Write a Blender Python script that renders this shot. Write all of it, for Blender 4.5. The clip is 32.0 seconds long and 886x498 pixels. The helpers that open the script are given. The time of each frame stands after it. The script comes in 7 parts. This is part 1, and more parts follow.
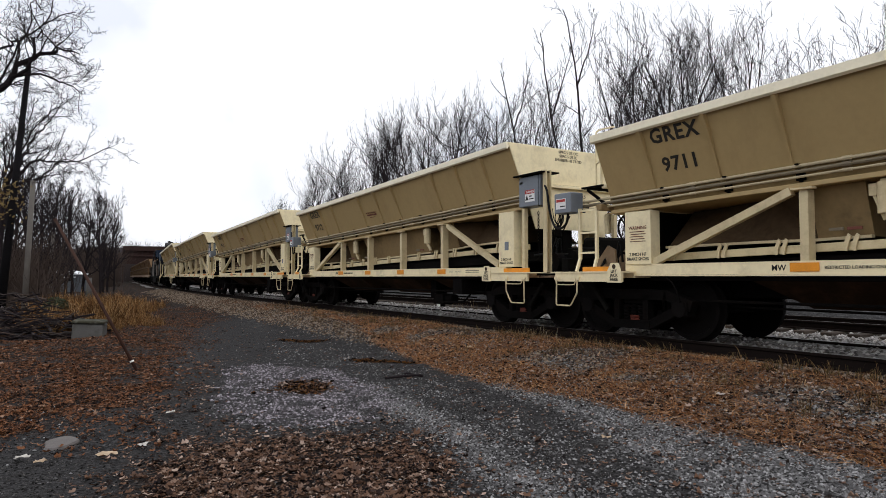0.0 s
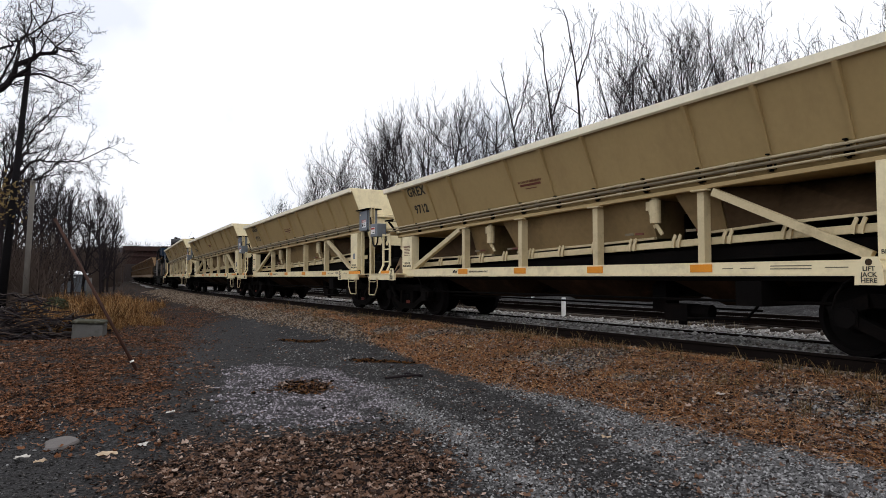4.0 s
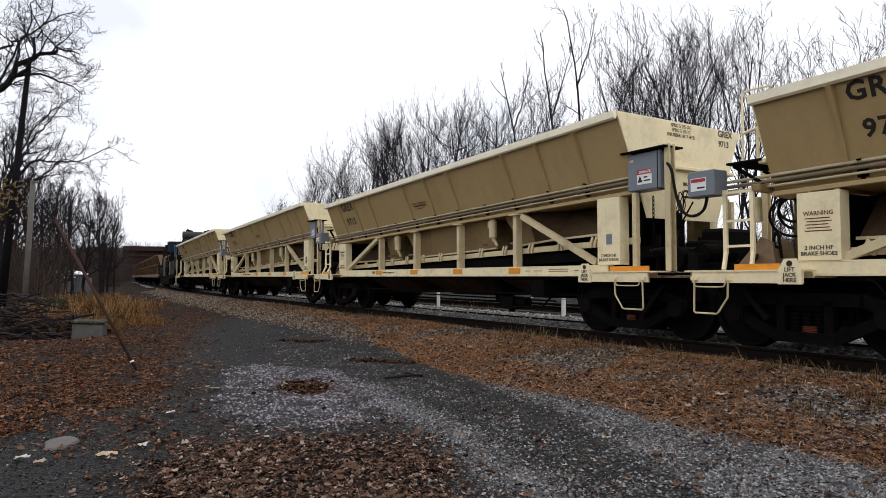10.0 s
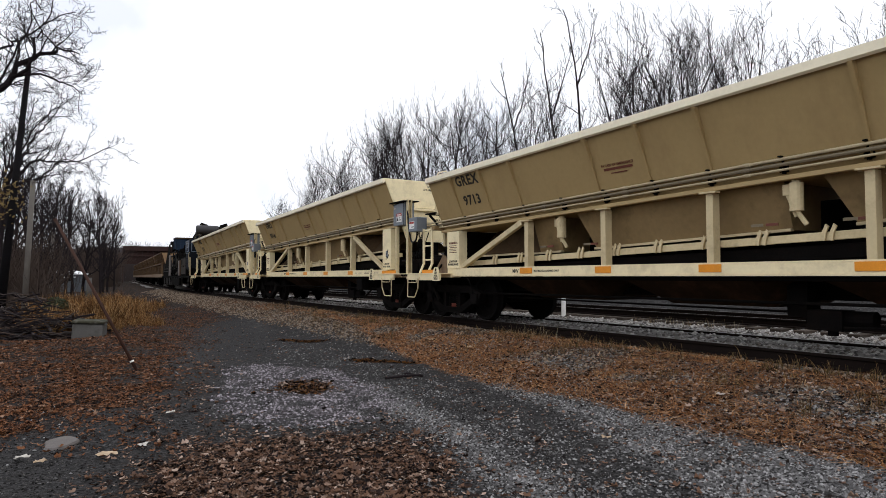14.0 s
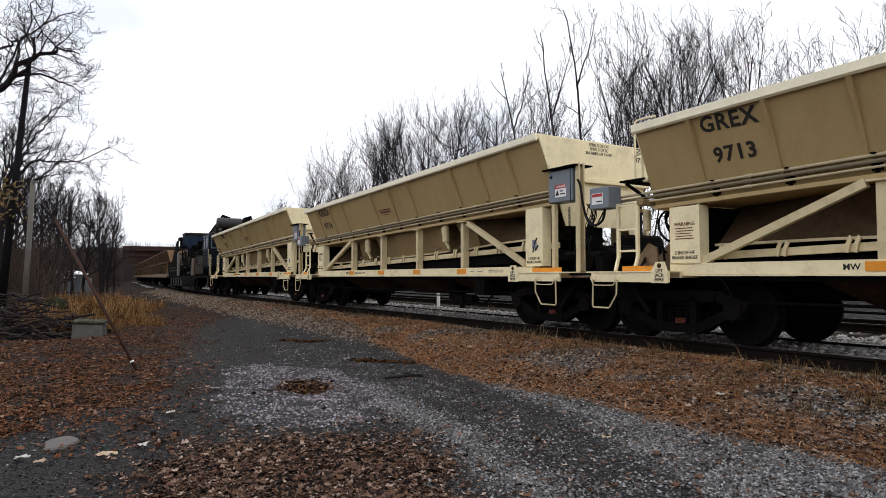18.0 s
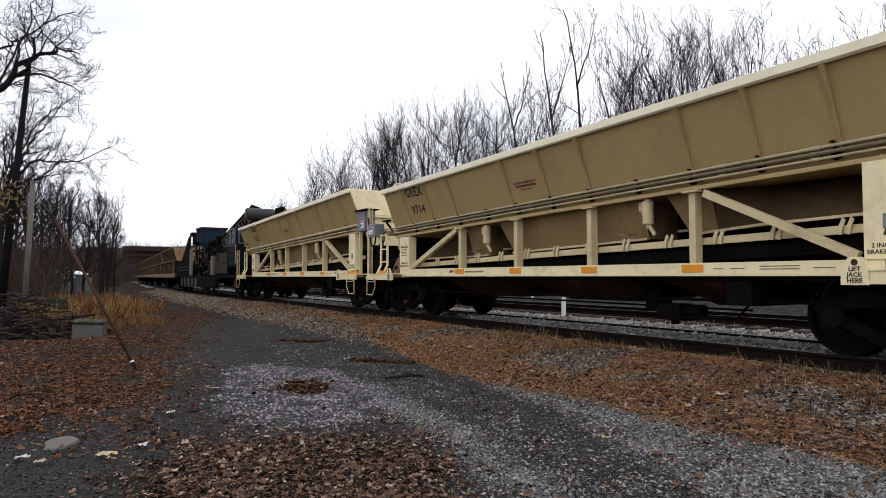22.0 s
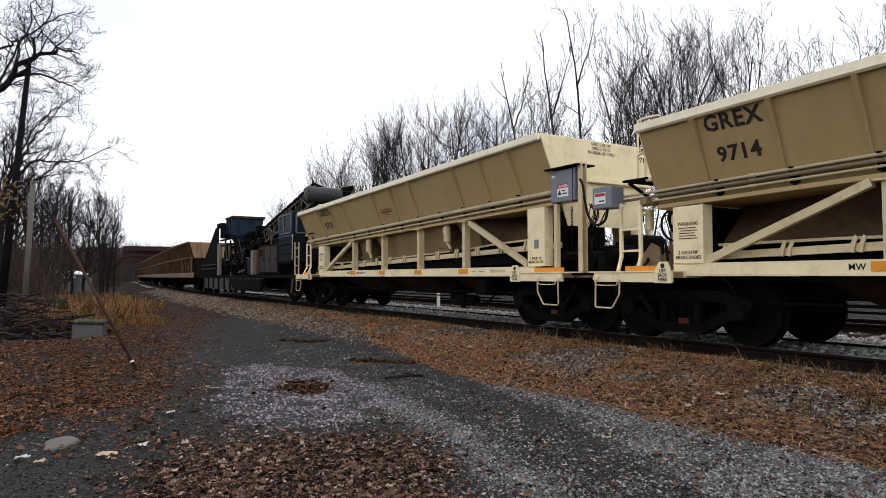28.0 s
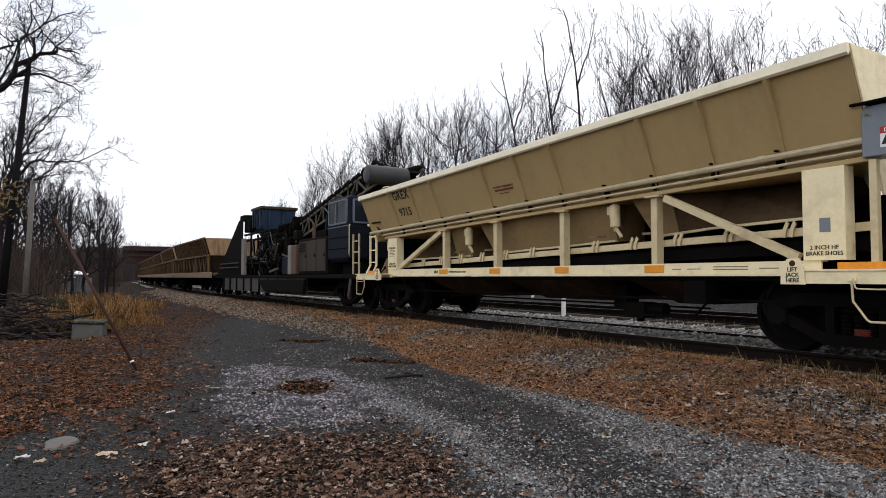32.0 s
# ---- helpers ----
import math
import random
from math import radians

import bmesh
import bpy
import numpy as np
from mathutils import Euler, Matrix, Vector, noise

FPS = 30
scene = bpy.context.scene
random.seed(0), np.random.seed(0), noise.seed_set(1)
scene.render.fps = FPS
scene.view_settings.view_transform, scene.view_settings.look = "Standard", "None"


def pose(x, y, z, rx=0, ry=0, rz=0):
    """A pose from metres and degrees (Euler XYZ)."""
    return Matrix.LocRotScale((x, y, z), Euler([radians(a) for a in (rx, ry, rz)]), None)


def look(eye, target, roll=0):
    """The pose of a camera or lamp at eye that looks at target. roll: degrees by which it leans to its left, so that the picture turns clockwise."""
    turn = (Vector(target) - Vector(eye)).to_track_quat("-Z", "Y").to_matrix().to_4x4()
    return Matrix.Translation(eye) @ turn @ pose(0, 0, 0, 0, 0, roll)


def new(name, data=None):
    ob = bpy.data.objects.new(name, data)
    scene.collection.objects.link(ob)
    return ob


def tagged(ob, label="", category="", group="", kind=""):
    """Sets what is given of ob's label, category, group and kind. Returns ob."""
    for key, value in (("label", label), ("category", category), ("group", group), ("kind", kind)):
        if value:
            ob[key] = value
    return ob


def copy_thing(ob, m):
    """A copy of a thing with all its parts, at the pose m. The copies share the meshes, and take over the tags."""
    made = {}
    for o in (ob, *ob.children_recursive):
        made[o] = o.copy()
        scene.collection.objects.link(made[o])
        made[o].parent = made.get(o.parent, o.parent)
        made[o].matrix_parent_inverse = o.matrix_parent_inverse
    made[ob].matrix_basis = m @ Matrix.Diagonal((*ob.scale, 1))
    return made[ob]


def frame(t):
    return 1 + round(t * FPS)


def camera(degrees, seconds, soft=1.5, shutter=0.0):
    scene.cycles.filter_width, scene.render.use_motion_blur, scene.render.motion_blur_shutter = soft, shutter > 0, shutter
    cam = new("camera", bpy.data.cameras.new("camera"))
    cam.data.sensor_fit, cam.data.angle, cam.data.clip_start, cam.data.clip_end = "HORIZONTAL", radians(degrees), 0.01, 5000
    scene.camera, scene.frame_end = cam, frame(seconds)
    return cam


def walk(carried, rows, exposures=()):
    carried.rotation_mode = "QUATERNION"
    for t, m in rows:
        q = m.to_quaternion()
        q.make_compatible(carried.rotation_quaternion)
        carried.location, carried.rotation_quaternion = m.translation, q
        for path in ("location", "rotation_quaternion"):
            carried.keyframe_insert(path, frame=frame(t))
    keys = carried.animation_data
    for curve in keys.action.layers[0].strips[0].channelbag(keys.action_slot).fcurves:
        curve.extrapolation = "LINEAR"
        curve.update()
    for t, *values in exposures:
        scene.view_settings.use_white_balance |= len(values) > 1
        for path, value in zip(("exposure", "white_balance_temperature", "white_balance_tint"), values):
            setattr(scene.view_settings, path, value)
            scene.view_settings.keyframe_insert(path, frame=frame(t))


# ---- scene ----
# Plan: x right, y forward from the camera, z up. The camera stands beside a railway that runs off to the left
# on a very wide curve. "off" is the distance across the track, away from the camera; "s" the distance along it.
cam = camera(69.0, 32.0, soft=0.7)
EYE_Z = 1.40
walk(cam, [(0.0, pose(0, 0, EYE_Z, 92.45, 0.04, 0)), (32.0, pose(0, 0, EYE_Z, 92.45, 0.04, 0))],
     exposures=[(0.0, -0.15), (12.0, -0.10), (20.0, -0.04), (32.0, 0.0)])

TH = radians(-31.857)      # heading of the track at the foot point
BENDS = ((40.0, 1 / 1850.0), (15.0, 1 / 250.0), (2000.0, 1e-7))    # lengths of the track and their curvature, to the right
FOOT = 7.5                 # distance of the reference line from the camera
RAIL_Z = EYE_Z - 0.92      # top of rail
TRACK_OFF = 1.19           # centre of the near track
SIDE = 1.53                # half width of the wagons at their ends
MID = 1.17                 # half width of the side frames between them
LENGTH = 13.8995           # pitch of the hopper wagons


def track(s, off=0.0):
    """x, y and heading of the track at s, moved across by off."""
    x, y, ph = math.cos(TH) * FOOT, -math.sin(TH) * FOOT, TH
    left = s
    for k, (length, bend) in enumerate(BENDS):
        d = left if k == len(BENDS) - 1 else min(left, length)
        ph1 = ph + bend * d
        x += (math.cos(ph) - math.cos(ph1)) / bend
        y += (math.sin(ph1) - math.sin(ph)) / bend
        ph = ph1
        left -= d
        if left <= 0:
            break
    return x + off * math.cos(ph), y - off * math.sin(ph), ph


def across(x, y):
    """s and off of a point of the plan."""
    s = -0.5278 * x + 0.8494 * y
    for _ in range(3):
        tx, ty, ph = track(s)
        s += (x - tx) * math.sin(ph) + (y - ty) * math.cos(ph)
    tx, ty, ph = track(s)
    return s, (x - tx) * math.cos(ph) - (y - ty) * math.sin(ph)


def on_track(s, off=0.0, z=0.0, turn=0.0):
    """Pose whose x points along the train's way (towards smaller s) and y away from the camera."""
    x, y, ph = track(s, off)
    return pose(x, y, z, 0, 0, math.degrees(math.atan2(-math.cos(ph), -math.sin(ph))) + turn)


def gone(t):
    """Distance that the train has rolled at t seconds; it slows down gently."""
    a = t / 32.0
    ease = 0.36 * max(1 - t / 3.6, 0) ** 2 - 0.12 * max((t - 27) / 5, 0) ** 2
    return ease + 1.81833 * t * (1 - 0.25082 * a + 0.04917 * a ** 2 + 0.10582 * a ** 3 - 0.07781 * a ** 4)


# ---- light ----
world = bpy.data.worlds.new("sky")
scene.world = world
world.use_nodes = True
wn, wl = world.node_tree.nodes, world.node_tree.links
SUN_EL, SUN_AZ = radians(38), radians(150)
sky = wn.new("ShaderNodeTexSky")
sky.sky_type, sky.sun_disc = "NISHITA", False
sky.sun_elevation, sky.sun_rotation = SUN_EL, SUN_AZ
sky.dust_density, sky.ozone_density = 0.6, 2.0
coord = wn.new("ShaderNodeTexCoord")
cloud = wn.new("ShaderNodeTexNoise")
cloud.inputs["Scale"].default_value, cloud.inputs["Detail"].default_value = 4.2, 7
ramp = wn.new("ShaderNodeValToRGB")
ramp.color_ramp.elements[0].position, ramp.color_ramp.elements[1].position = 0.34, 0.48
ramp.color_ramp.elements[0].color = (0.72, 0.72, 0.72, 1)
mixer = wn.new("ShaderNodeMix")
mixer.data_type = "RGBA"
sheet = wn.new("ShaderNodeMapRange")     # the cloud sheet, brighter towards the zenith
sheet.inputs["To Min"].default_value, sheet.inputs["To Max"].default_value = 1.0, 1.45
split = wn.new("ShaderNodeSeparateXYZ")
glow = wn.new("ShaderNodeVectorMath")
glow.operation = "SCALE"
glow.inputs[0].default_value = (11.0, 11.2, 11.9)
wl.new(coord.outputs["Generated"], cloud.inputs["Vector"])
wl.new(coord.outputs["Generated"], split.inputs["Vector"])
wl.new(split.outputs["Z"], sheet.inputs["Value"])
wl.new(sheet.outputs["Result"], glow.inputs["Scale"])
wl.new(glow.outputs["Vector"], mixer.inputs["B"])
wl.new(cloud.outputs["Fac"], ramp.inputs["Fac"])
wl.new(ramp.outputs["Color"], mixer.inputs["Factor"])
wl.new(sky.outputs["Color"], mixer.inputs["A"])
wl.new(mixer.outputs["Result"], wn["Background"].inputs["Color"])
wn["Background"].inputs["Strength"].default_value = 0.10
sun_data = bpy.data.lights.new("sun", "SUN")
sun_data.energy, sun_data.angle, sun_data.color = 0.3, radians(30), (1.0, 0.96, 0.9)
sun = new("sun", sun_data)
sun.matrix_world = look((12, -20, 20), (0, 0, 0))
# ---- materials ----
def material(name, colour, rough=0.7, metal=0.0, vary=0.15, scale=6.0, fine=60.0, bump=0.2, bump_scale=80.0,
             stain=None, stain_amount=0.3, stain_scale=2.0, spread=0.0, spec=0.25, streak=False):
    """Base colour with two scales of variation, a stain colour in patches, roughness variation and fine relief."""
    m = bpy.data.materials.new(name)
    m.use_nodes = True
    n, l = m.node_tree.nodes, m.node_tree.links
    b = n["Principled BSDF"]
    b.inputs["Metallic"].default_value = metal
    b.inputs["Specular IOR Level"].default_value = spec
    co = n.new("ShaderNodeTexCoord")
    big = n.new("ShaderNodeTexNoise")
    big.inputs["Scale"].default_value, big.inputs["Detail"].default_value = scale, 5
    small = n.new("ShaderNodeTexNoise")
    small.inputs["Scale"].default_value, small.inputs["Detail"].default_value = fine, 3
    add = n.new("ShaderNodeMath")
    add.operation = "ADD"
    l.new(co.outputs["Object"], big.inputs["Vector"])
    l.new(co.outputs["Object"], small.inputs["Vector"])
    l.new(big.outputs["Fac"], add.inputs[0])
    l.new(small.outputs["Fac"], add.inputs[1])
    val = n.new("ShaderNodeMapRange")
    val.inputs["From Min"].default_value, val.inputs["From Max"].default_value = 0.6, 1.4
    val.inputs["To Min"].default_value, val.inputs["To Max"].default_value = 1 - vary, 1 + vary
    l.new(add.outputs[0], val.inputs["Value"])
    hue = n.new("ShaderNodeHueSaturation")
    hue.inputs["Color"].default_value = (*colour, 1)
    last = val.outputs["Result"]
    if spread:
        info = n.new("ShaderNodeObjectInfo")
        r = n.new("ShaderNodeMapRange")
        r.inputs["To Min"].default_value, r.inputs["To Max"].default_value = 1 - spread, 1 + spread
        l.new(info.outputs["Random"], r.inputs["Value"])
        mul = n.new("ShaderNodeMath")
        mul.operation = "MULTIPLY"
        l.new(last, mul.inputs[0])
        l.new(r.outputs["Result"], mul.inputs[1])
        last = mul.outputs[0]
    l.new(last, hue.inputs["Value"])
    out = hue.outputs["Color"]
    if stain:
        st = n.new("ShaderNodeTexNoise")
        st.inputs["Scale"].default_value, st.inputs["Detail"].default_value = stain_scale, 8
        st.inputs["Roughness"].default_value = 0.7
        if streak:
            mp = n.new("ShaderNodeMapping")
            mp.inputs["Scale"].default_value = (1.0, 1.0, 0.12)
            l.new(co.outputs["Object"], mp.inputs["Vector"])
            l.new(mp.outputs["Vector"], st.inputs["Vector"])
        else:
            l.new(co.outputs["Object"], st.inputs["Vector"])
        rp = n.new("ShaderNodeMapRange")
        rp.inputs["From Min"].default_value, rp.inputs["From Max"].default_value = 0.50, 0.72
        rp.inputs["To Max"].default_value = stain_amount
        l.new(st.outputs["Fac"], rp.inputs["Value"])
        mx = n.new("ShaderNodeMix")
        mx.data_type = "RGBA"
        mx.inputs["B"].default_value = (*stain, 1)
        l.new(rp.outputs["Result"], mx.inputs["Factor"])
        l.new(out, mx.inputs["A"])
        out = mx.outputs["Result"]
    l.new(out, b.inputs["Base Color"])
    rr = n.new("ShaderNodeMapRange")
    rr.inputs["To Min"].default_value, rr.inputs["To Max"].default_value = max(rough - 0.12, 0.02), min(rough + 0.12, 1)
    l.new(big.outputs["Fac"], rr.inputs["Value"])
    l.new(rr.outputs["Result"], b.inputs["Roughness"])
    if bump:
        bn = n.new("ShaderNodeTexNoise")
        bn.inputs["Scale"].default_value, bn.inputs["Detail"].default_value = bump_scale, 4
        l.new(co.outputs["Object"], bn.inputs["Vector"])
        bp = n.new("ShaderNodeBump")
        bp.inputs["Strength"].default_value, bp.inputs["Distance"].default_value = bump, 0.01
        l.new(bn.outputs["Fac"], bp.inputs["Height"])
        l.new(bp.outputs["Normal"], b.inputs["Normal"])
    return m


# Daylight put into one cream paint: leaning sides darker, frames between, upright parts lighter.
CREAM = material("cream_paint_shaded", (0.385, 0.277, 0.128), 0.5, vary=0.06, scale=1.2, fine=14, bump=0.04, bump_scale=30,
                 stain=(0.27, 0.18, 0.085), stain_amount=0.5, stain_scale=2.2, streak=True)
# Cream with dark stains; the overhang's shade is put into the base colour.
POCKET = material("shaded_sooty_cream_paint", (0.25, 0.17, 0.078), 0.6, vary=0.15, scale=1.0, fine=12, bump=0.05, stain=(0.035, 0.024, 0.014), stain_amount=0.85, stain_scale=0.9)
# Sooty sheet, blacker still with the hopper's shade painted into it.
SOOT_SHADE = material("shaded_sooty_slope_sheet", (0.075, 0.048, 0.026), 0.85, spec=0.08, vary=0.25, scale=1.0, fine=12, bump=0.1, stain=(0.012, 0.009, 0.007), stain_amount=0.95, stain_scale=0.8)
CREAM_LIGHT = material("lit_weathered_cream_paint", (0.80, 0.69, 0.44), 0.45, vary=0.07, scale=2.0, fine=20, bump=0.05, bump_scale=40,
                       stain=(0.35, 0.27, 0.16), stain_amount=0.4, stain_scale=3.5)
# Lighter than the cream: the sky's gleam on the rim is in the colour.
RIM_PAINT = material("sky_lit_rim_paint", (0.86, 0.78, 0.58), 0.35, spec=0.45, vary=0.06, scale=2.0, fine=20, bump=0.03, bump_scale=40,
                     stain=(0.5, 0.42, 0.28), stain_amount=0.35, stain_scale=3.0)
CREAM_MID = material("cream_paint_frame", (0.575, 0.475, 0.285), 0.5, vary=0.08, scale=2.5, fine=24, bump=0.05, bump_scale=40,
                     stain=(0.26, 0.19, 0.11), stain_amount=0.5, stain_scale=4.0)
TAN = material("tan_rusted_steel", (0.10, 0.057, 0.025), 0.85, vary=0.2, scale=1.5, fine=16, stain=(0.03, 0.015, 0.01),
               stain_amount=0.9, stain_scale=2.5, streak=True)
TAN_DARK = material("dark_rusted_sheet", (0.042, 0.025, 0.012), 0.85, vary=0.3, scale=1.5, fine=16, stain=(0.02, 0.012, 0.008), stain_amount=0.8, stain_scale=2.5, streak=True)
TAN_SILL = material("dusty_brown_sill", (0.20, 0.138, 0.085), 0.8, vary=0.2, scale=2, fine=18, stain=(0.09, 0.05, 0.03), stain_amount=0.6, stain_scale=2.5)
TAN_END = material("pale_tan_stained_sheet", (0.24, 0.15, 0.078), 0.8, vary=0.2, scale=1.5, fine=16, stain=(0.06, 0.022, 0.012), stain_amount=0.9, stain_scale=1.8, streak=True)
# Near-black sheet with brown streaks, for truss sides and under chutes.
TAN_SHEET = material("near_black_wagon_sheet", (0.018, 0.010, 0.005), 0.9, spec=0.05, vary=0.3, scale=1.5, fine=16, stain=(0.06, 0.03, 0.016), stain_amount=0.6, stain_scale=2.5, streak=True)
TAN_BAR = material("brown_dusty_bars", (0.100, 0.056, 0.026), 0.85, vary=0.25, scale=1.5, fine=16, stain=(0.035, 0.018, 0.011), stain_amount=0.9, stain_scale=2.0, streak=True)
BOOM_STEEL = material("grimy_boom_steel", (0.10, 0.083, 0.063), 0.7, vary=0.25, scale=3, fine=25, stain=(0.025, 0.02, 0.017), stain_amount=0.7, stain_scale=4)
YELLOW_LEAF = material("last_yellow_leaves", (0.17, 0.115, 0.04), 0.7, vary=0.3, scale=3, bump=0)
# Darker than grime alone: shade under the wagons is put into this black.
BLACK = material("black_grime_and_shade", (0.0045, 0.004, 0.0038), 0.9, spec=0.03, vary=0.3, scale=5, fine=40, stain=(0.014, 0.009, 0.007),
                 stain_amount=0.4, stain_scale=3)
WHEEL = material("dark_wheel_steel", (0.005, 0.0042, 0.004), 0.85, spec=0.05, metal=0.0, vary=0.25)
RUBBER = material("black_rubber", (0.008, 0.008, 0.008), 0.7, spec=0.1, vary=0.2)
ORANGE = material("orange_reflector", (0.72, 0.27, 0.02), 0.4, vary=0.1, scale=8, stain=(0.3, 0.13, 0.03), stain_amount=0.4, stain_scale=6)
GREY_BOX = material("grey_enamel", (0.17, 0.19, 0.215), 0.45, vary=0.08, bump=0.03)
LETTER = material("black_lettering", (0.02, 0.018, 0.015), 0.6, vary=0.2, bump=0)
RED = material("red_sign", (0.38, 0.035, 0.03), 0.5, vary=0.1, bump=0)
STENCIL = material("faded_stencil", (0.16, 0.135, 0.09), 0.6, vary=0.2, bump=0)
NOTICE = material("dark_red_stencil", (0.14, 0.045, 0.03), 0.6, vary=0.2, bump=0)
WHITE = material("white_sign", (0.75, 0.75, 0.73), 0.5, vary=0.06, bump=0)
SPRING_RED = material("red_spring_paint", (0.10, 0.018, 0.009), 0.6, vary=0.2)
PIPE = material("dusty_conduit", (0.46, 0.385, 0.245), 0.45, vary=0.15, stain=(0.12, 0.09, 0.06), stain_amount=0.5, stain_scale=3)
PIPE_GREY = material("galvanised_conduit", (0.17, 0.138, 0.088), 0.5, metal=0.0, vary=0.15, stain=(0.1, 0.08, 0.06), stain_amount=0.5, stain_scale=3)
BIN_BLUE = material("stained_blue_paint", (0.020, 0.034, 0.060), 0.6, spec=0.1, vary=0.2, scale=2, fine=20, stain=(0.008, 0.007, 0.007), stain_amount=0.95, stain_scale=1.3)
PANEL_GREY = material("dusty_pinkish_panel", (0.19, 0.17, 0.153), 0.75, vary=0.15, stain=(0.08, 0.06, 0.05), stain_amount=0.6, stain_scale=3, streak=True)
PANEL_BROWN = material("brown_rusty_panel", (0.10, 0.062, 0.038), 0.8, vary=0.2, stain=(0.025, 0.016, 0.012), stain_amount=0.7, stain_scale=3, streak=True)
BLUE = material("faded_blue_paint", (0.0085, 0.0115, 0.0175), 0.7, spec=0.06, vary=0.2, scale=2, fine=20, stain=(0.012, 0.010, 0.009),
                stain_amount=0.8, stain_scale=1.6, streak=True)
MACHINE = material("grimy_machine_grey", (0.009, 0.0085, 0.0078), 0.9, spec=0.02, vary=0.25, stain=(0.009, 0.008, 0.007), stain_amount=0.8, stain_scale=2.5)
MACHINE_LIGHT = material("grey_steel_panel", (0.068, 0.063, 0.059), 0.75, spec=0.1, vary=0.2, stain=(0.012, 0.010, 0.009), stain_amount=0.9, stain_scale=2.5, streak=True)
GLASS = material("dark_cab_glass", (0.010, 0.013, 0.018), 0.12, spec=0.12, vary=0.1, bump=0)
RAIL = material("rusty_rail_side", (0.011, 0.008, 0.007), 0.9, spec=0.03, vary=0.25, scale=3)
RAIL_TOP = material("worn_rail_head", (0.12, 0.11, 0.10), 0.35, metal=0.7, vary=0.15, scale=3)
TIE = material("creosoted_tie", (0.045, 0.034, 0.026), 0.9, vary=0.3, scale=4, bump=0.6, bump_scale=30, spread=0.3)
STONE = material("ballast_stone", (0.055, 0.048, 0.041), 0.9, vary=0.3, scale=8, fine=50, bump=0.4)
PALE_BED = material("grey_ballast_bed", (0.21, 0.197, 0.184), 0.9, vary=0.4, scale=10, fine=45, bump=0.6, bump_scale=30)
BARK = material("dark_bark", (0.020, 0.016, 0.017), 0.95, spec=0.03, vary=0.3, scale=2, fine=30, bump=0.6, bump_scale=25, spread=0.3)
BARK_GREY = material("grey_bark", (0.045, 0.038, 0.036), 0.95, spec=0.03, vary=0.3, scale=2, fine=30, bump=0.6, bump_scale=25, spread=0.25)
POLE_WOOD = material("weathered_pole_wood", (0.15, 0.135, 0.12), 0.9, vary=0.25, scale=2, fine=40, bump=0.5, bump_scale=40)
POLE_DARK = material("tarred_pole_wood", (0.012, 0.011, 0.012), 0.9, spec=0.05, vary=0.3, scale=2, fine=40, bump=0.5, bump_scale=40)
RUST = material("rusty_iron", (0.050, 0.022, 0.015), 0.85, vary=0.3, scale=4, stain=(0.03, 0.02, 0.018), stain_amount=0.6, stain_scale=5)
MOSSY = material("mossy_concrete", (0.045, 0.043, 0.03), 0.95, spec=0.05, vary=0.4, scale=4, fine=40, stain=(0.2, 0.195, 0.17), stain_amount=0.8, stain_scale=5, bump=0.5)
PALE_STONE = material("pale_flat_stone", (0.115, 0.103, 0.097), 0.85, vary=0.15, scale=8, fine=60, stain=(0.12, 0.105, 0.095), stain_amount=0.6, stain_scale=9, bump=0.4)
CONCRETE = material("weathered_concrete", (0.10, 0.096, 0.09), 0.9, vary=0.18, scale=3, fine=40, stain=(0.05, 0.046, 0.036), stain_amount=0.7, stain_scale=4, bump=0.4)
GIRDER = material("brown_girder_paint", (0.028, 0.0115, 0.009), 0.75, vary=0.25, scale=0.5, fine=6, stain=(0.02, 0.012, 0.01), stain_amount=0.6, stain_scale=0.8)
HOUSE_WALL = material("grey_siding", (0.12, 0.13, 0.145), 0.8, vary=0.1)
HOUSE_ROOF = material("pale_roof_sheet", (0.78, 0.79, 0.8), 0.5, vary=0.05)
BRUSH = material("brush_stems", (0.062, 0.046, 0.038), 0.95, spec=0.02, vary=0.3, scale=0.4, fine=6, bump=0)
FAR_BRUSH = material("hazy_far_stems", (0.055, 0.045, 0.043), 1.0, spec=0.0, vary=0.25, scale=0.1, fine=1.0, bump=0)
EVERGREEN = material("dark_shrub_leaf", (0.03, 0.035, 0.015), 0.8, vary=0.3, bump=0)
# The blue-grey is distance haze put into the hill's colour.
HILL = material("hazed_wooded_hill", (0.12, 0.12, 0.14), 1.0, vary=0.15, scale=0.05, fine=0.6, bump=0)
POST_WHITE = material("white_post_paint", (0.8, 0.8, 0.78), 0.5, vary=0.05)


def island_material(name, colours, rough=0.9, spec=0.1):
    """Colours spread over the separate pieces of one mesh."""
    m = bpy.data.materials.new(name)
    m.use_nodes = True
    n, l = m.node_tree.nodes, m.node_tree.links
    g = n.new("ShaderNodeNewGeometry")
    r = n.new("ShaderNodeValToRGB")
    r.color_ramp.interpolation = "CONSTANT"
    for i, c in enumerate(colours):
        e = r.color_ramp.elements[i] if i < 2 else r.color_ramp.elements.new(0.5)
        e.position, e.color = i / len(colours), (*c, 1)
    for i, e in enumerate(sorted(r.color_ramp.elements, key=lambda q: q.position)):
        e.color = (*colours[i], 1)
    l.new(g.outputs["Random Per Island"], r.inputs["Fac"])
    l.new(r.outputs["Color"], n["Principled BSDF"].inputs["Base Color"])
    n["Principled BSDF"].inputs["Roughness"].default_value = rough
    n["Principled BSDF"].inputs["Specular IOR Level"].default_value = spec
    return m


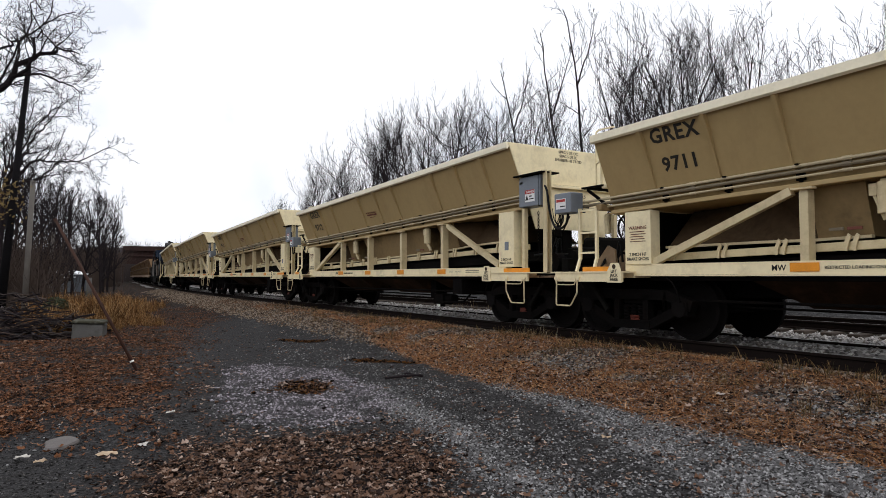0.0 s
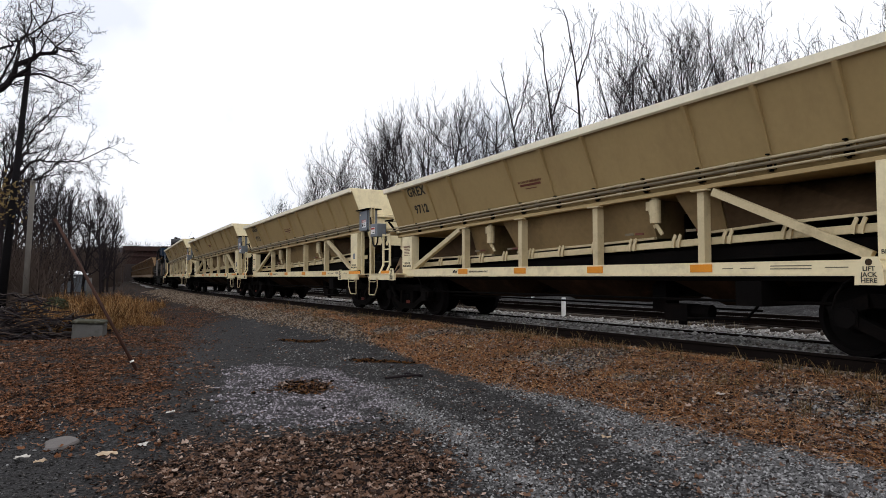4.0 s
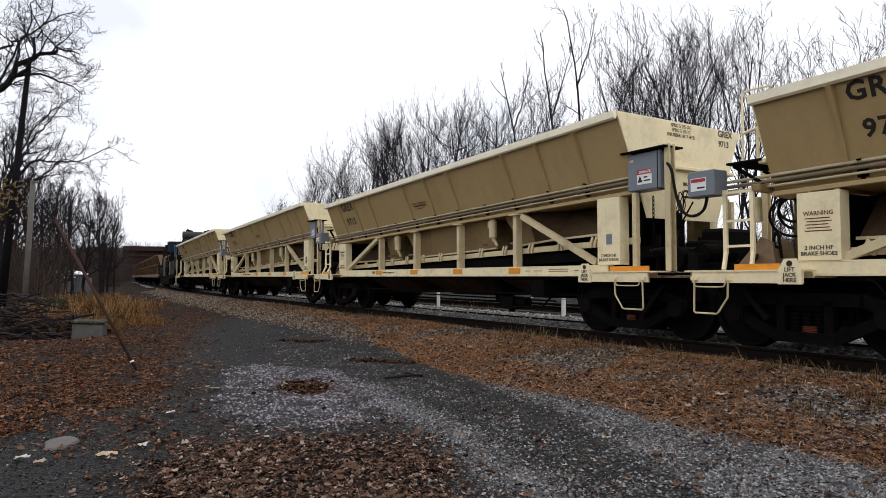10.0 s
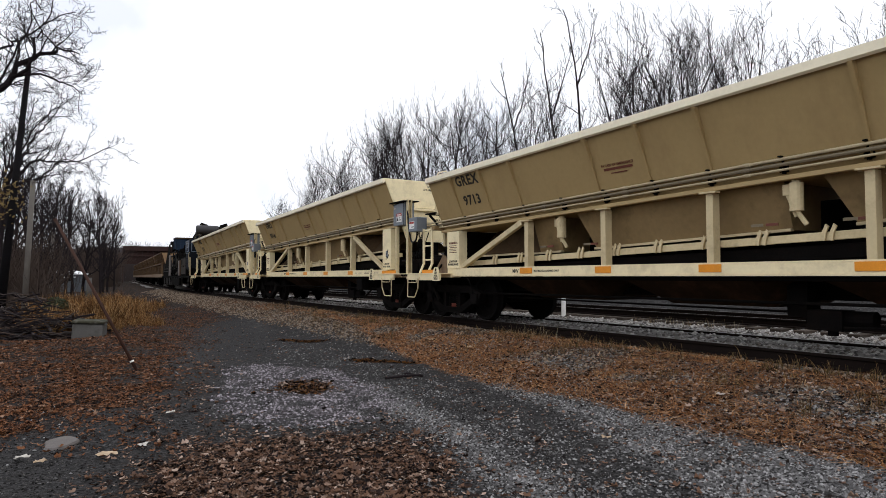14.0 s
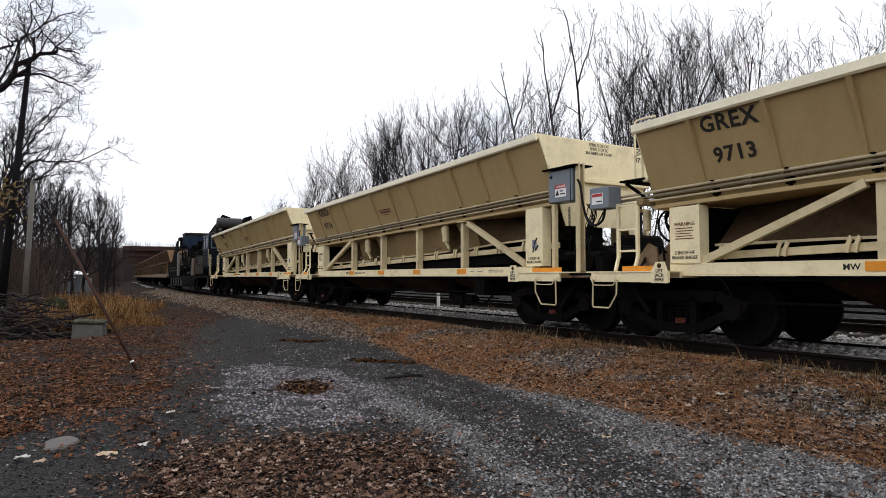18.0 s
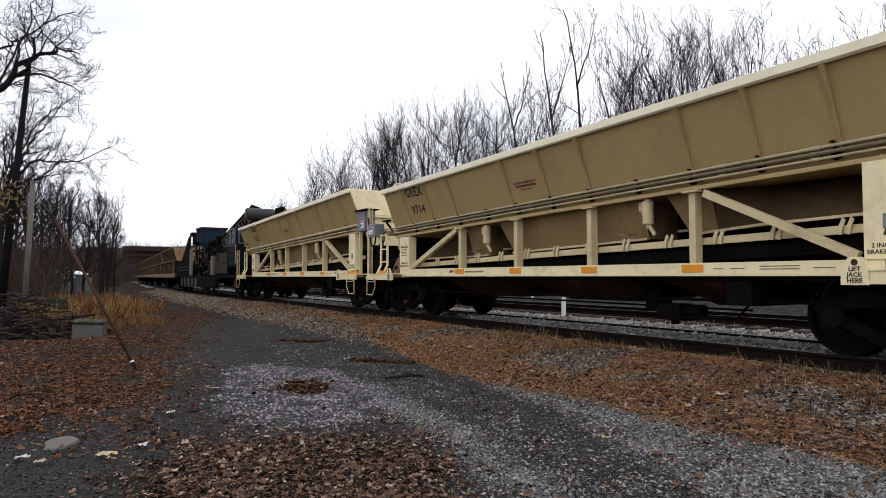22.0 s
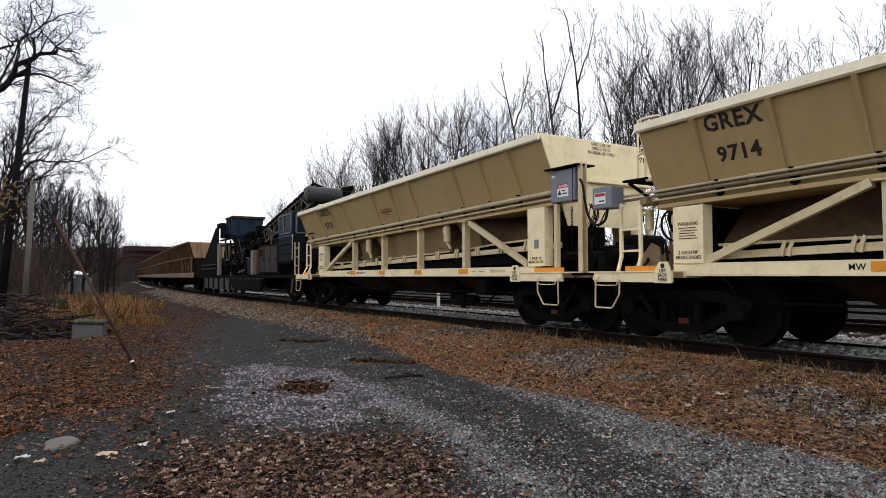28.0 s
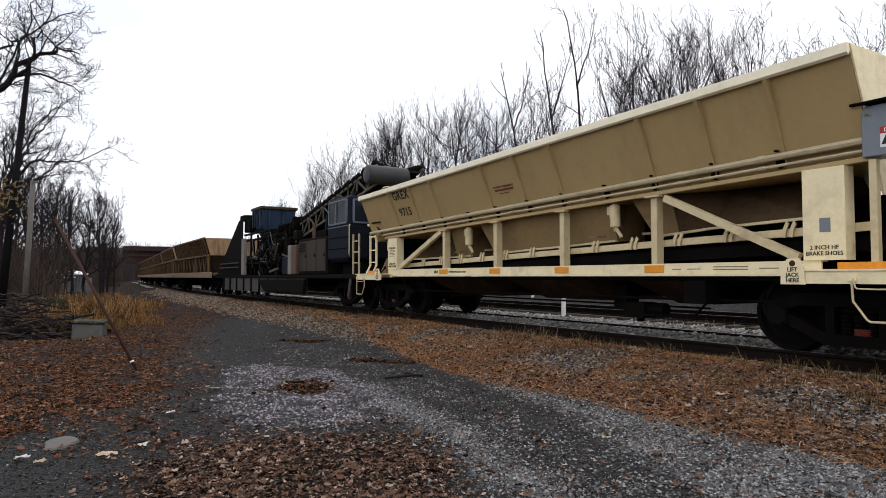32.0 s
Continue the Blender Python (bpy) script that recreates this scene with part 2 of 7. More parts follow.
LEAVES = island_material("fallen_leaves", [(0.0975, 0.0598, 0.0442), (0.351, 0.26, 0.208), (0.014, 0.01, 0.009), (0.221, 0.146, 0.108), (0.026, 0.017, 0.0145), (0.01, 0.008, 0.008),
                                           (0.127, 0.0715, 0.0468), (0.546, 0.455, 0.39), (0.013, 0.009, 0.008), (0.234, 0.13, 0.0728), (0.044, 0.029, 0.023), (0.163, 0.12, 0.0962)], 0.85, 0.08)
RED_LEAVES = island_material("red_brown_leaves", [(0.134, 0.0589, 0.032), (0.256, 0.16, 0.108), (0.0205, 0.0128, 0.0102), (0.192, 0.0947, 0.0512), (0.0384, 0.0205, 0.0141), (0.0128, 0.00896, 0.00768),
                                                  (0.154, 0.0666, 0.032), (0.461, 0.346, 0.269), (0.0154, 0.0102, 0.00896), (0.256, 0.096, 0.0358), (0.0704, 0.0358, 0.023), (0.109, 0.0512, 0.0307)], 0.85, 0.08)
VERGE_LEAF = island_material("verge_leaves", [(0.075, 0.030, 0.015), (0.022, 0.012, 0.008), (0.13, 0.055, 0.024), (0.012, 0.007, 0.005), (0.26, 0.19, 0.15), (0.05, 0.022, 0.012)], 0.9, 0.05)
TUFT = island_material("ragged_tufts", [(0.11, 0.065, 0.03), (0.05, 0.04, 0.018), (0.20, 0.13, 0.06), (0.03, 0.022, 0.012), (0.30, 0.21, 0.12)], 0.9, 0.05)
SODDEN_LEAF = island_material("sodden_leaves", [(0.006, 0.004, 0.003), (0.012, 0.007, 0.005), (0.003, 0.002, 0.002), (0.13, 0.058, 0.02), (0.004, 0.003, 0.002), (0.008, 0.005, 0.004), (0.17, 0.10, 0.055)], 0.9, 0.04)
PEBBLES = island_material("road_gravel", [(0.088, 0.085, 0.085), (0.17, 0.166, 0.165), (0.030, 0.029, 0.0295), (0.30, 0.295, 0.292), (0.105, 0.102, 0.102),
                                          (0.042, 0.041, 0.0415), (0.20, 0.196, 0.196), (0.38, 0.372, 0.37)], 0.8)
GRIT = island_material("road_grit", [(0.02, 0.0185, 0.018), (0.04, 0.0375, 0.036), (0.009, 0.0085, 0.008), (0.085, 0.08, 0.076), (0.013, 0.012, 0.0115), (0.17, 0.16, 0.15)], 0.9, 0.04)
# Pale lilac tones paint the sky's glints on wet gravel.
LILAC = island_material("sky_glint_stone", [(0.22, 0.197, 0.215), (0.11, 0.098, 0.107), (0.32, 0.29, 0.312), (0.035, 0.030, 0.033), (0.19, 0.170, 0.187), (0.06, 0.052, 0.057), (0.42, 0.38, 0.41)], 0.55, 0.25)
WEEDS = island_material("pale_weeds", [(0.28, 0.22, 0.13), (0.16, 0.11, 0.06), (0.38, 0.32, 0.22), (0.10, 0.06, 0.03)], 0.85)
BALLAST = island_material("track_ballast", [(0.23, 0.218, 0.208), (0.36, 0.343, 0.33), (0.11, 0.101, 0.095), (0.52, 0.50, 0.477),
                                            (0.17, 0.148, 0.129), (0.27, 0.252, 0.243)], 0.85)
SHOULDER = island_material("dirty_ballast", [(0.0889, 0.0637, 0.0445), (0.148, 0.112, 0.0821), (0.0395, 0.0268, 0.0178), (0.235, 0.187, 0.144),
                                             (0.0864, 0.0514, 0.0287), (0.105, 0.0727, 0.0484)], 0.85)
STRAW = island_material("dry_straw", [(0.045, 0.023, 0.0104), (0.198, 0.0984, 0.032), (0.324, 0.176, 0.068), (0.09, 0.0426, 0.016), (0.261, 0.131, 0.0416), (0.432, 0.279, 0.136), (0.135, 0.0631, 0.0224)], 0.9, 0.05)
TURF = island_material("dead_turf", [(0.37, 0.172, 0.068), (0.18, 0.078, 0.030), (0.50, 0.275, 0.13), (0.23, 0.092, 0.034), (0.54, 0.345, 0.19), (0.08, 0.038, 0.018)], 0.9, 0.05)
# ---- mesh tools ----
def part(name, bm, mat, parent=None, label="", smooth=False):
    me = bpy.data.meshes.new(name)
    bm.to_mesh(me)
    bm.free()
    me.materials.append(mat)
    if smooth:
        for p in me.polygons:
            p.use_smooth = True
    ob = new(name, me)
    if parent:
        ob.parent = parent
    if label:
        tagged(ob, label)
    return ob


def part_at(name, me, parent, m, label=""):
    """Another object on a mesh that is there already."""
    ob = new(name, me)
    ob.parent = parent
    ob.matrix_basis = m
    if label:
        tagged(ob, label)
    return ob


def box(bm, x0, x1, y0, y1, z0, z1, tilt=0.0, m=None):
    """A box; tilt lifts it by that much per metre of x."""
    vs = []
    for x in (x0, x1):
        for y in (y0, y1):
            for z in (z0, z1):
                v = Vector((x, y, z + tilt * x))
                vs.append(bm.verts.new(m @ v if m else v))
    for f in ((0, 1, 3, 2), (4, 6, 7, 5), (0, 4, 5, 1), (2, 3, 7, 6), (0, 2, 6, 4), (1, 5, 7, 3)):
        bm.faces.new([vs[i] for i in f])
    return bm


def bevel(bm, width=0.01, seg=1):
    bmesh.ops.recalc_face_normals(bm, faces=bm.faces)
    bmesh.ops.bevel(bm, geom=list(bm.edges), offset=width, segments=seg, affect="EDGES", clamp_overlap=True)
    return bm


def bbox(x0, x1, y0, y1, z0, z1, width=0.01, tilt=0.0):
    return bevel(box(bmesh.new(), x0, x1, y0, y1, z0, z1, tilt), width)


def rod(bm, a, b, r0, r1=None, n=8, cap=True):
    """A round bar between two points."""
    a, b = Vector(a), Vector(b)
    r1 = r0 if r1 is None else r1
    w = (b - a).normalized()
    u = w.orthogonal().normalized()
    v = w.cross(u)
    rings = []
    for p, r in ((a, r0), (b, r1)):
        rings.append([bm.verts.new(p + r * (math.cos(2 * math.pi * i / n) * u + math.sin(2 * math.pi * i / n) * v)) for i in range(n)])
    for i in range(n):
        bm.faces.new((rings[0][i], rings[0][(i + 1) % n], rings[1][(i + 1) % n], rings[1][i]))
    if cap:
        bm.faces.new(rings[0][::-1])
        bm.faces.new(rings[1])
    return bm


def hose(bm, pts, r, n=6):
    """One bent tube through the points."""
    pts = [Vector(p) for p in pts]
    rings, u = [], None
    for i, p in enumerate(pts):
        d = (pts[min(i + 1, len(pts) - 1)] - pts[max(i - 1, 0)]).normalized()
        u = d.orthogonal().normalized() if u is None else (u - d * u.dot(d)).normalized()
        v = d.cross(u)
        rings.append([p + r * (math.cos(2 * math.pi * k / n) * u + math.sin(2 * math.pi * k / n) * v) for k in range(n)])
    return loft(bm, rings)


def eased(pts, n=5):
    """Points of a smooth curve through pts."""
    pts = [Vector(p) for p in pts]
    out = []
    for i in range(len(pts) - 1):
        a, b, c, d = pts[max(i - 1, 0)], pts[i], pts[i + 1], pts[min(i + 2, len(pts) - 1)]
        for k in range(n):
            t = k / n
            out.append(0.5 * (2 * b + (c - a) * t + (2 * a - 5 * b + 4 * c - d) * t * t + (3 * b - a - 3 * c + d) * t ** 3))
    return out + [pts[-1]]


def sag(a, b, drop, n=10):
    a, b = Vector(a), Vector(b)
    return [a.lerp(b, i / n) - Vector((0, 0, drop * 4 * (i / n) * (1 - i / n))) for i in range(n + 1)]


def beam(bm, a, b, w, d, up=(0, 0, 1)):
    """A square bar between two points, w wide across and d deep."""
    a, b = Vector(a), Vector(b)
    x = (b - a).normalized()
    y = Vector(up).cross(x).normalized()
    z = x.cross(y)
    vs = [bm.verts.new(p + sy * y * w / 2 + sz * z * d / 2) for p in (a, b) for sy in (-1, 1) for sz in (-1, 1)]
    for f in ((0, 1, 3, 2), (4, 6, 7, 5), (0, 4, 5, 1), (2, 3, 7, 6), (0, 2, 6, 4), (1, 5, 7, 3)):
        bm.faces.new([vs[i] for i in f])
    return bm


def loft(bm, rings, close=True, caps=True):
    """Skin through rings of equally many points."""
    rv = [[bm.verts.new(p) for p in r] for r in rings]
    n = len(rv[0])
    for a, b in zip(rv, rv[1:]):
        for i in range(n if close else n - 1):
            bm.faces.new((a[i], a[(i + 1) % n], b[(i + 1) % n], b[i]))
    if caps:
        bm.faces.new(rv[0][::-1])
        bm.faces.new(rv[-1])
    return bm


def disc(bm, profile, n=28):
    """Turned about the y axis: rows of (y, r)."""
    return loft(bm, [[(r * math.cos(2 * math.pi * i / n), y, r * math.sin(2 * math.pi * i / n)) for i in range(n)] for y, r in profile])


TEXTS = {}


def words(name, text, size, parent, m, mat=None, align="CENTER", label=""):
    """Flat lettering 3 mm thick; m puts its x along the line of writing and its z out of the face."""
    key = (text, size, align, (mat or LETTER).name)
    if key not in TEXTS:
        cu = bpy.data.curves.new(name, "FONT")
        cu.body, cu.size, cu.extrude, cu.align_x, cu.align_y = text, size, 0.0015, align, "CENTER"
        cu.resolution_u = 2
        cu.space_character = 1.10 if size > 0.2 else 1.0
        cu.offset = size * (0.027 if size > 0.1 else 0.014)
        tmp = bpy.data.objects.new(name, cu)
        scene.collection.objects.link(tmp)
        me = bpy.data.meshes.new_from_object(tmp.evaluated_get(bpy.context.evaluated_depsgraph_get()))
        bpy.data.objects.remove(tmp)
        me.materials.clear()
        me.materials.append(mat or LETTER)
        TEXTS[key] = me
    return part_at(name, TEXTS[key], parent, m, label)


def thing(name, label, category, group="", kind="", m=None):
    ob = tagged(new(name), label, category, group, kind)
    if m is not None:
        ob.matrix_basis = m
    return ob


def mesh_from(name, verts, faces, mat, parent=None, smooth=False):
    me = bpy.data.meshes.new(name)
    me.from_pydata(verts, [], faces)
    me.materials.append(mat)
    if smooth:
        for p in me.polygons:
            p.use_smooth = True
    ob = new(name, me)
    if parent:
        ob.parent = parent
    return ob


def channel(x0, x1, y, sy, depth, z0, z1, th=0.02):
    """Upright channel section with its web outwards at y and flanges inwards."""
    a, b = y, y - sy * th
    c = y - sy * depth
    ring = [(x0, a), (x1, a), (x1, c), (x1 - th, c), (x1 - th, b), (x0 + th, b), (x0 + th, c), (x0, c)]
    bm = loft(bmesh.new(), [[(px, py, z) for px, py in ring] for z in (z0, z1)])
    bmesh.ops.recalc_face_normals(bm, faces=bm.faces)
    return bm
# ---- the train ----
TILT = 0.0255
WHEEL_R = 0.457


def wheelset_mesh():
    bm = bmesh.new()
    for side in (-1, 1):
        prof = [(0.66, 0.10), (0.66, 0.42), (0.665, WHEEL_R + 0.025), (0.695, WHEEL_R + 0.025), (0.71, WHEEL_R), (0.80, WHEEL_R - 0.012),
                (0.805, 0.39), (0.745, 0.36), (0.735, 0.2), (0.80, 0.14), (0.80, 0.08)]
        disc(bm, [(side * y, r) for y, r in (prof if side > 0 else prof)], 32)
        rod(bm, (0, side * 0.8, 0), (0, side * 1.06, 0), 0.075, n=12)
        rod(bm, (0, side * 1.06, 0), (0, side * 1.10, 0), 0.12, n=8)
    rod(bm, (0, -0.7, 0), (0, 0.7, 0), 0.085, n=12)
    bmesh.ops.recalc_face_normals(bm, faces=bm.faces)
    me = bpy.data.meshes.new("wheelset")
    bm.to_mesh(me)
    bm.free()
    me.materials.append(WHEEL)
    return me


WHEELSET = wheelset_mesh()


def side_frame_mesh():
    """Cast side frame of a three-piece bogie, with its two openings."""
    bm = bmesh.new()
    y0, y1 = -0.07, 0.07
    beam(bm, (-1.08, 0, 0.50), (-0.62, 0, 0.66), 0.14, 0.15)
    beam(bm, (-0.66, 0, 0.65), (0.66, 0, 0.65), 0.14, 0.15)
    beam(bm, (0.62, 0, 0.66), (1.08, 0, 0.50), 0.14, 0.15)
    beam(bm, (-0.86, 0, 0.45), (-0.33, 0, 0.20), 0.14, 0.13)
    beam(bm, (-0.36, 0, 0.20), (0.36, 0, 0.20), 0.16, 0.13)
    beam(bm, (0.33, 0, 0.20), (0.86, 0, 0.45), 0.14, 0.13)
    for sx in (-1, 1):
        box(bm, sx * 0.28 - 0.05, sx * 0.28 + 0.05, y0, y1, 0.22, 0.64)
        box(bm, sx * 0.89 - 0.13, sx * 0.89 + 0.13, y0 - 0.02, y1 + 0.02, 0.36, 0.56)
    me = bpy.data.meshes.new("side_frame")
    bm.to_mesh(me)
    bm.free()
    me.materials.append(BLACK)
    return me


SIDE_FRAME = side_frame_mesh()


def coil_mesh(mat):
    bm = bmesh.new()
    prof = [(0.27, 0.02)]
    for k in range(5):
        prof += [(0.275 + 0.045 * k, 0.06), (0.30 + 0.045 * k, 0.06), (0.31 + 0.045 * k, 0.045)]
    loft(bm, [[(r * math.cos(0.628 * i), r * math.sin(0.628 * i), z) for i in range(10)] for z, r in prof])
    me = bpy.data.meshes.new("coil_spring")
    bm.to_mesh(me)
    bm.free()
    me.materials.append(mat)
    return me


COIL = coil_mesh(SPRING_RED)
COIL_DARK = coil_mesh(BLACK)


def bogie(parent, x):
    """Bogie with bolster, two side frames, springs, brake beams and two wheelsets."""
    bm = bbox(-0.2, 0.2, -1.0, 1.0, 0.50, 0.72, 0.02)
    b = part("bogie", bm, BLACK, parent)
    b.location = (x, 0, 0)
    for sy in (-1, 1):
        part_at("side_frame", SIDE_FRAME, b, pose(0, sy * 1.0, 0))
        for dx in (-0.14, 0, 0.14):
            part_at("coil_spring", COIL_DARK, b, pose(dx, sy * 0.98, 0))
        part_at("spring_pack", COIL, b, pose(0.05, sy * 1.03, 0.13) @ Matrix.Diagonal((1.5, 0.7, 0.42, 1)), "red painted spring pack")
    for sx in (-1, 1):
        w = part_at("wheelset", WHEELSET, b, pose(sx * 0.889, 0, WHEEL_R))
        bm = bmesh.new()
        beam(bm, (sx * 0.36, -0.85, 0.38), (sx * 0.36, 0.85, 0.38), 0.10, 0.08)
        for sy in (-1, 1):
            box(bm, sx * 0.40 - 0.03, sx * 0.40 + 0.03, sy * 0.75 - 0.06, sy * 0.75 + 0.06, 0.30, 0.62)
        part("brake_beam", bm, BLACK, b)
    return b


def zh(h, x=0.0, tilt=TILT):
    """Height over the rail of a point h over the eye, at x on a tilted hopper."""
    return h + 0.92 + tilt * x


def hopper_car(tail=-5.93):
    """Ballast hopper wagon. x points forward, the origin lies on the rail's top in the middle of the wagon."""
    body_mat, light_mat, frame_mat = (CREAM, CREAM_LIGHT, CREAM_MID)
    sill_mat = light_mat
    car = thing("hopper_wagon",
                "cream painted open ballast hopper wagon with orange reflectors",
                "freight wagon", "wagons of the train")
    R0, R1 = tail, 5.80
    TOP = 2.325
    # hopper: outer skin, rim and inner skin
    def section(x, inset):
        i = inset
        zt, zm, zb = zh(TOP, x), zh(1.22, x), zh(1.125, x)
        return [(x, -1.50 + i, zt), (x, -1.06 + i, zm), (x, -1.02 + i, zb), (x, 1.02 - i, zb), (x, 1.06 - i, zm), (x, 1.50 - i, zt)]
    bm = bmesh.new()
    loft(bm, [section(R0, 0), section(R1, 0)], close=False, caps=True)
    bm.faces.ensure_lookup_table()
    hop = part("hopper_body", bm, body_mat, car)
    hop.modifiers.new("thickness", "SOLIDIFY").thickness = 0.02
    # material floor inside the hopper
    bm = bmesh.new()
    loft(bm, [[(x, -1.2, zh(1.60, x)), (x, 1.2, zh(1.60, x)), (x, 1.2, zh(1.58, x)), (x, -1.2, zh(1.58, x))] for x in (R0 + 0.03, R1 - 0.03)])
    part("hopper_floor", bm, TAN, car)
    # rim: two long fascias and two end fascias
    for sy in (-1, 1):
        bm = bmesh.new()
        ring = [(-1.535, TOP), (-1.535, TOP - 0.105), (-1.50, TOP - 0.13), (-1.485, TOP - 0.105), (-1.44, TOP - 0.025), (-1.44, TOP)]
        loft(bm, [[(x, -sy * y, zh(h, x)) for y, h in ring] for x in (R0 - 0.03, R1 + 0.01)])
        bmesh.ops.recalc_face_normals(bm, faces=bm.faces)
        part("rim_fascia", bm, RIM_PAINT, car, "top rim whitened by sky gleam")
    for x0, x1 in ((R0 - 0.03, R0 + 0.05), (R1 - 0.05, R1 + 0.012)):
        part("end_rim", bbox(x0, x1, -1.43, 1.43, zh(TOP - 0.095), zh(TOP + 0.002), 0.008, TILT), light_mat, car)
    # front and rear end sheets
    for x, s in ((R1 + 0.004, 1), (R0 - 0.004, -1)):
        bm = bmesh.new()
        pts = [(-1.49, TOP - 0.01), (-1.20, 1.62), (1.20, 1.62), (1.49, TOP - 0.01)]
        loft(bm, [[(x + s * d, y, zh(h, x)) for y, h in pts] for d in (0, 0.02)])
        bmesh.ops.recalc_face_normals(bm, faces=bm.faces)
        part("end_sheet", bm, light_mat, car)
        part("end_ledge", bbox(min(x, x + s * 0.10), max(x, x + s * 0.10), -1.22, 1.22, zh(1.54, x), zh(1.60, x), 0.01), light_mat, car)
        bm = bmesh.new()
        loft(bm, [[(x + s * d, y, zh(h, x)) for y, h in ((-1.15, 1.54), (-0.85, 0.75), (0.85, 0.75), (1.15, 1.54))] for d in (0.0, 0.025)])
        bmesh.ops.recalc_face_normals(bm, faces=bm.faces)
        if s > 0:
            part("end_slope", bm, light_mat, car)
        else:
            bm.free()
            # black sheet added for the shade in the open rear bay
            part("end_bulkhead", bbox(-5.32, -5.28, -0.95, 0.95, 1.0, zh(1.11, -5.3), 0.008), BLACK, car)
    # ribs down the hopper's sides
    bm = bmesh.new()
    loft(bm, [[(-0.03, -1.53, 0), (0.03, -1.53, 0), (0.03, -1.44, 0.01), (-0.03, -1.44, 0.01)],
              [(-0.02, -1.30, -0.45), (0.02, -1.30, -0.45), (0.02, -1.26, -0.45), (-0.02, -1.26, -0.45)],
              [(-0.012, -1.085, -0.97), (0.012, -1.085, -0.97), (0.012, -1.06, -0.97), (-0.012, -1.06, -0.97)]])
    bmesh.ops.recalc_face_normals(bm, faces=bm.faces)
    rib0 = None
    for x in (-5.03, -3.98, -3.02, -1.05, -0.02, 0.99, 2.93, 3.92, 4.88):
        for sy in (1, -1):
            m = pose(x, 0, zh(TOP - 0.135, x), 0, 0, 0 if sy > 0 else 180)
            if rib0 is None:
                rib0 = part("rib", bm, body_mat, car)
                rib0.matrix_basis = m
            else:
                part_at("rib", rib0.data, car, m)
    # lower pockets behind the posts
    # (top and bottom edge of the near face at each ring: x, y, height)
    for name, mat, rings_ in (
            ("slope_sheet", SOOT_SHADE, (((-5.15, 0.14, 1.12), (-5.1, 0.80, 0.56)), ((-3.6, 0.45, 1.12), (-3.6, 0.80, 0.53)), ((-2.95, 0.93, 1.12), (-2.95, 0.75, 0.51)))),
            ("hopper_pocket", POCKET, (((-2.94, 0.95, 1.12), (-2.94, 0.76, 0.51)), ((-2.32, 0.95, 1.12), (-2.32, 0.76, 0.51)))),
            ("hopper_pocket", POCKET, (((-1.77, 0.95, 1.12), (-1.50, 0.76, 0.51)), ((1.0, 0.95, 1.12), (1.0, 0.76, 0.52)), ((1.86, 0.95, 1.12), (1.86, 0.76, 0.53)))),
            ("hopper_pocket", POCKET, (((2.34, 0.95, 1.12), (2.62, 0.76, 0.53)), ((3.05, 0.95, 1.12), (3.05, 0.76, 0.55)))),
            ("slope_sheet", SOOT_SHADE, (((3.06, 0.93, 1.12), (3.06, 0.75, 0.55)), ((3.7, 0.40, 1.12), (3.7, 0.80, 0.57)), ((5.15, 0.14, 1.12), (5.1, 0.85, 0.57))))):
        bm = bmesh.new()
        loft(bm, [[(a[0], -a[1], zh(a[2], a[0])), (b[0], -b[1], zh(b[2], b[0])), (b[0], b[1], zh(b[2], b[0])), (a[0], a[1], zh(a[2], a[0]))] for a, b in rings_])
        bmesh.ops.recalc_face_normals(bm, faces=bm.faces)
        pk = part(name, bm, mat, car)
        for sy in (-1, 1):
            bm = bmesh.new()
            for (a, b), (c, d) in zip(rings_, rings_[1:]):
                beam(bm, (b[0], sy * (b[1] + 0.03), zh(b[2], b[0])), (d[0], sy * (d[1] + 0.03), zh(d[2], d[0])), 0.07, 0.035)
            part("pocket_lip", bm, frame_mat, pk)
    # seal strip with its clips, and the belt below
    for sy in (-1, 1):
        bm = bbox(-5.1, 5.78, sy * 0.97 - 0.02, sy * 0.97 + 0.02, zh(0.355), zh(0.455), 0.006, TILT)
        part("seal_strip", bm, frame_mat, car)
        bm = bbox(-4.5, 6.1, sy * 0.90 - 0.03, sy * 0.90 + 0.03, zh(0.14), zh(0.31), 0.006, TILT)
        part("conveyor_side", bm, BLACK, car)
        bm = bmesh.new()
        loft(bm, [[(-0.05, y, -0.09), (0.0, y, -0.1), (0.02, y, 0.0), (0.05, y, 0.07), (0.015, y, 0.10), (-0.03, y, 0.0)] for y in (-0.012, 0.012)])
        bmesh.ops.recalc_face_normals(bm, faces=bm.faces)
        clip = None
        for k in range(13):
            x = -4.88 + 0.81 * k
            for dx in (-0.045, 0.045):
                m = pose(x + dx, sy * 1.01, zh(0.445, x))
                if clip is None:
                    clip = part("clip", bm, frame_mat, car)
                    clip.matrix_basis = m
                else:
                    part_at("clip", clip.data, car, m)
    # black sheet added along the middle, standing for the shade inside the bays
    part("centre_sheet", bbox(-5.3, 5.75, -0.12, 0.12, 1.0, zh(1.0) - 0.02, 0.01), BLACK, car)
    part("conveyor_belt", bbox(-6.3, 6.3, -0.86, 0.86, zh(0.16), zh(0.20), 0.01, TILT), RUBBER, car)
    # side sills, deck and reflectors
    for sy in (-1, 1):
        bm = bmesh.new()
        y = sy * MID
        box(bm, -5.6, 5.3, min(y, y - sy * 0.03), max(y, y - sy * 0.03), 0.945, 1.082)
        box(bm, -5.6, 5.3, min(y, y - sy * 0.14), max(y, y - sy * 0.14), 1.084, 1.102)
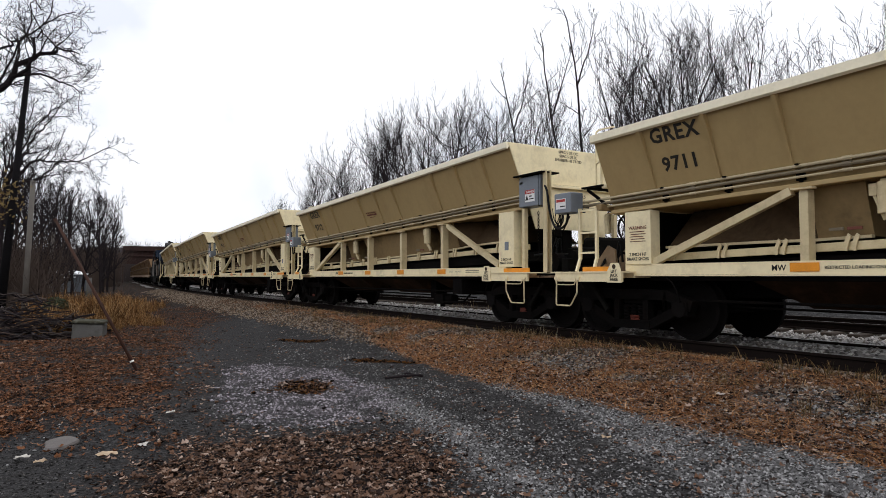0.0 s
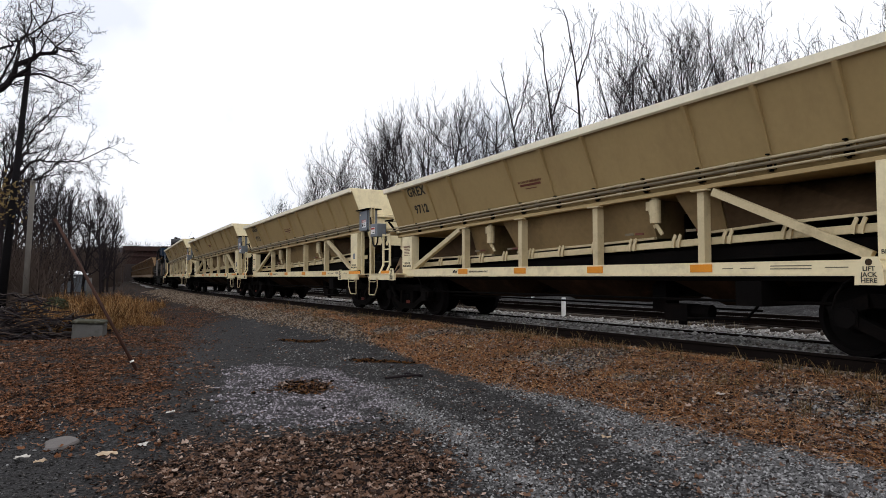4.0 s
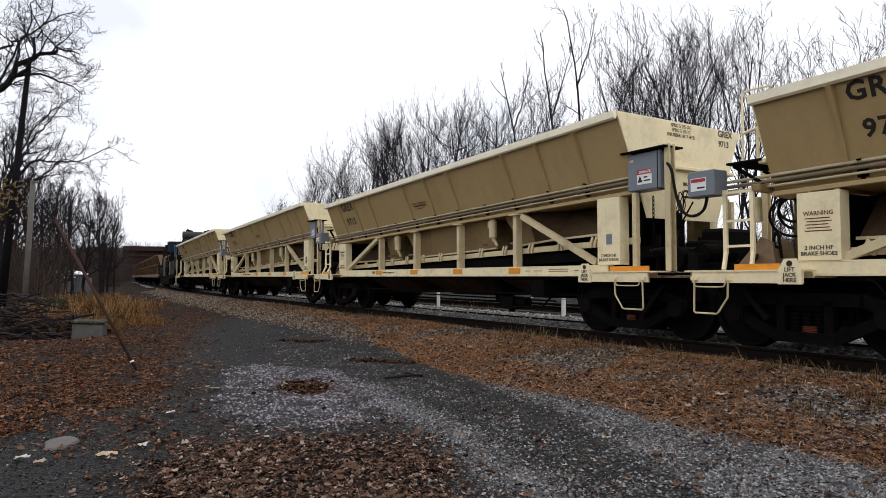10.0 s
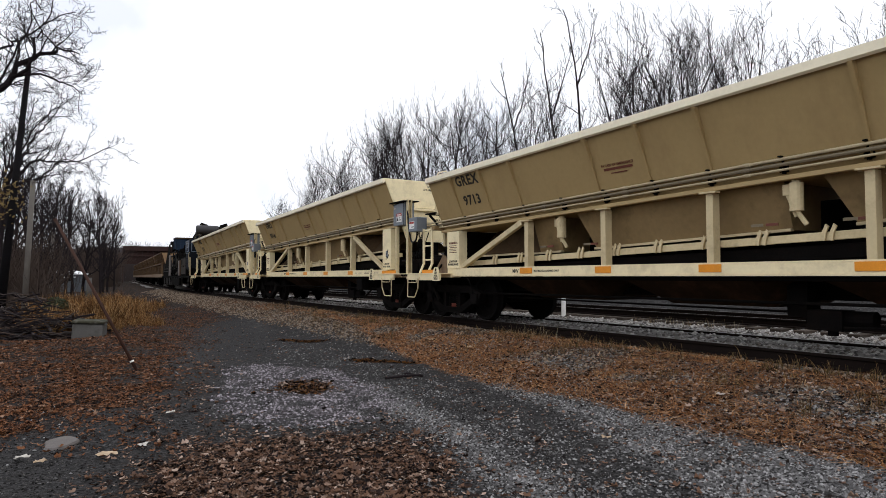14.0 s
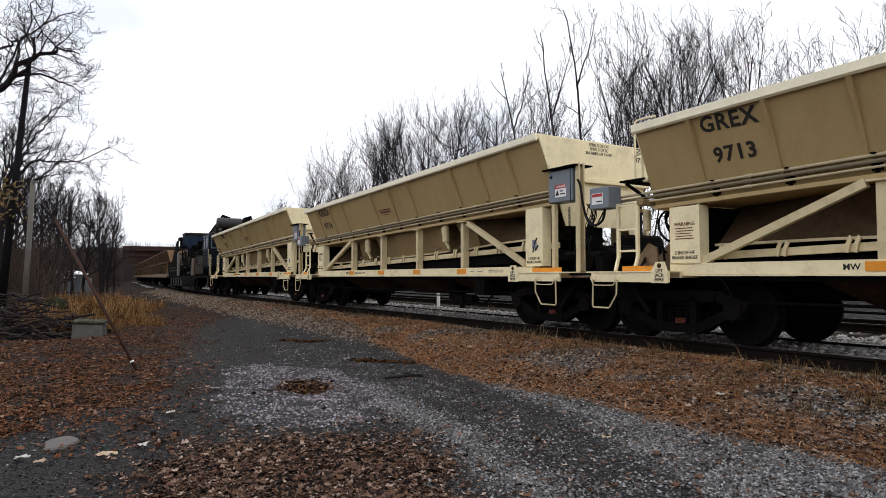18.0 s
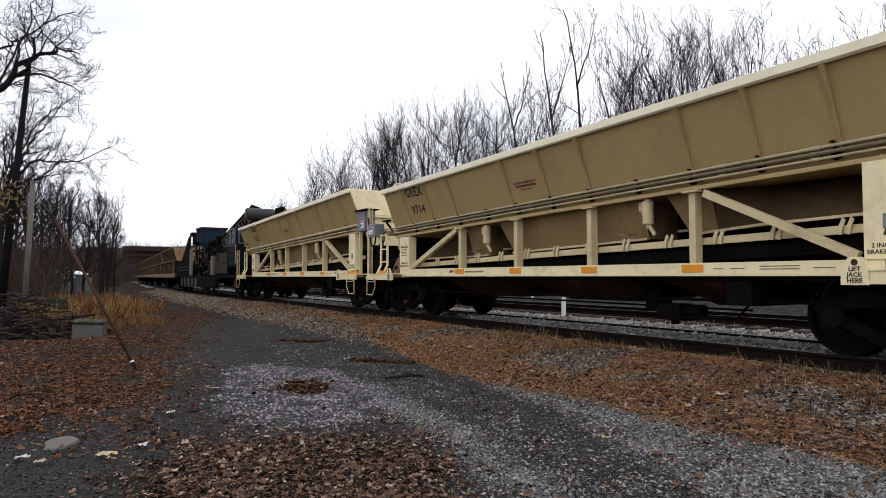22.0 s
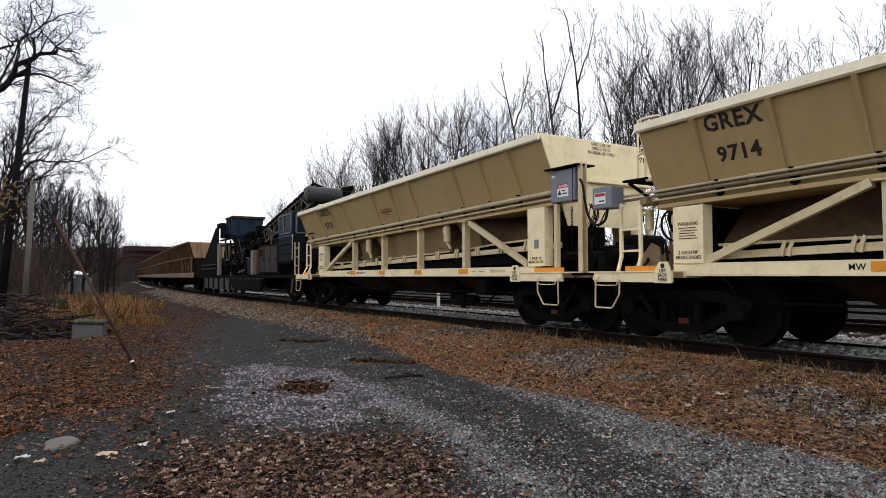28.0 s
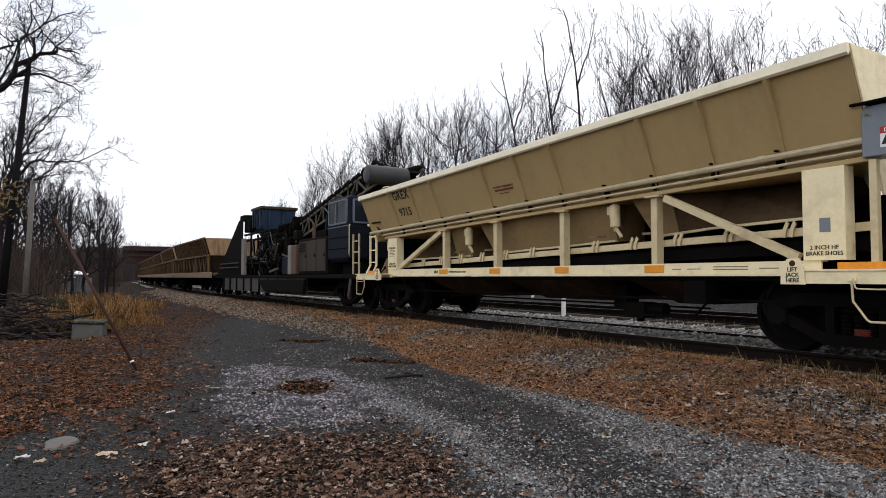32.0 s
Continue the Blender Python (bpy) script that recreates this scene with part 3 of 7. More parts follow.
        box(bm, -5.6, 5.3, min(y + sy * 0.012, y - sy * 0.12), max(y + sy * 0.012, y - sy * 0.12), 0.925, 0.943)
        part("side_sill", bm, sill_mat, car)
        y = sy * SIDE
        for x0, x1, lip0, lip1 in ((5.052, 6.40, 5.052, 6.56), (-6.78, -5.352, -6.88, -5.352)):
            bm = bmesh.new()
            box(bm, x0, x1, min(y, y - sy * 0.04), max(y, y - sy * 0.04), 0.84, 0.975)
            box(bm, lip0, lip1, min(y + sy * 0.015, y - sy * 0.3), max(y + sy * 0.015, y - sy * 0.3), 0.977, 0.997)
            part("end_sill", bm, sill_mat, car)
    for x0, x1 in ((5.1, 6.5), (-6.75, -5.4)):
        bm = box(bmesh.new(), x0, x1, -1.22, 1.22, 0.90, 0.985)
        part("end_deck", bm, light_mat, car)
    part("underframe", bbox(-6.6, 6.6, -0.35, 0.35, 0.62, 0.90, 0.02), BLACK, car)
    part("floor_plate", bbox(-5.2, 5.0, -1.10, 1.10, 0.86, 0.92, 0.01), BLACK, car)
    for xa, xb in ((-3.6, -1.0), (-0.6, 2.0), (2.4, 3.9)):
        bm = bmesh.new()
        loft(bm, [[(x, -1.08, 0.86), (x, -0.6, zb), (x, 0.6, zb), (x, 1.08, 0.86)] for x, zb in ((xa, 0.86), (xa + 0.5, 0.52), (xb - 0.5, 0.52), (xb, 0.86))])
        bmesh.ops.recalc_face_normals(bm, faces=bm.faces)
        # near-black here paints the shade under the floor
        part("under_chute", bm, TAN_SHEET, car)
    # posts, panels and braces on both sides
    for sy in (-1, 1):
        y = sy * (MID - 0.01)
        for x in (-2.89, -0.97, 0.96, 2.93):
            w = 0.052
            top = zh(1.078, x, TILT * 0.9)
            part("post", channel(x - w, x + w, y, sy, 0.14, 1.103, top), frame_mat, car)
            part("gusset", bbox(x - 0.13, x + 0.13, y - 0.05, y + 0.05, top + 0.001, top + 0.025, 0.004), frame_mat, car)
            part("reflector", bbox(x - 0.17, x + 0.17, min(y, y + sy * 0.022), max(y, y + sy * 0.022), 0.975, 1.080, 0.002), ORANGE, car, "orange reflector plate")
        for x0, x1, top in ((-5.58, -5.10, 1.11), (5.11, 5.58, 1.10)):
            zt = zh(top, x0)
            part("end_panel", channel(x0, x1, y + sy * 0.03, sy, 0.2, 1.103, zt), light_mat, car)
            for k in range(2):
                xx = x0 + 0.12 + 0.3 * k
                bm = bmesh.new()
                beam(bm, (xx, y - sy * 0.02, zt), (xx + 0.03, y - sy * 0.1, zt + 0.07), 0.03, 0.03)
                part("bracket", bm, frame_mat, car)
        for a, b in (((-5.12, 1.12), (-3.05, 1.935)), ((5.02, 1.14), (3.10, 2.045))):
            bm = bmesh.new()
            beam(bm, (a[0], y - sy * 0.05, a[1]), (b[0], y - sy * 0.05, b[1]), 0.09, 0.10)
            part("diagonal_brace", bm, frame_mat, car)
        # top chord and the conduits on it
        bm = bbox(-5.9, 5.85, y - sy * 0.05 - 0.04, y - sy * 0.05 + 0.04, zh(1.108), zh(1.165), 0.006, TILT * 0.9)
        # the darker CREAM puts the overhang's shade into the chord's colour
        part("top_chord", bm, body_mat, car)
        for k, (h, r, mat) in enumerate(((1.236, 0.016, PIPE), (1.300, 0.024, PIPE_GREY), (1.366, 0.021, PIPE)) if tail > -6 else ((1.225, 0.02, PIPE), (1.335, 0.044, PIPE))):
            bm = bmesh.new()
            rod(bm, (-6.7, y - sy * 0.01, zh(h, -6.7, TILT * 0.9)), (6.0, y - sy * 0.01, zh(h, 6.0, TILT * 0.9)), r, n=8)
            for xx in (-4.4, -2.4, -0.5, 1.5, 3.4, 4.6):
                rod(bm, (xx - 0.05, y - sy * 0.01, zh(h, xx, TILT * 0.9)), (xx + 0.05, y - sy * 0.01, zh(h, xx, TILT * 0.9)), r + 0.007, n=8)
            part("conduit", bm, mat, car, smooth=False)
        for x in (-4.9, -3.9, -2.95, -1.93, -0.95, 0.02, 0.95, 1.95, 2.9, 3.9, 4.8):
            bm = box(bmesh.new(), x - 0.018, x + 0.018, y - sy * 0.07 - 0.02, y - sy * 0.07 + 0.02, zh(1.19, x), zh(1.40, x))
            box(bm, x - 0.02, x + 0.02, y + sy * 0.005 - 0.03, y + sy * 0.005 + 0.03, zh(1.385, x), zh(1.402, x))
            box(bm, x - 0.055, x + 0.055, y - sy * 0.075 - 0.012, y - sy * 0.075 + 0.012, zh(1.21, x), zh(1.345, x))
            part("conduit_clamp", bm, BLACK, car)
        # gate actuators
        for x in (-2.08, 2.06):
            bm = bmesh.new()
            rod(bm, (x, sy * 1.03, zh(1.07, x)), (x, sy * 1.03, zh(0.73, x)), 0.08, n=14)
            rod(bm, (x, sy * 1.03, zh(0.73, x)), (x + 0.10, sy * 1.0, zh(0.56, x)), 0.03, n=8)
            rod(bm, (x, sy * 1.03, zh(1.075, x)), (x, sy * 1.03, zh(1.10, x)), 0.05, n=10)
            box(bm, x - 0.16, x - 0.08, sy * 1.02 - 0.03, sy * 1.02 + 0.03, zh(0.93, x), zh(1.06, x))
            beam(bm, (x - 0.12, sy * 1.02, zh(0.94, x)), (x - 0.02, sy * 1.01, zh(0.66, x)), 0.03, 0.03)
            part("gate_actuator", bm, frame_mat, car)
            for dx, mat in ((-0.62, PIPE_GREY), (-0.42, NOTICE), (0.50, PIPE_GREY), (0.66, NOTICE)):
                part("reflective_strip", bbox(x + dx, x + dx + 0.16, sy * 0.985 - 0.008, sy * 0.985 + 0.008, zh(0.575, x), zh(0.61, x), 0.001), mat, car)
        y = sy * (SIDE - 0.03)
        # stirrup steps
        for e, d, w in ((5.80, 1, 0.53), (-6.25, -1, 0.49)):
            pts = [(e, 0.88), (e + d * 0.01, 0.66), (e + d * 0.14, 0.475), (e + d * 0.17, 0.455), (e + d * (w - 0.02), 0.455), (e + d * w, 0.475), (e + d * (w - 0.01), 0.88)]
            step = part("stirrup_step", hose(bmesh.new(), [(x, y + sy * 0.045, z) for x, z in pts], 0.0125, 6), frame_mat, car)
            for x in (e, e + d * (w - 0.01)):
                part("step_bracket", box(bmesh.new(), x - 0.05, x + 0.05, min(y + sy * 0.031, y + sy * 0.055), max(y + sy * 0.031, y + sy * 0.055), 0.87, 0.92), light_mat, step)
            part("grab_iron", hose(bmesh.new(), eased([(e + d * 0.02, y + sy * 0.05, 0.90), (e + d * 0.04, y + sy * 0.06, 0.81), (e + d * 0.10, y + sy * 0.06, 0.79), (e + d * 0.40, y + sy * 0.06, 0.79), (e + d * 0.47, y + sy * 0.06, 0.81), (e + d * 0.49, y + sy * 0.05, 0.90)], 2), 0.009, 5), frame_mat, car)
        # grating step at the front corner
        part("corner_step", bbox(6.45, 6.78, min(sy * 0.95, sy * 1.32), max(sy * 0.95, sy * 1.32), 0.90, 0.935, 0.004), TAN_SILL, car)
        part("corner_step_grating", bbox(6.42, 6.70, min(sy * 1.0, sy * 1.34), max(sy * 1.0, sy * 1.34), 0.937, 0.975, 0.004), BLACK, car)
        # jacking plates
        for x in (5.18, -5.48):
            bm = bmesh.new()
            pts = [(-0.14, 0.83), (0.14, 0.83), (0.125, 1.02), (0.08, 1.12), (-0.06, 1.12), (-0.135, 1.0)]
            loft(bm, [[(x + dx, yy, z) for dx, z in pts] for yy in (y + sy * 0.032, y + sy * 0.048)])
            bmesh.ops.recalc_face_normals(bm, faces=bm.faces)
            plate = part("jacking_plate", bm, light_mat, car)
            bm = disc(bmesh.new(), [(0, 0.0), (0, 0.035), (sy * 0.002, 0.035), (sy * 0.002, 0.0)], 12)
            part("lifting_eye", bm, TAN_DARK, plate).location = (x, y + sy * 0.0485, 1.065)
        for x0, x1 in ((5.62, 6.36), (-6.22, -5.64)):
            part("end_reflector", bbox(x0, x1, sy * 1.45 - 0.01, sy * 1.45 + 0.01, 0.998, 1.07, 0.002), ORANGE, car, "orange reflector strip")
    # front end equipment posts
    for sy in (-1, 1):
        y = sy * 1.15
        bm = bmesh.new()
        box(bm, 6.45, 6.462, y - 0.06, y + 0.06, 0.998, 2.80)
        box(bm, 6.463, 6.545, y - sy * 0.05 - 0.01, y - sy * 0.05 + 0.01, 0.998, 2.80)
        box(bm, 6.463, 6.545, y + sy * 0.05 - 0.01, y + sy * 0.05 + 0.01, 0.998, 2.80)
        part("equipment_post", bm, frame_mat, car)
        bm = bmesh.new()
        box(bm, 5.83, 5.905, y - 0.04, y + 0.04, 0.998, 2.17)
        part("equipment_post", bm, frame_mat, car)
    y = -1.2
    cab = part("switch_box", bbox(5.78, 6.38, y - 0.02, y + 0.26, 2.19, 2.74, 0.012), GREY_BOX, car, "grey enamelled switch box")
    # black puts the shade under the cover into its colour
    part("switch_box_cover", bbox(5.70, 6.52, y - 0.10, y + 0.32, 2.755, 2.78, 0.004), BLACK, car)
    part("box_lid_edge", box(bmesh.new(), 6.335, 6.345, y - 0.026, y + 0.266, 2.18, 2.748), BLACK, cab)
    part("danger_sign", box(bmesh.new(), 5.965, 6.235, y - 0.024, y - 0.0205, 2.275, 2.49), WHITE, cab, "white and red danger sign")
    part("danger_stripe", box(bmesh.new(), 5.965, 6.235, y - 0.027, y - 0.0245, 2.42, 2.49), RED, cab)
    words("sign_lettering", "DANGER", 0.055, cab, pose(6.115, y - 0.0285, 2.453, 90, 0, 0), WHITE)
    for x0, x1, z0, z1 in ((6.09, 6.16, 2.365, 2.385), (6.09, 6.21, 2.315, 2.335)):
        part("sign_bar", box(bmesh.new(), x0, x1, y - 0.027, y - 0.0245, z0, z1), LETTER, cab)
    bm = loft(bmesh.new(), [[(5.975, yy, 2.305), (6.07, yy, 2.305), (6.02, yy, 2.40)] for yy in (y - 0.027, y - 0.0245)])
    part("warning_triangle", bm, LETTER, cab)
    for z in (2.33, 2.43, 2.53):
        part("cable_gland", rod(bmesh.new(), (6.375, y + 0.1, z), (6.43, y + 0.1, z), 0.03, n=10), BLACK, cab)
    if tail > -6:
        # junction box at the end of the conduits
        y = -1.45
        box2 = part("junction_box", bbox(-6.88, -6.48, y, y + 0.27, 1.96, 2.29, 0.01), GREY_BOX, car, "grey junction box")
        part("danger_sign", box(bmesh.new(), -6.83, -6.60, y - 0.0045, y - 0.0005, 2.03, 2.20), WHITE, box2)
        part("danger_stripe", box(bmesh.new(), -6.82, -6.61, y - 0.008, y - 0.005, 2.145, 2.19), RED, box2)
        part("sign_bar", box(bmesh.new(), -6.73, -6.62, y - 0.008, y - 0.005, 2.06, 2.08), LETTER, box2)
        part("box_bracket", box(bmesh.new(), -6.7, -6.6, y + 0.271, y + 0.42, 2.0, 2.2), light_mat, car)
    y = -1.2
    # power cable hanging from the switch box
    bm = bmesh.new()
    hose(bm, eased([(6.41, y + 0.1, 2.53), (6.50, y + 0.0, 2.52), (6.60, y - 0.04, 2.40), (6.66, y - 0.05, 2.12), (6.73, y - 0.05, 1.90), (6.86, y - 0.08, 1.76), (7.02, y - 0.1, 1.73), (7.17, y - 0.12, 1.80), (7.23, y - 0.13, 1.96)]), 0.021, 8)
    part("power_cable", bm, RUBBER, car)
    rng = random.Random(4)
    # chain, stay rod and a bundle of wires behind the switch box
    for k in range(14):
        z = 2.08 - 0.062 * k
        a_, b_ = ((0.016, 0.0) if k % 2 else (0.0, 0.016))
        part("chain_link", hose(bmesh.new(), [(6.05 + a_ * s, -0.98 + b_ * s, z + 0.045 * c) for s, c in ((0, 1), (1, 0.4), (1, -0.4), (0, -1), (-1, -0.4), (-1, 0.4), (0, 1))], 0.007, 4), BLACK, car)
    part("stay_rod", rod(bmesh.new(), (6.0, -0.55, 1.42), (6.42, -0.55, 2.02), 0.012, n=6), BLACK, car)
    for k in range(10):
        x0, y0 = 6.12 + 0.03 * k, -0.72 + 0.1 * rng.random()
        mid = (6.27 + rng.gauss(0, 0.05), -0.7 + rng.gauss(0, 0.04), 1.74 + rng.gauss(0, 0.05))
        low = (6.2 + rng.uniform(-0.05, 0.15), -0.7 + rng.gauss(0, 0.1), rng.uniform(1.2, 1.5))
        part("hanging_wire", hose(bmesh.new(), eased([(x0, y0, 2.18), (x0 + rng.gauss(0, 0.07), y0, 1.97), mid, low], 4), rng.uniform(0.007, 0.012), 5), RUBBER, car)
    part("cable_knot", bbox(6.21, 6.33, -0.76, -0.64, 1.62, 1.86, 0.04), BLACK, car)
    # machinery on the front deck
    bm = bmesh.new()
    rod(bm, (6.35, -0.9, 1.18), (6.35, 0.9, 1.18), 0.17, n=16)
    box(bm, 6.2, 6.6, -0.6, 0.5, 0.99, 1.28)
    part("drive_motor", bm, BLACK, car)
    part("gearbox", bbox(6.1, 6.5, -0.35, 0.1, 1.281, 1.46, 0.03), MACHINE, car)
    part("hydraulic_tank", bbox(6.02, 6.44, 0.12, 0.95, 1.285, 1.66, 0.05), MACHINE, car)
    part("pump_housing", disc(bmesh.new(), [(-0.35, 0.03), (-0.33, 0.13), (0.3, 0.15), (0.33, 0.03)], 16), BLACK, car).location = (6.72, -0.45, 1.25)
    part("pump_bracket", bbox(6.58, 6.86, -0.72, -0.2, 0.99, 1.12, 0.02), BLACK, car)
    for k in range(7):
        xx, yy, zz = 6.0 + 0.6 * rng.random(), -1.2 + 2.2 * rng.random(), 1.0
        part("valve_block", bbox(xx, xx + rng.uniform(0.08, 0.25), yy, yy + rng.uniform(0.1, 0.3), zz, zz + rng.uniform(0.12, 0.42), 0.015), rng.choice((BLACK, MACHINE, TAN_DARK, MACHINE_LIGHT)), car)
    for k in range(6):
        a, b = (6.05 + 0.5 * rng.random(), -1.2 + rng.random(), 1.3), (6.2 + 0.6 * rng.random(), -0.9 + 1.2 * rng.random(), 1.05)
        part("hydraulic_hose", hose(bmesh.new(), sag(a, b, -0.12, 8), 0.02, 6), RUBBER, car)
    for yy in (-0.7, 0.3):
        part("hydraulic_pipe", rod(bmesh.new(), (5.9, yy, 1.0), (5.9, yy, 1.55), 0.04, n=8), MACHINE, car)
    # rear end: ladder, hand brake, platform
    for yy in (-1.28,):
        bm = bmesh.new()
        for x in (-6.45, -6.08):
            beam(bm, (x + 0.06, yy - 0.14, 1.0), (x, yy, 1.22), 0.04, 0.04, (1, 0, 0))
            beam(bm, (x, yy, 1.2), (x, yy, 2.02), 0.04, 0.05, (1, 0, 0))
        for z in (1.30, 1.62, 1.98):
            beam(bm, (-6.45, yy, z), (-6.08, yy, z), 0.03, 0.03)
        part("ladder", bm, light_mat, car)
    for k, (r_, yy) in enumerate(((0.27, -0.72), (0.22, -0.60), (0.17, -0.68))):
        loop = [(-6.02 + r_ * math.cos(0.35 + 0.27 * q), yy + 0.015 * q, 1.68 + 0.05 * k + r_ * 0.9 * math.sin(0.35 + 0.27 * q)) for q in range(22)]
        part("air_hose", hose(bmesh.new(), loop + [(loop[-1][0] - 0.05, yy + 0.3, 2.0)], 0.018, 6), RUBBER, car)
    part("hanging_valve", bbox(-6.36, -6.27, -0.84, -0.74, 1.62, 1.95, 0.02), light_mat, car)
    part("brake_platform", bbox(-6.45, -5.98, -1.25, -0.4, 2.34, 2.37, 0.004), BLACK, car)
    for yy in (-1.15, -0.5):
        part("platform_bracket", beam(bmesh.new(), (-6.4, yy, 2.33), (-6.0, yy, 2.06), 0.04, 0.04, (0, 1, 0)), BLACK, car)
    part("safety_rail", hose(bmesh.new(), eased([(-6.40, -0.95, 2.37), (-6.40, -0.95, 2.8), (-6.40, -0.95, 3.25), (-6.36, -0.95, 3.32), (-6.2, -0.95, 3.33), (-6.0, -0.95, 3.32)], 3), 0.015, 6), light_mat, car, "tall cream safety rail")
    part("guard_rail", hose(bmesh.new(), [(-6.40, -0.95, 2.78), (-6.05, -1.2, 2.76), (-6.04, -1.2, 2.74), (-6.04, -1.2, 2.37)], 0.02, 6), light_mat, car)
    rng = random.Random(14)
    for yy in (-0.9, -0.45, 0.5):
        bm = bmesh.new()
        loft(bm, [[(-6.6, q, 0.99), (-6.0, q, 0.99), (-6.05, q, 1.35), (-6.2, q, 1.42)] for q in (yy - 0.02, yy + 0.02)])
        bmesh.ops.recalc_face_normals(bm, faces=bm.faces)
        part("cast_bracket", bm, rng.choice((TAN_SILL, TAN_DARK)), car)
    for k in range(5):
        a, b = (-6.5 + 0.4 * rng.random(), -1.1 + 0.8 * rng.random(), 1.0), (-6.3 + 0.3 * rng.random(), -1.0 + 0.9 * rng.random(), 1.15)
        part("air_hose", hose(bmesh.new(), sag(a, b, -0.35 * rng.random() - 0.1, 8), 0.02, 6), RUBBER, car)
    # posts and beam in POCKET carry the rear bay's shade in their colour
    for yy in (-0.4, 0.4, 1.3):
        part("rear_post", bbox(-6.04, -5.97, yy - 0.04, yy + 0.04, 0.99, 1.95, 0.006), POCKET, car)
    part("rear_beam", bbox(-6.08, -5.96, -1.3, 1.3, 1.96, 2.05, 0.008), POCKET, car)
    part("air_reservoir", disc(bmesh.new(), [(-0.5, 0.02), (-0.47, 0.10), (-0.4, 0.12), (0.4, 0.12), (0.47, 0.10), (0.5, 0.02)], 18), BLACK, car).location = (-6.25, 0.3, 1.12)
    # brake gear under the floor
    bm = bmesh.new()
    box(bm, 1.75, 2.0, -0.75, -0.45, 0.42, 0.85)
    rod(bm, (2.0, -0.7, 0.42), (2.75, -0.7, 0.42), 0.10, n=12)
    box(bm, 2.05, 2.45, -0.85, -0.55, 0.28, 0.52)
    rod(bm, (2.3, -0.75, 0.22), (2.3, -0.75, 0.40), 0.06, n=8)
    rod(bm, (2.5, -0.9, 0.33), (3.4, -0.9, 0.36), 0.018, n=6)
    rod(bm, (3.4, -0.9, 0.36), (3.5, -0.7, 0.6), 0.018, n=6)
    part("brake_valve", bm, BLACK, car)
    bm = bmesh.new()
    rod(bm, (-4.6, -0.9, 0.58), (4.6, -0.9, 0.60), 0.02, n=6)
    rod(bm, (-4.4, -0.55, 0.50), (3.4, -0.55, 0.46), 0.016, n=6)
    part("brake_pipe", bm, BLACK, car)
    bm = bmesh.new()
    rod(bm, (3.2, -0.2, 0.68), (3.2, 0.8, 0.68), 0.18, n=14)
    box(bm, 3.45, 3.8, -1.2, 1.2, 0.55, 0.86)
    part("brake_cylinder", bm, BLACK, car)
    for sx in (-1, 1):
        bm = box(bmesh.new(), min(sx * 6.5, sx * 6.97), max(sx * 6.5, sx * 6.97), -0.12, 0.12, 0.66, 0.92)
        box(bm, min(sx * 6.5, sx * 6.78), max(sx * 6.5, sx * 6.78), -0.9, 0.9, 0.56, 0.86)
        part("coupler", bm, BLACK, car)
        bm = hose(bmesh.new(), [(sx * 6.8, -0.35, 0.75), (sx * 6.9, -0.36, 0.45), (sx * 6.95, -0.36, 0.32)], 0.03)
        part("air_hose", bm, RUBBER, car)
        bogie(car, sx * 5.6)
        for sy in (-1, 1):
            bm = bmesh.new()
            hose(bm, [(sx * 4.85, sy * 1.18, 0.90), (sx * 4.75, sy * 1.18, 0.84), (sx * 4.66, sy * 1.18, 0.70), (sx * 4.62, sy * 1.18, 0.55)], 0.012)
            part("grab_bar", bm, BLACK, car)
            bm = bmesh.new()
            beam(bm, (sx * 6.35, sy * 1.14, 0.8), (sx * 6.0, sy * 1.14, 0.4), 0.05, 0.06)
            part("brake_lever", bm, MACHINE, car)
    return car


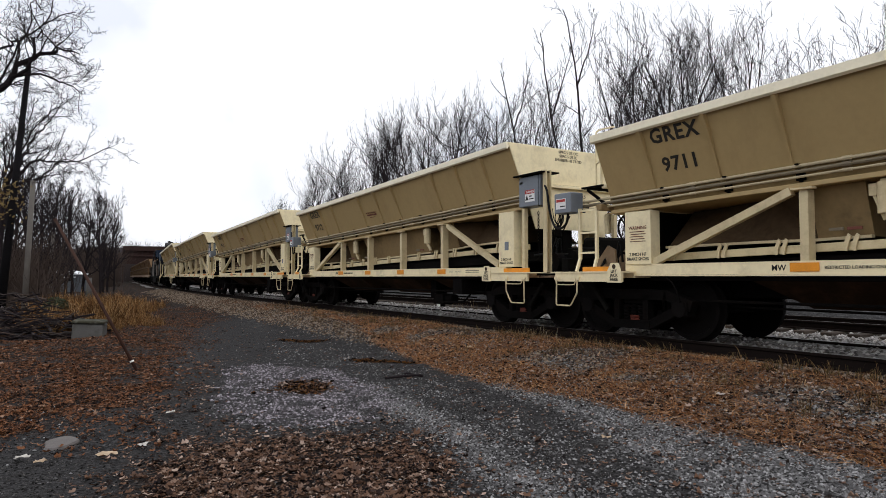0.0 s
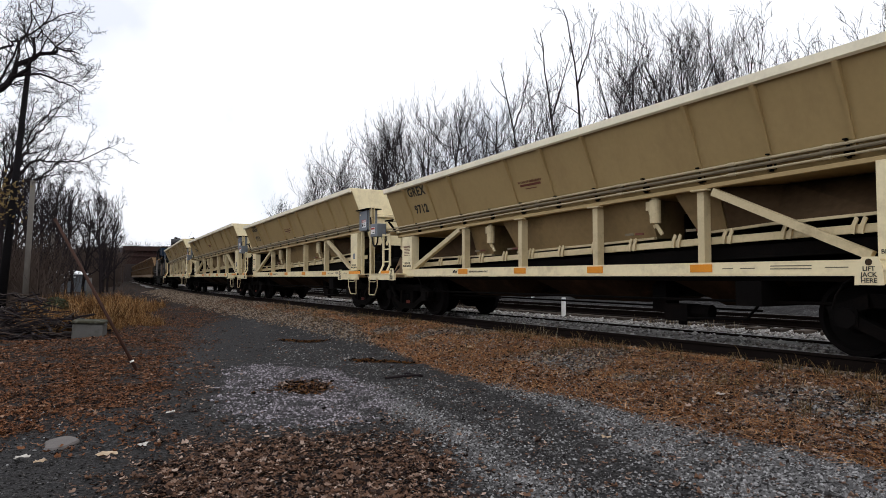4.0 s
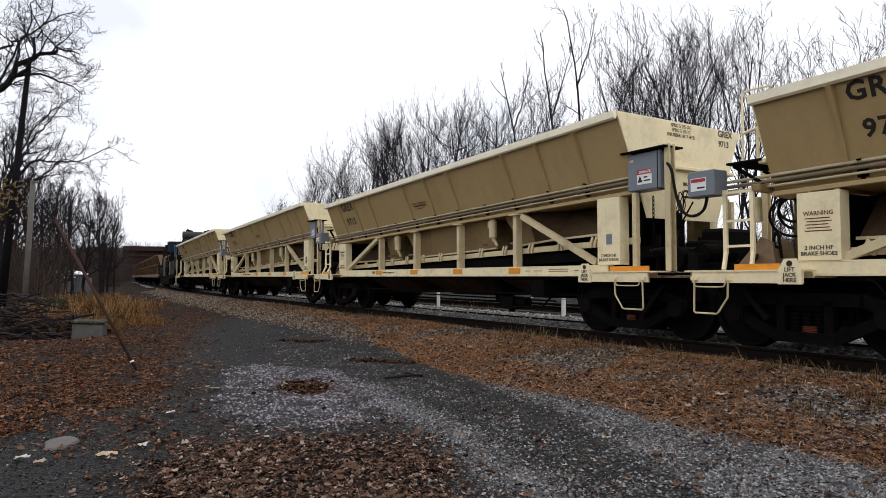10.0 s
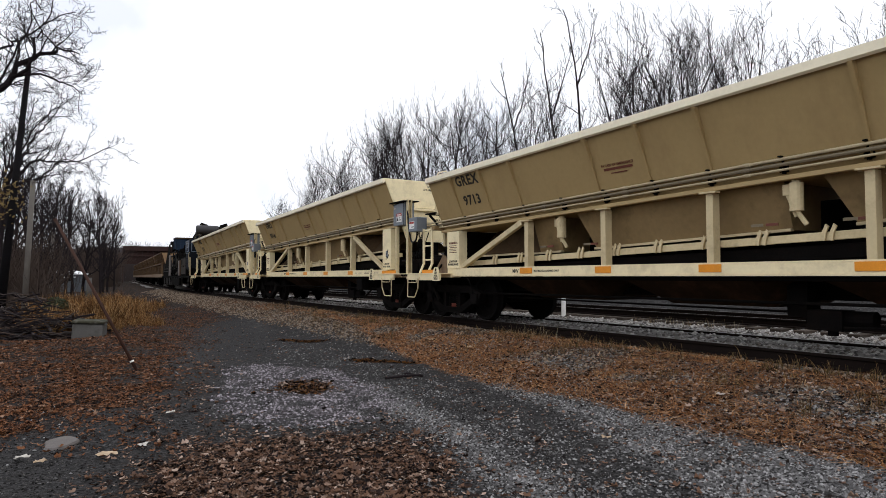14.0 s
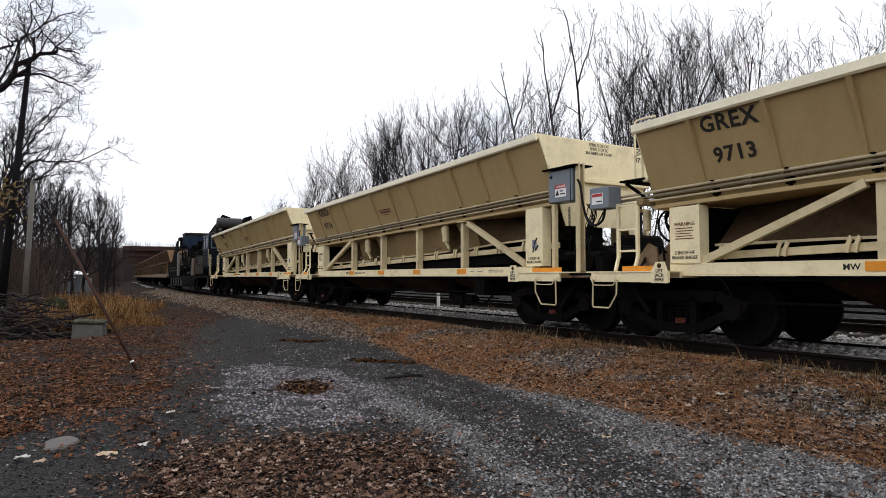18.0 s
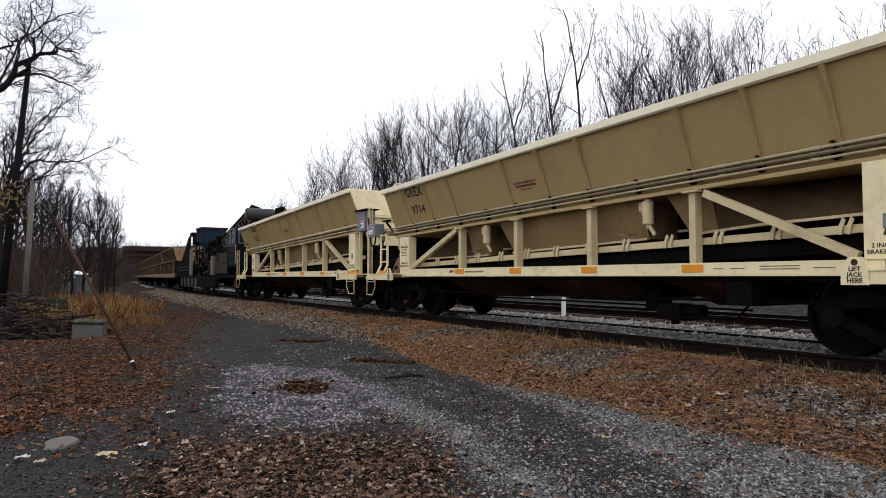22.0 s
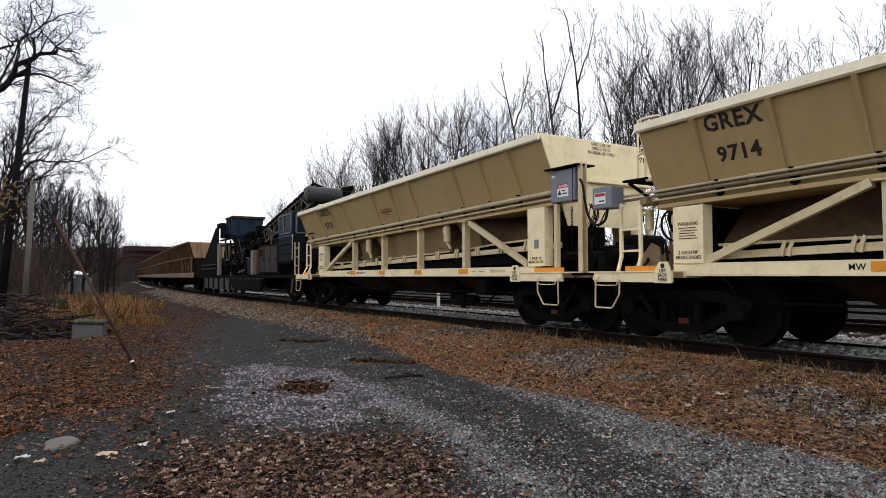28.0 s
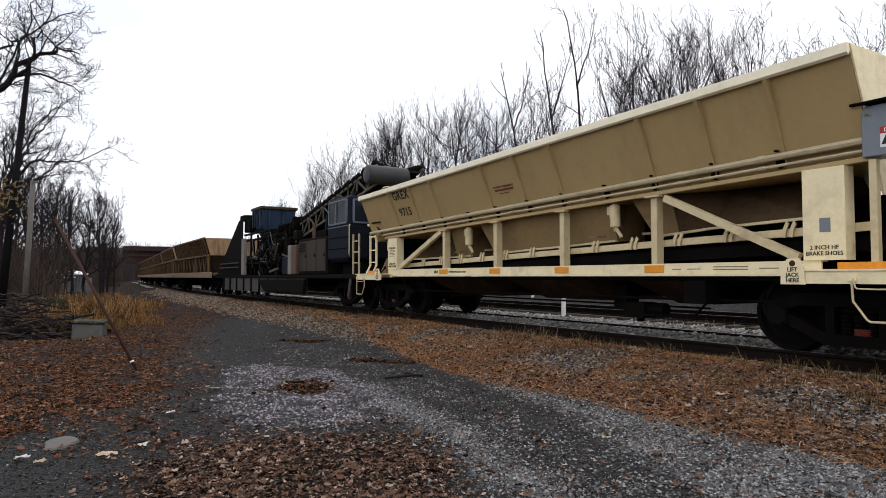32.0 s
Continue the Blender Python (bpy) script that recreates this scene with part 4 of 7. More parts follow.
def lettering(car, number):
    """Reporting mark and number on both sides and the ends, and the small notices."""
    up = 24.0
    for sy in (1, -1):
        turn = 0 if sy > 0 else 180
        def at(x, h, size, text, name="lettering", mat=None, y=None, lean=True):
            depth = -1.535 if not lean else -(1.50 - (2.325 - h) * 0.44 / 1.105) - 0.006
            m = pose(0, 0, 0, 0, 0, turn) @ pose(x * sy, depth if y is None else y, zh(h, x) if lean else h, 90 + (21.7 if lean else 0), 0, 0)
            return words(name, text, size, car, m, mat)
        at(-4.515, 2.075, 0.292, "GREX")
        at(-4.515, 1.685, 0.278, number)
        at(-0.56, 1.735, 0.058, "IN CASE OF EMERGENCY", mat=NOTICE)
        bm = box(bmesh.new(), -0.29, 0.29, -0.0015, 0.0015, -0.02, 0.02)
        bars = part("notice_bar", bm, NOTICE, car)
        bars.matrix_basis = pose(0, 0, 0, 0, 0, turn) @ pose(-0.56 * sy, -1.248, zh(1.665), 21.7, 0, 0)
        bm = box(bmesh.new(), -0.16, 0.16, -0.0015, 0.0015, -0.008, 0.008)
        bars = part("notice_bar", bm, NOTICE, car)
        bars.matrix_basis = pose(0, 0, 0, 0, 0, turn) @ pose(-0.56 * sy, -1.224, zh(1.602), 21.7, 0, 0)
        yf = -MID - 0.0225
        at(-5.34, 1.64, 0.07, "WARNING", mat=NOTICE, y=yf, lean=False)
        for k in range(5):
            n = part("notice_bar", box(bmesh.new(), -0.15 + 0.02 * (k % 2), 0.15 - 0.02 * (k % 3), -0.001, 0.001, -0.006, 0.006), NOTICE, car)
            n.location = (-5.34, sy * yf, 1.44 + 0.036 * k)
        for x in (-5.34, 5.345):
            at(x, 1.245, 0.068, "2 INCH HF", y=yf, lean=False)
            at(x, 1.178, 0.066, "BRAKE SHOES", y=yf, lean=False)
        for x in (5.18, -5.48):
            for k, w in enumerate(("LIFT", "JACK", "HERE")):
                at(x, 0.995 - 0.06 * k, 0.066, w, y=-SIDE - 0.0215, lean=False)
        at(-3.20, 1.02, 0.10, "MW", y=-MID - 0.003, lean=False)
        at(-2.33, 1.02, 0.05, "RESTRICTED LOADING ONLY", y=-MID - 0.003, lean=False)
        for x0, x1, z in ((3.25, 3.4, 1.02), (3.5, 3.7, 1.02), (3.9, 4.4, 1.045), (3.9, 4.4, 1.01), (4.55, 4.8, 1.02)):
            part("stencil_bar", box(bmesh.new(), x0, x1, -sy * (MID + 0.002) - 0.001, -sy * (MID + 0.002) + 0.001, z - 0.006, z + 0.006), STENCIL, car)
    part("panel_plate", box(bmesh.new(), 5.30, 5.42, -MID - 0.024, -MID - 0.0205, 1.42, 1.58), GREY_BOX, car, "small grey plate")
    # the front end
    fx = 5.80 + 0.004 + 0.02 + 0.002
    def front(y, h, size, text):
        return words("lettering", text, size, car, pose(fx, y, zh(h, 5.8), 90, 0, 90))
    front(1.09, 2.245, 0.15, "GREX")
    front(1.05, 2.075, 0.14, number)
    for k, w in enumerate(("SPRG 5 D5 OC", "SPRG 5 D5 IC", "SNUBBER HS 7 HYD")):
        front(-0.03, 2.255 - 0.077 * k, 0.078, w)
    for k, w in enumerate(("WHEELS", "BRAKE BEAMS")):
        words("lettering", w, 0.085, car, pose(5.8325, 0.25, zh(1.42 - 0.095 * k, 5.8), 90, 0, 90))
    for k in range(2):
        bm = box(bmesh.new(), 5.831, 5.833, 0.0, 0.5 - 0.1 * k, zh(1.20 - 0.095 * k, 5.8), zh(1.235 - 0.095 * k, 5.8))
        part("stencil_bar", bm, LETTER, car)


PLAIN = hopper_car()
WAGONS = [PLAIN] + [copy_thing(PLAIN, pose(0, 0, 0)) for _ in range(3)] + [hopper_car(tail=-6.68)]
for i, w in enumerate(WAGONS):
    lettering(w, str(9711 + i))
# black stencilled mark on one wagon's front panel, in place of the plate
for pts in (((5.33, 1.50), (5.42, 1.62), (5.45, 1.60), (5.36, 1.48)), ((5.37, 1.40), (5.46, 1.50), (5.48, 1.46), (5.40, 1.37)), ((5.30, 1.36), (5.34, 1.47), (5.37, 1.45), (5.33, 1.35))):
    part("stencilled_mark", loft(bmesh.new(), [[(x, y, z) for x, z in pts] for y in (-MID - 0.026, -MID - 0.0245)]), LETTER, WAGONS[3])


def truss_wagon():
    """Old ballast wagon: leaning upper sides with ribs, and an open zigzag lattice under them."""
    car = thing("truss_wagon", "weathered brown ballast wagon with braced lattice sides", "freight wagon", "wagons of the train")
    x0, x1 = -6.75, 4.75
    for sy in (-1, 1):
        y = sy * 1.5
        part("side_sill", bbox(x0 - 0.1, 6.75, y - 0.06, y + 0.06, 0.86, 1.16, 0.015), TAN_SILL, car, "dusty brown side sill")
        part("mid_chord", bbox(x0, 6.1, y - 0.09, y + 0.09, 2.00, 2.10, 0.01), TAN, car)
        part("top_chord", bbox(x0, x1, y - 0.05, y + 0.06, 3.0, 3.09, 0.01), TAN, car)
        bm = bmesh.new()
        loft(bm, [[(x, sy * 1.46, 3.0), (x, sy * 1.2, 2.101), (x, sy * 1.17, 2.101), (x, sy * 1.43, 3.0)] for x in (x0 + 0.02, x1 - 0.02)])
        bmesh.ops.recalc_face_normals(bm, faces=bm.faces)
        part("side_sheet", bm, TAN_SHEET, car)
        for k in range(18):
            x = x0 + 0.15 + 0.66 * k
            bm = beam(bmesh.new(), (x, sy * 1.52, 3.0), (x, sy * 1.27, 2.10), 0.07, 0.09, (1, 0, 0))
            part("rib", bm, TAN_BAR, car)
        for k in range(11):
            x = x0 + 0.1 + 1.16 * k
            bm = beam(bmesh.new(), (x, y, 1.16), (x + 0.58, y, 2.0), 0.05, 0.06, (0, 1, 0))
            part("lattice_bar", bm, TAN_BAR, car)
            bm = beam(bmesh.new(), (x + 1.16, y, 1.16), (x + 0.58, y, 2.0), 0.05, 0.06, (0, 1, 0))
            part("lattice_bar", bm, TAN_BAR, car)
        for x in (x0 + 0.1, -2.1, 2.0, 6.0):
            part("post", bbox(x - 0.08, x + 0.08, y - 0.05, y + 0.05, 1.161, 1.999, 0.01), TAN, car)
    for x, s in ((x0, -1), (x1, 1)):
        bm = bmesh.new()
        loft(bm, [[(x + s * d, -1.46, 3.06), (x + s * d, 1.46, 3.06), (x + s * (d + 0.15), 1.2, 2.1), (x + s * (d + 0.15), -1.2, 2.1)] for d in (0, 0.03)])
        bmesh.ops.recalc_face_normals(bm, faces=bm.faces)
        part("end_sheet", bm, TAN_END, car, "pale tan rust-stained end sheet")
        bm = bmesh.new()
        loft(bm, [[(x + s * d, -1.2, 2.09), (x + s * d, 1.2, 2.09), (x - s * 0.5, 0.8, 1.2), (x - s * 0.5, -0.8, 1.2)] for d in (0.1, 0.13)])
        bmesh.ops.recalc_face_normals(bm, faces=bm.faces)
        part("end_slope", bm, TAN_DARK, car)
    part("load", bbox(x0 + 0.05, x1 - 0.05, -1.3, 1.3, 2.6, 2.7, 0.02), STONE, car)
    bm = bmesh.new()
    loft(bm, [[(x, -1.15, 2.09), (x, 1.15, 2.09), (x, 0.5, 1.2), (x, -0.5, 1.2)] for x in (x0 + 0.3, x1 - 0.3)])
    bmesh.ops.recalc_face_normals(bm, faces=bm.faces)
    part("hopper_floor", bm, TAN_DARK, car)
    part("deck", bbox(-6.85, 6.75, -1.43, 1.43, 0.9, 1.0, 0.02), BLACK, car)
    part("underframe", bbox(-6.85, 6.85, -0.4, 0.4, 0.6, 0.899, 0.02), BLACK, car)
    for x in (-5.6, 5.6):
        bogie(car, x)
    for sx in (-1, 1):
        part("coupler", box(bmesh.new(), min(sx * 6.5, sx * 6.95), max(sx * 6.5, sx * 6.95), -0.12, 0.12, 0.66, 0.92), BLACK, car)
    return car


OLD = truss_wagon()
OLD_WAGONS = [OLD] + [copy_thing(OLD, pose(0, 0, 0)) for _ in range(5)]
# ---- conveyor power car ----
DRUM = material("worn_grey_drum", (0.032, 0.032, 0.034), 0.5, spec=0.25, vary=0.15, stain=(0.05, 0.045, 0.04), stain_amount=0.5, stain_scale=3)
FRAME_BLUE = material("blue_grey_trim", (0.10, 0.125, 0.165), 0.5, vary=0.15, stain=(0.03, 0.03, 0.03), stain_amount=0.5, stain_scale=5)


HOUSING = material("dull_housing_door", (0.045, 0.038, 0.032), 0.75, spec=0.08, vary=0.25, stain=(0.012, 0.010, 0.009), stain_amount=0.8, stain_scale=2.2, streak=True)


def power_car():
    car = thing("conveyor_wagon", "dark blue self-unloading conveyor wagon with cab and lattice boom", "railway machine", "wagons of the train")
    # low frame with ribbed side girders
    part("underframe", bbox(-8.9, 9.2, -0.5, 0.5, 0.55, 0.95, 0.02), BLACK, car)
    for sy in (-1, 1):
        y = sy * 1.4
        part("side_girder", bbox(-7.0, 4.9, y - 0.05, y + 0.05, 0.30, 0.86, 0.02), MACHINE_LIGHT, car, "grey ribbed side girder")
        part("deck_edge", bbox(-9.0, 9.3, y - 0.08, y + 0.08, 0.862, 0.96, 0.015), MACHINE, car)
        for k in range(9):
            x = -6.8 + 1.25 * k
            part("girder_rib", bbox(x - 0.04, x + 0.04, min(y + sy * 0.051, y + sy * 0.11), max(y + sy * 0.051, y + sy * 0.11), 0.32, 0.86, 0.008), MACHINE, car)
        bm = bmesh.new()
        loft(bm, [[(-0.4, y + sy * 0.06, 0.82), (5.2, y + sy * 0.06, 0.84), (5.0, y + sy * 0.06, 0.36), (0.5, y + sy * 0.06, 0.36)],
                  [(-0.4, y + sy * 0.2, 0.82), (5.2, y + sy * 0.2, 0.84), (5.0, y + sy * 0.2, 0.36), (0.5, y + sy * 0.2, 0.36)]])
        bmesh.ops.recalc_face_normals(bm, faces=bm.faces)
        part("fuel_tank", bevel(bm, 0.03), MACHINE, car)
    part("deck", bbox(-9.0, 9.3, -1.32, 1.32, 0.95, 0.99, 0.01), MACHINE, car)
    # operator's cab
    bm = bmesh.new()
    ring = lambda z, x0, x1, w: [(x0, -w, z), (x1, -w, z), (x1, w, z), (x0, w, z)]
    loft(bm, [ring(1.34, 6.95, 8.25, 1.30), ring(1.46, 6.8, 8.4, 1.40), ring(2.42, 6.8, 8.4, 1.40), ring(3.20, 6.86, 8.32, 1.36), ring(3.27, 6.95, 8.2, 1.25)])
    bmesh.ops.recalc_face_normals(bm, faces=bm.faces)
    cab = part("cab", bevel(bm, 0.02), BLUE, car, "dark blue operator cab")
    for sy in (-1, 1):
        part("window", box(bmesh.new(), 6.95, 8.25, sy * 1.395 - 0.015, sy * 1.395 + 0.02, 2.50, 3.10), GLASS, cab, "dark side window")
        bm = bmesh.new()
        for a, b in (((6.92, 2.47), (8.28, 2.47)), ((6.92, 3.13), (8.28, 3.13)), ((6.92, 2.47), (6.92, 3.13)), ((8.28, 2.47), (8.28, 3.13)), ((7.5, 2.47), (7.5, 3.13))):
            beam(bm, (a[0], sy * 1.41, a[1]), (b[0], sy * 1.41, b[1]), 0.05, 0.05, (0, 1, 0))
        part("window_frame", bm, FRAME_BLUE, cab)
    for y0, y1 in ((-1.25, -0.05), (0.05, 1.25)):
        part("windscreen", box(bmesh.new(), 8.36, 8.405, y0, y1, 2.50, 3.10), GLASS, cab, "dark windscreen pane")
        bm = bmesh.new()
        for a, b in (((y0, 2.47), (y1, 2.47)), ((y0, 3.13), (y1, 3.13)), ((y0, 2.47), (y0, 3.13)), ((y1, 2.47), (y1, 3.13))):
            beam(bm, (8.41, a[0], a[1]), (8.41, b[0], b[1]), 0.05, 0.05, (1, 0, 0))
        part("window_frame", bm, FRAME_BLUE, cab)
    for z in (1.72, 2.05, 2.36):
        part("cab_seam", bbox(6.79, 8.41, -1.412, -1.401, z, z + 0.03, 0.004), FRAME_BLUE if z > 2.3 else BLACK, cab)
    part("cab_lamp", rod(bmesh.new(), (8.38, -1.05, 3.22), (8.5, -1.05, 3.22), 0.08, n=12), MACHINE_LIGHT, cab)
    part("grab_rail", hose(bmesh.new(), [(8.45, -1.38, 1.5), (8.5, -1.42, 1.55), (8.5, -1.42, 2.35), (8.45, -1.38, 2.4)], 0.018, 6), PIPE, cab)
    part("cab_pedestal", bbox(7.0, 8.2, -1.0, 1.0, 0.99, 1.34, 0.02), MACHINE, car)
    # engine housing with doors
    eng = part("engine_housing", bbox(3.9, 6.6, -1.35, 1.35, 0.99, 2.18, 0.03), MACHINE, car, "grimy engine housing")
    for k in range(3):
        part("housing_door", bbox(4.0 + 0.86 * k, 4.8 + 0.86 * k, -1.375, -1.351, 1.10, 2.10, 0.008), HOUSING, eng)
        part("door_latch", bbox(4.7 + 0.86 * k, 4.75 + 0.86 * k, -1.40, -1.376, 1.55, 1.65, 0.004), BLACK, eng)
    part("side_panel", bbox(3.0, 3.36, -1.45, -1.30, 1.0, 2.02, 0.02), PANEL_GREY, car, "pale dusty sheet panel")
    part("side_panel", bbox(3.38, 3.85, -1.43, -1.25, 1.0, 2.02, 0.02), PANEL_BROWN, car, "brown rusty sheet panel")
    for k in range(5):
        part("vent_slat", bbox(4.1, 4.7, -1.39, -1.376, 1.75 + 0.06 * k, 1.775 + 0.06 * k, 0.003), BLACK, eng)
    part("roof_pipe", rod(bmesh.new(), (4.2, -0.9, 2.18), (4.2, -0.9, 2.75), 0.06, n=10), PANEL_BROWN, eng)
    part("roof_box", bbox(5.2, 6.1, -1.2, -0.2, 2.181, 2.42, 0.03), BLACK, eng)
    part("control_box", bbox(2.2, 2.9, -1.40, -1.05, 1.0, 1.62, 0.02), BLUE, car, "blue control box")
    # lattice boom with belt and rollers
    a, b = Vector((-2.4, 0, 1.46)), Vector((8.9, 0, 3.56))
    boom = part("boom", beam(bmesh.new(), a + Vector((0, 0, 0.42)), b + Vector((0, 0, 0.42)), 1.3, 0.05), RUBBER, car, "black conveyor belt boom")
    n = 16
    for sy in (-1, 1):
        off = Vector((0, sy * 0.75, 0))
        up = Vector((0, 0, 0.52))
        part("boom_chord", beam(bmesh.new(), a + off, b + off, 0.06, 0.07), BOOM_STEEL, boom)
        part("boom_chord", beam(bmesh.new(), a + off + up, b + off + up, 0.06, 0.07), BOOM_STEEL, boom)
        for k in range(n):
            p, q = a.lerp(b, k / n), a.lerp(b, (k + 1) / n)
            bm = beam(bmesh.new(), p + off, p + off + up, 0.04, 0.04, (0, 1, 0))
            beam(bm, *((p + off, q + off + up) if k % 2 else (p + off + up, q + off)), 0.045, 0.045, (0, 1, 0))
            part("boom_brace", bm, BOOM_STEEL, boom)
            for f in (0.1, 0.65):
                r_ = p.lerp(q, f)
                bm = rod(bmesh.new(), r_ + off * 0.5 + up * 1.0, r_ + off * 1.04 + up * 1.25, 0.10, n=10)
                box(bm, r_.x - 0.03, r_.x + 0.03, sy * 0.78 - 0.03, sy * 0.78 + 0.03, r_.z + 0.50, r_.z + 0.66)
                part("idler_roller", bm, BLACK, boom)
    bm = disc(bmesh.new(), [(-0.66, 0.05), (-0.64, 0.22), (-0.6, 0.27), (0.6, 0.27), (0.64, 0.22), (0.66, 0.05)], 28)
    drum = part("head_drum", bm, DRUM, car, "grey conveyor head drum", smooth=False)
    drum.location = (8.85, -0.42, 3.80)
    part("drum_hood", bbox(8.32, 8.56, -0.98, 0.7, 3.60, 4.06, 0.03), BLACK, car)
    bm = bmesh.new()
    for sy in (-1, 1):
        beam(bm, (7.4, sy * 0.85, 3.27), (7.6, sy * 0.8, 3.45), 0.1, 0.1)
        beam(bm, (5.2, sy * 0.85, 2.18), (5.2, sy * 0.8, 2.95), 0.1, 0.1, (1, 0, 0))
    part("boom_support", bm, BLUE, car)
    # surge bin and the machinery frame below it
    bm = bmesh.new()
    loft(bm, [[(x, yy - 0.4, z) for x, yy, z in ring4] for ring4 in ([(q[0], q[1], q[2]) for q in ring(2.45, -2.6, -1.9, 0.35)], ring(2.95, -2.75, -1.7, 0.62), ring(3.76, -2.95, -1.55, 0.74))])
    bmesh.ops.recalc_face_normals(bm, faces=bm.faces)
    bin_ = part("surge_bin", bevel(bm, 0.02), BIN_BLUE, car, "faded blue surge bin")
    part("bin_rim", bbox(-3.02, -1.48, -1.20, 0.40, 3.76, 3.88, 0.02), TAN_DARK, bin_)
    for k in range(4):
        x = -2.85 + 0.37 * k
        part("bin_stiffener", bbox(x, x + 0.06, -1.19, -1.141, 3.02, 3.755, 0.006), BIN_BLUE, bin_)
    part("bin_band", bbox(-2.8, -1.66, -1.10, -1.0, 2.86, 2.95, 0.01), BLACK, bin_)
    for yy in (-0.85, -0.25):
        part("bin_stiffener", bbox(-1.60, -1.54, yy, yy + 0.08, 3.05, 3.755, 0.006), BIN_BLUE, bin_)
    part("bin_motor", bbox(-4.15, -3.1, -1.2, -0.4, 2.9, 3.45, 0.04), BLACK, car)
    part("motor_hood", bbox(-4.75, -3.95, -1.25, -0.3, 3.451, 3.70, 0.03), MACHINE, car)
    part("exhaust_stub", rod(bmesh.new(), (-3.45, -0.8, 3.45), (-3.45, -0.8, 3.98), 0.07, n=10), BLACK, car)
    rng = random.Random(8)
    looks = (BLACK, MACHINE, HOUSING, BLACK, MACHINE)
    for k in range(11):
        x = -3.4 + 0.56 * k
        bm = beam(bmesh.new(), (x, -1.25 + 0.2 * rng.random(), 1.0), (x + rng.uniform(-0.5, 0.5), -1.15, 2.2 + rng.random() * 0.6), 0.07, 0.09, (1, 0, 0))
        part("frame_leg", bm, rng.choice(looks), car)
    for z, x0, x1 in ((1.45, -3.6, 0.4), (2.45, -3.7, 1.2), (2.72, -3.7, 0.2)):
        part("frame_rail", bbox(x0, x1, -1.32, -1.22, z, z + 0.08, 0.01), rng.choice(looks), car)
    for k in range(46):
        x, z = rng.uniform(-3.3, 2.4), 1.0 + 1.7 * rng.random() ** 1.3
        bm = bbox(x, x + rng.uniform(0.12, 0.6), rng.uniform(-1.15, -0.6), rng.uniform(-0.4, 0.6), z, z + rng.uniform(0.1, 0.5), 0.03)
        part("gear_housing", bm, rng.choice((BLACK, MACHINE, BLACK, HOUSING)), car)
    for k in range(9):
        x = rng.uniform(-3.0, 2.2)
        z = rng.uniform(1.1, 1.9)
        bm = rod(bmesh.new(), (x, -1.3, z), (x + rng.uniform(0.4, 1.3), -1.34, z + rng.uniform(-0.2, 0.75)), rng.uniform(0.02, 0.05), n=8)
        part("steel_strut", bm, rng.choice((MACHINE_LIGHT, BOOM_STEEL, MACHINE_LIGHT)), car)
    for k in range(6):
        x, z = rng.uniform(-2.8, 2.0), rng.uniform(1.15, 2.2)
        bm = rod(bmesh.new(), (x, -1.30, z), (x, -1.1, z), rng.uniform(0.08, 0.2), n=14)
        part("pulley", bm, rng.choice(looks), car)
    part("light_column", bbox(-3.75, -3.3, -1.42, -1.28, 1.0, 2.6, 0.02), PANEL_GREY, car, "light grey steel column")
    for k in range(12):
        x, z = rng.uniform(-2.8, 1.6), rng.uniform(1.6, 2.7)
        bm = hose(bmesh.new(), sag((x, -1.36, z), (x + rng.uniform(0.3, 1.0), -1.37, z - rng.uniform(0.1, 0.9)), rng.uniform(0.05, 0.4)), rng.uniform(0.012, 0.028))
        part("hydraulic_hose", bm, rng.choice((RUBBER, RUBBER, MACHINE_LIGHT)), car)
    # sloping tail sheet
    for sy in (-1, 1):
        bm = bmesh.new()
        loft(bm, [[(-9.0, yy, 1.0), (-3.9, yy, 1.0), (-3.9, yy, 3.45), (-4.55, yy, 3.45)] for yy in (sy * 1.35, sy * 1.30)])
        bmesh.ops.recalc_face_normals(bm, faces=bm.faces)
        part("tail_sheet", bm, MACHINE, car)
        bm = bmesh.new()
        for z in (1.35, 1.55):
            beam(bm, (-7.9, sy * 1.4, z), (-4.3, sy * 1.4, z), 0.05, 0.05)
        part("hand_rail", bm, MACHINE_LIGHT, car)
    part("tail_hopper", bbox(-8.4, -4.3, -1.2, 1.2, 1.0, 1.7, 0.05), BLACK, car)
    bm = bmesh.new()
    for x in (8.75, 9.15):
        beam(bm, (x, -1.4, 0.99), (x, -1.4, 2.1), 0.04, 0.04, (1, 0, 0))
    for z in (1.3, 1.6, 1.9):
        beam(bm, (8.75, -1.4, z), (9.15, -1.4, z), 0.03, 0.03)
    part("ladder", bm, PIPE, car)
    for x in (-8.0, 7.6):
        bogie(car, x)
    bm = bmesh.new()
    beam(bm, (8.7, -1.45, 0.86), (8.55, -1.45, 0.35), 0.12, 0.04, (0, 1, 0))
    part("step_plate", bm, MACHINE_LIGHT, car)
    for sx in (-1, 1):
        part("coupler", box(bmesh.new(), min(sx * 8.9, sx * 9.5), max(sx * 8.9, sx * 9.5), -0.12, 0.12, 0.66, 0.92), BLACK, car)
    return car


POWER = power_car()
# ---- ground and track ----
def smooth(a, b, v):
    t = min(max((v - a) / (b - a), 0.0), 1.0)
    return t * t * (3 - 2 * t)


def rough(x, y, k, seed=0.0):
    return noise.noise((x * k + seed, y * k - seed, seed))


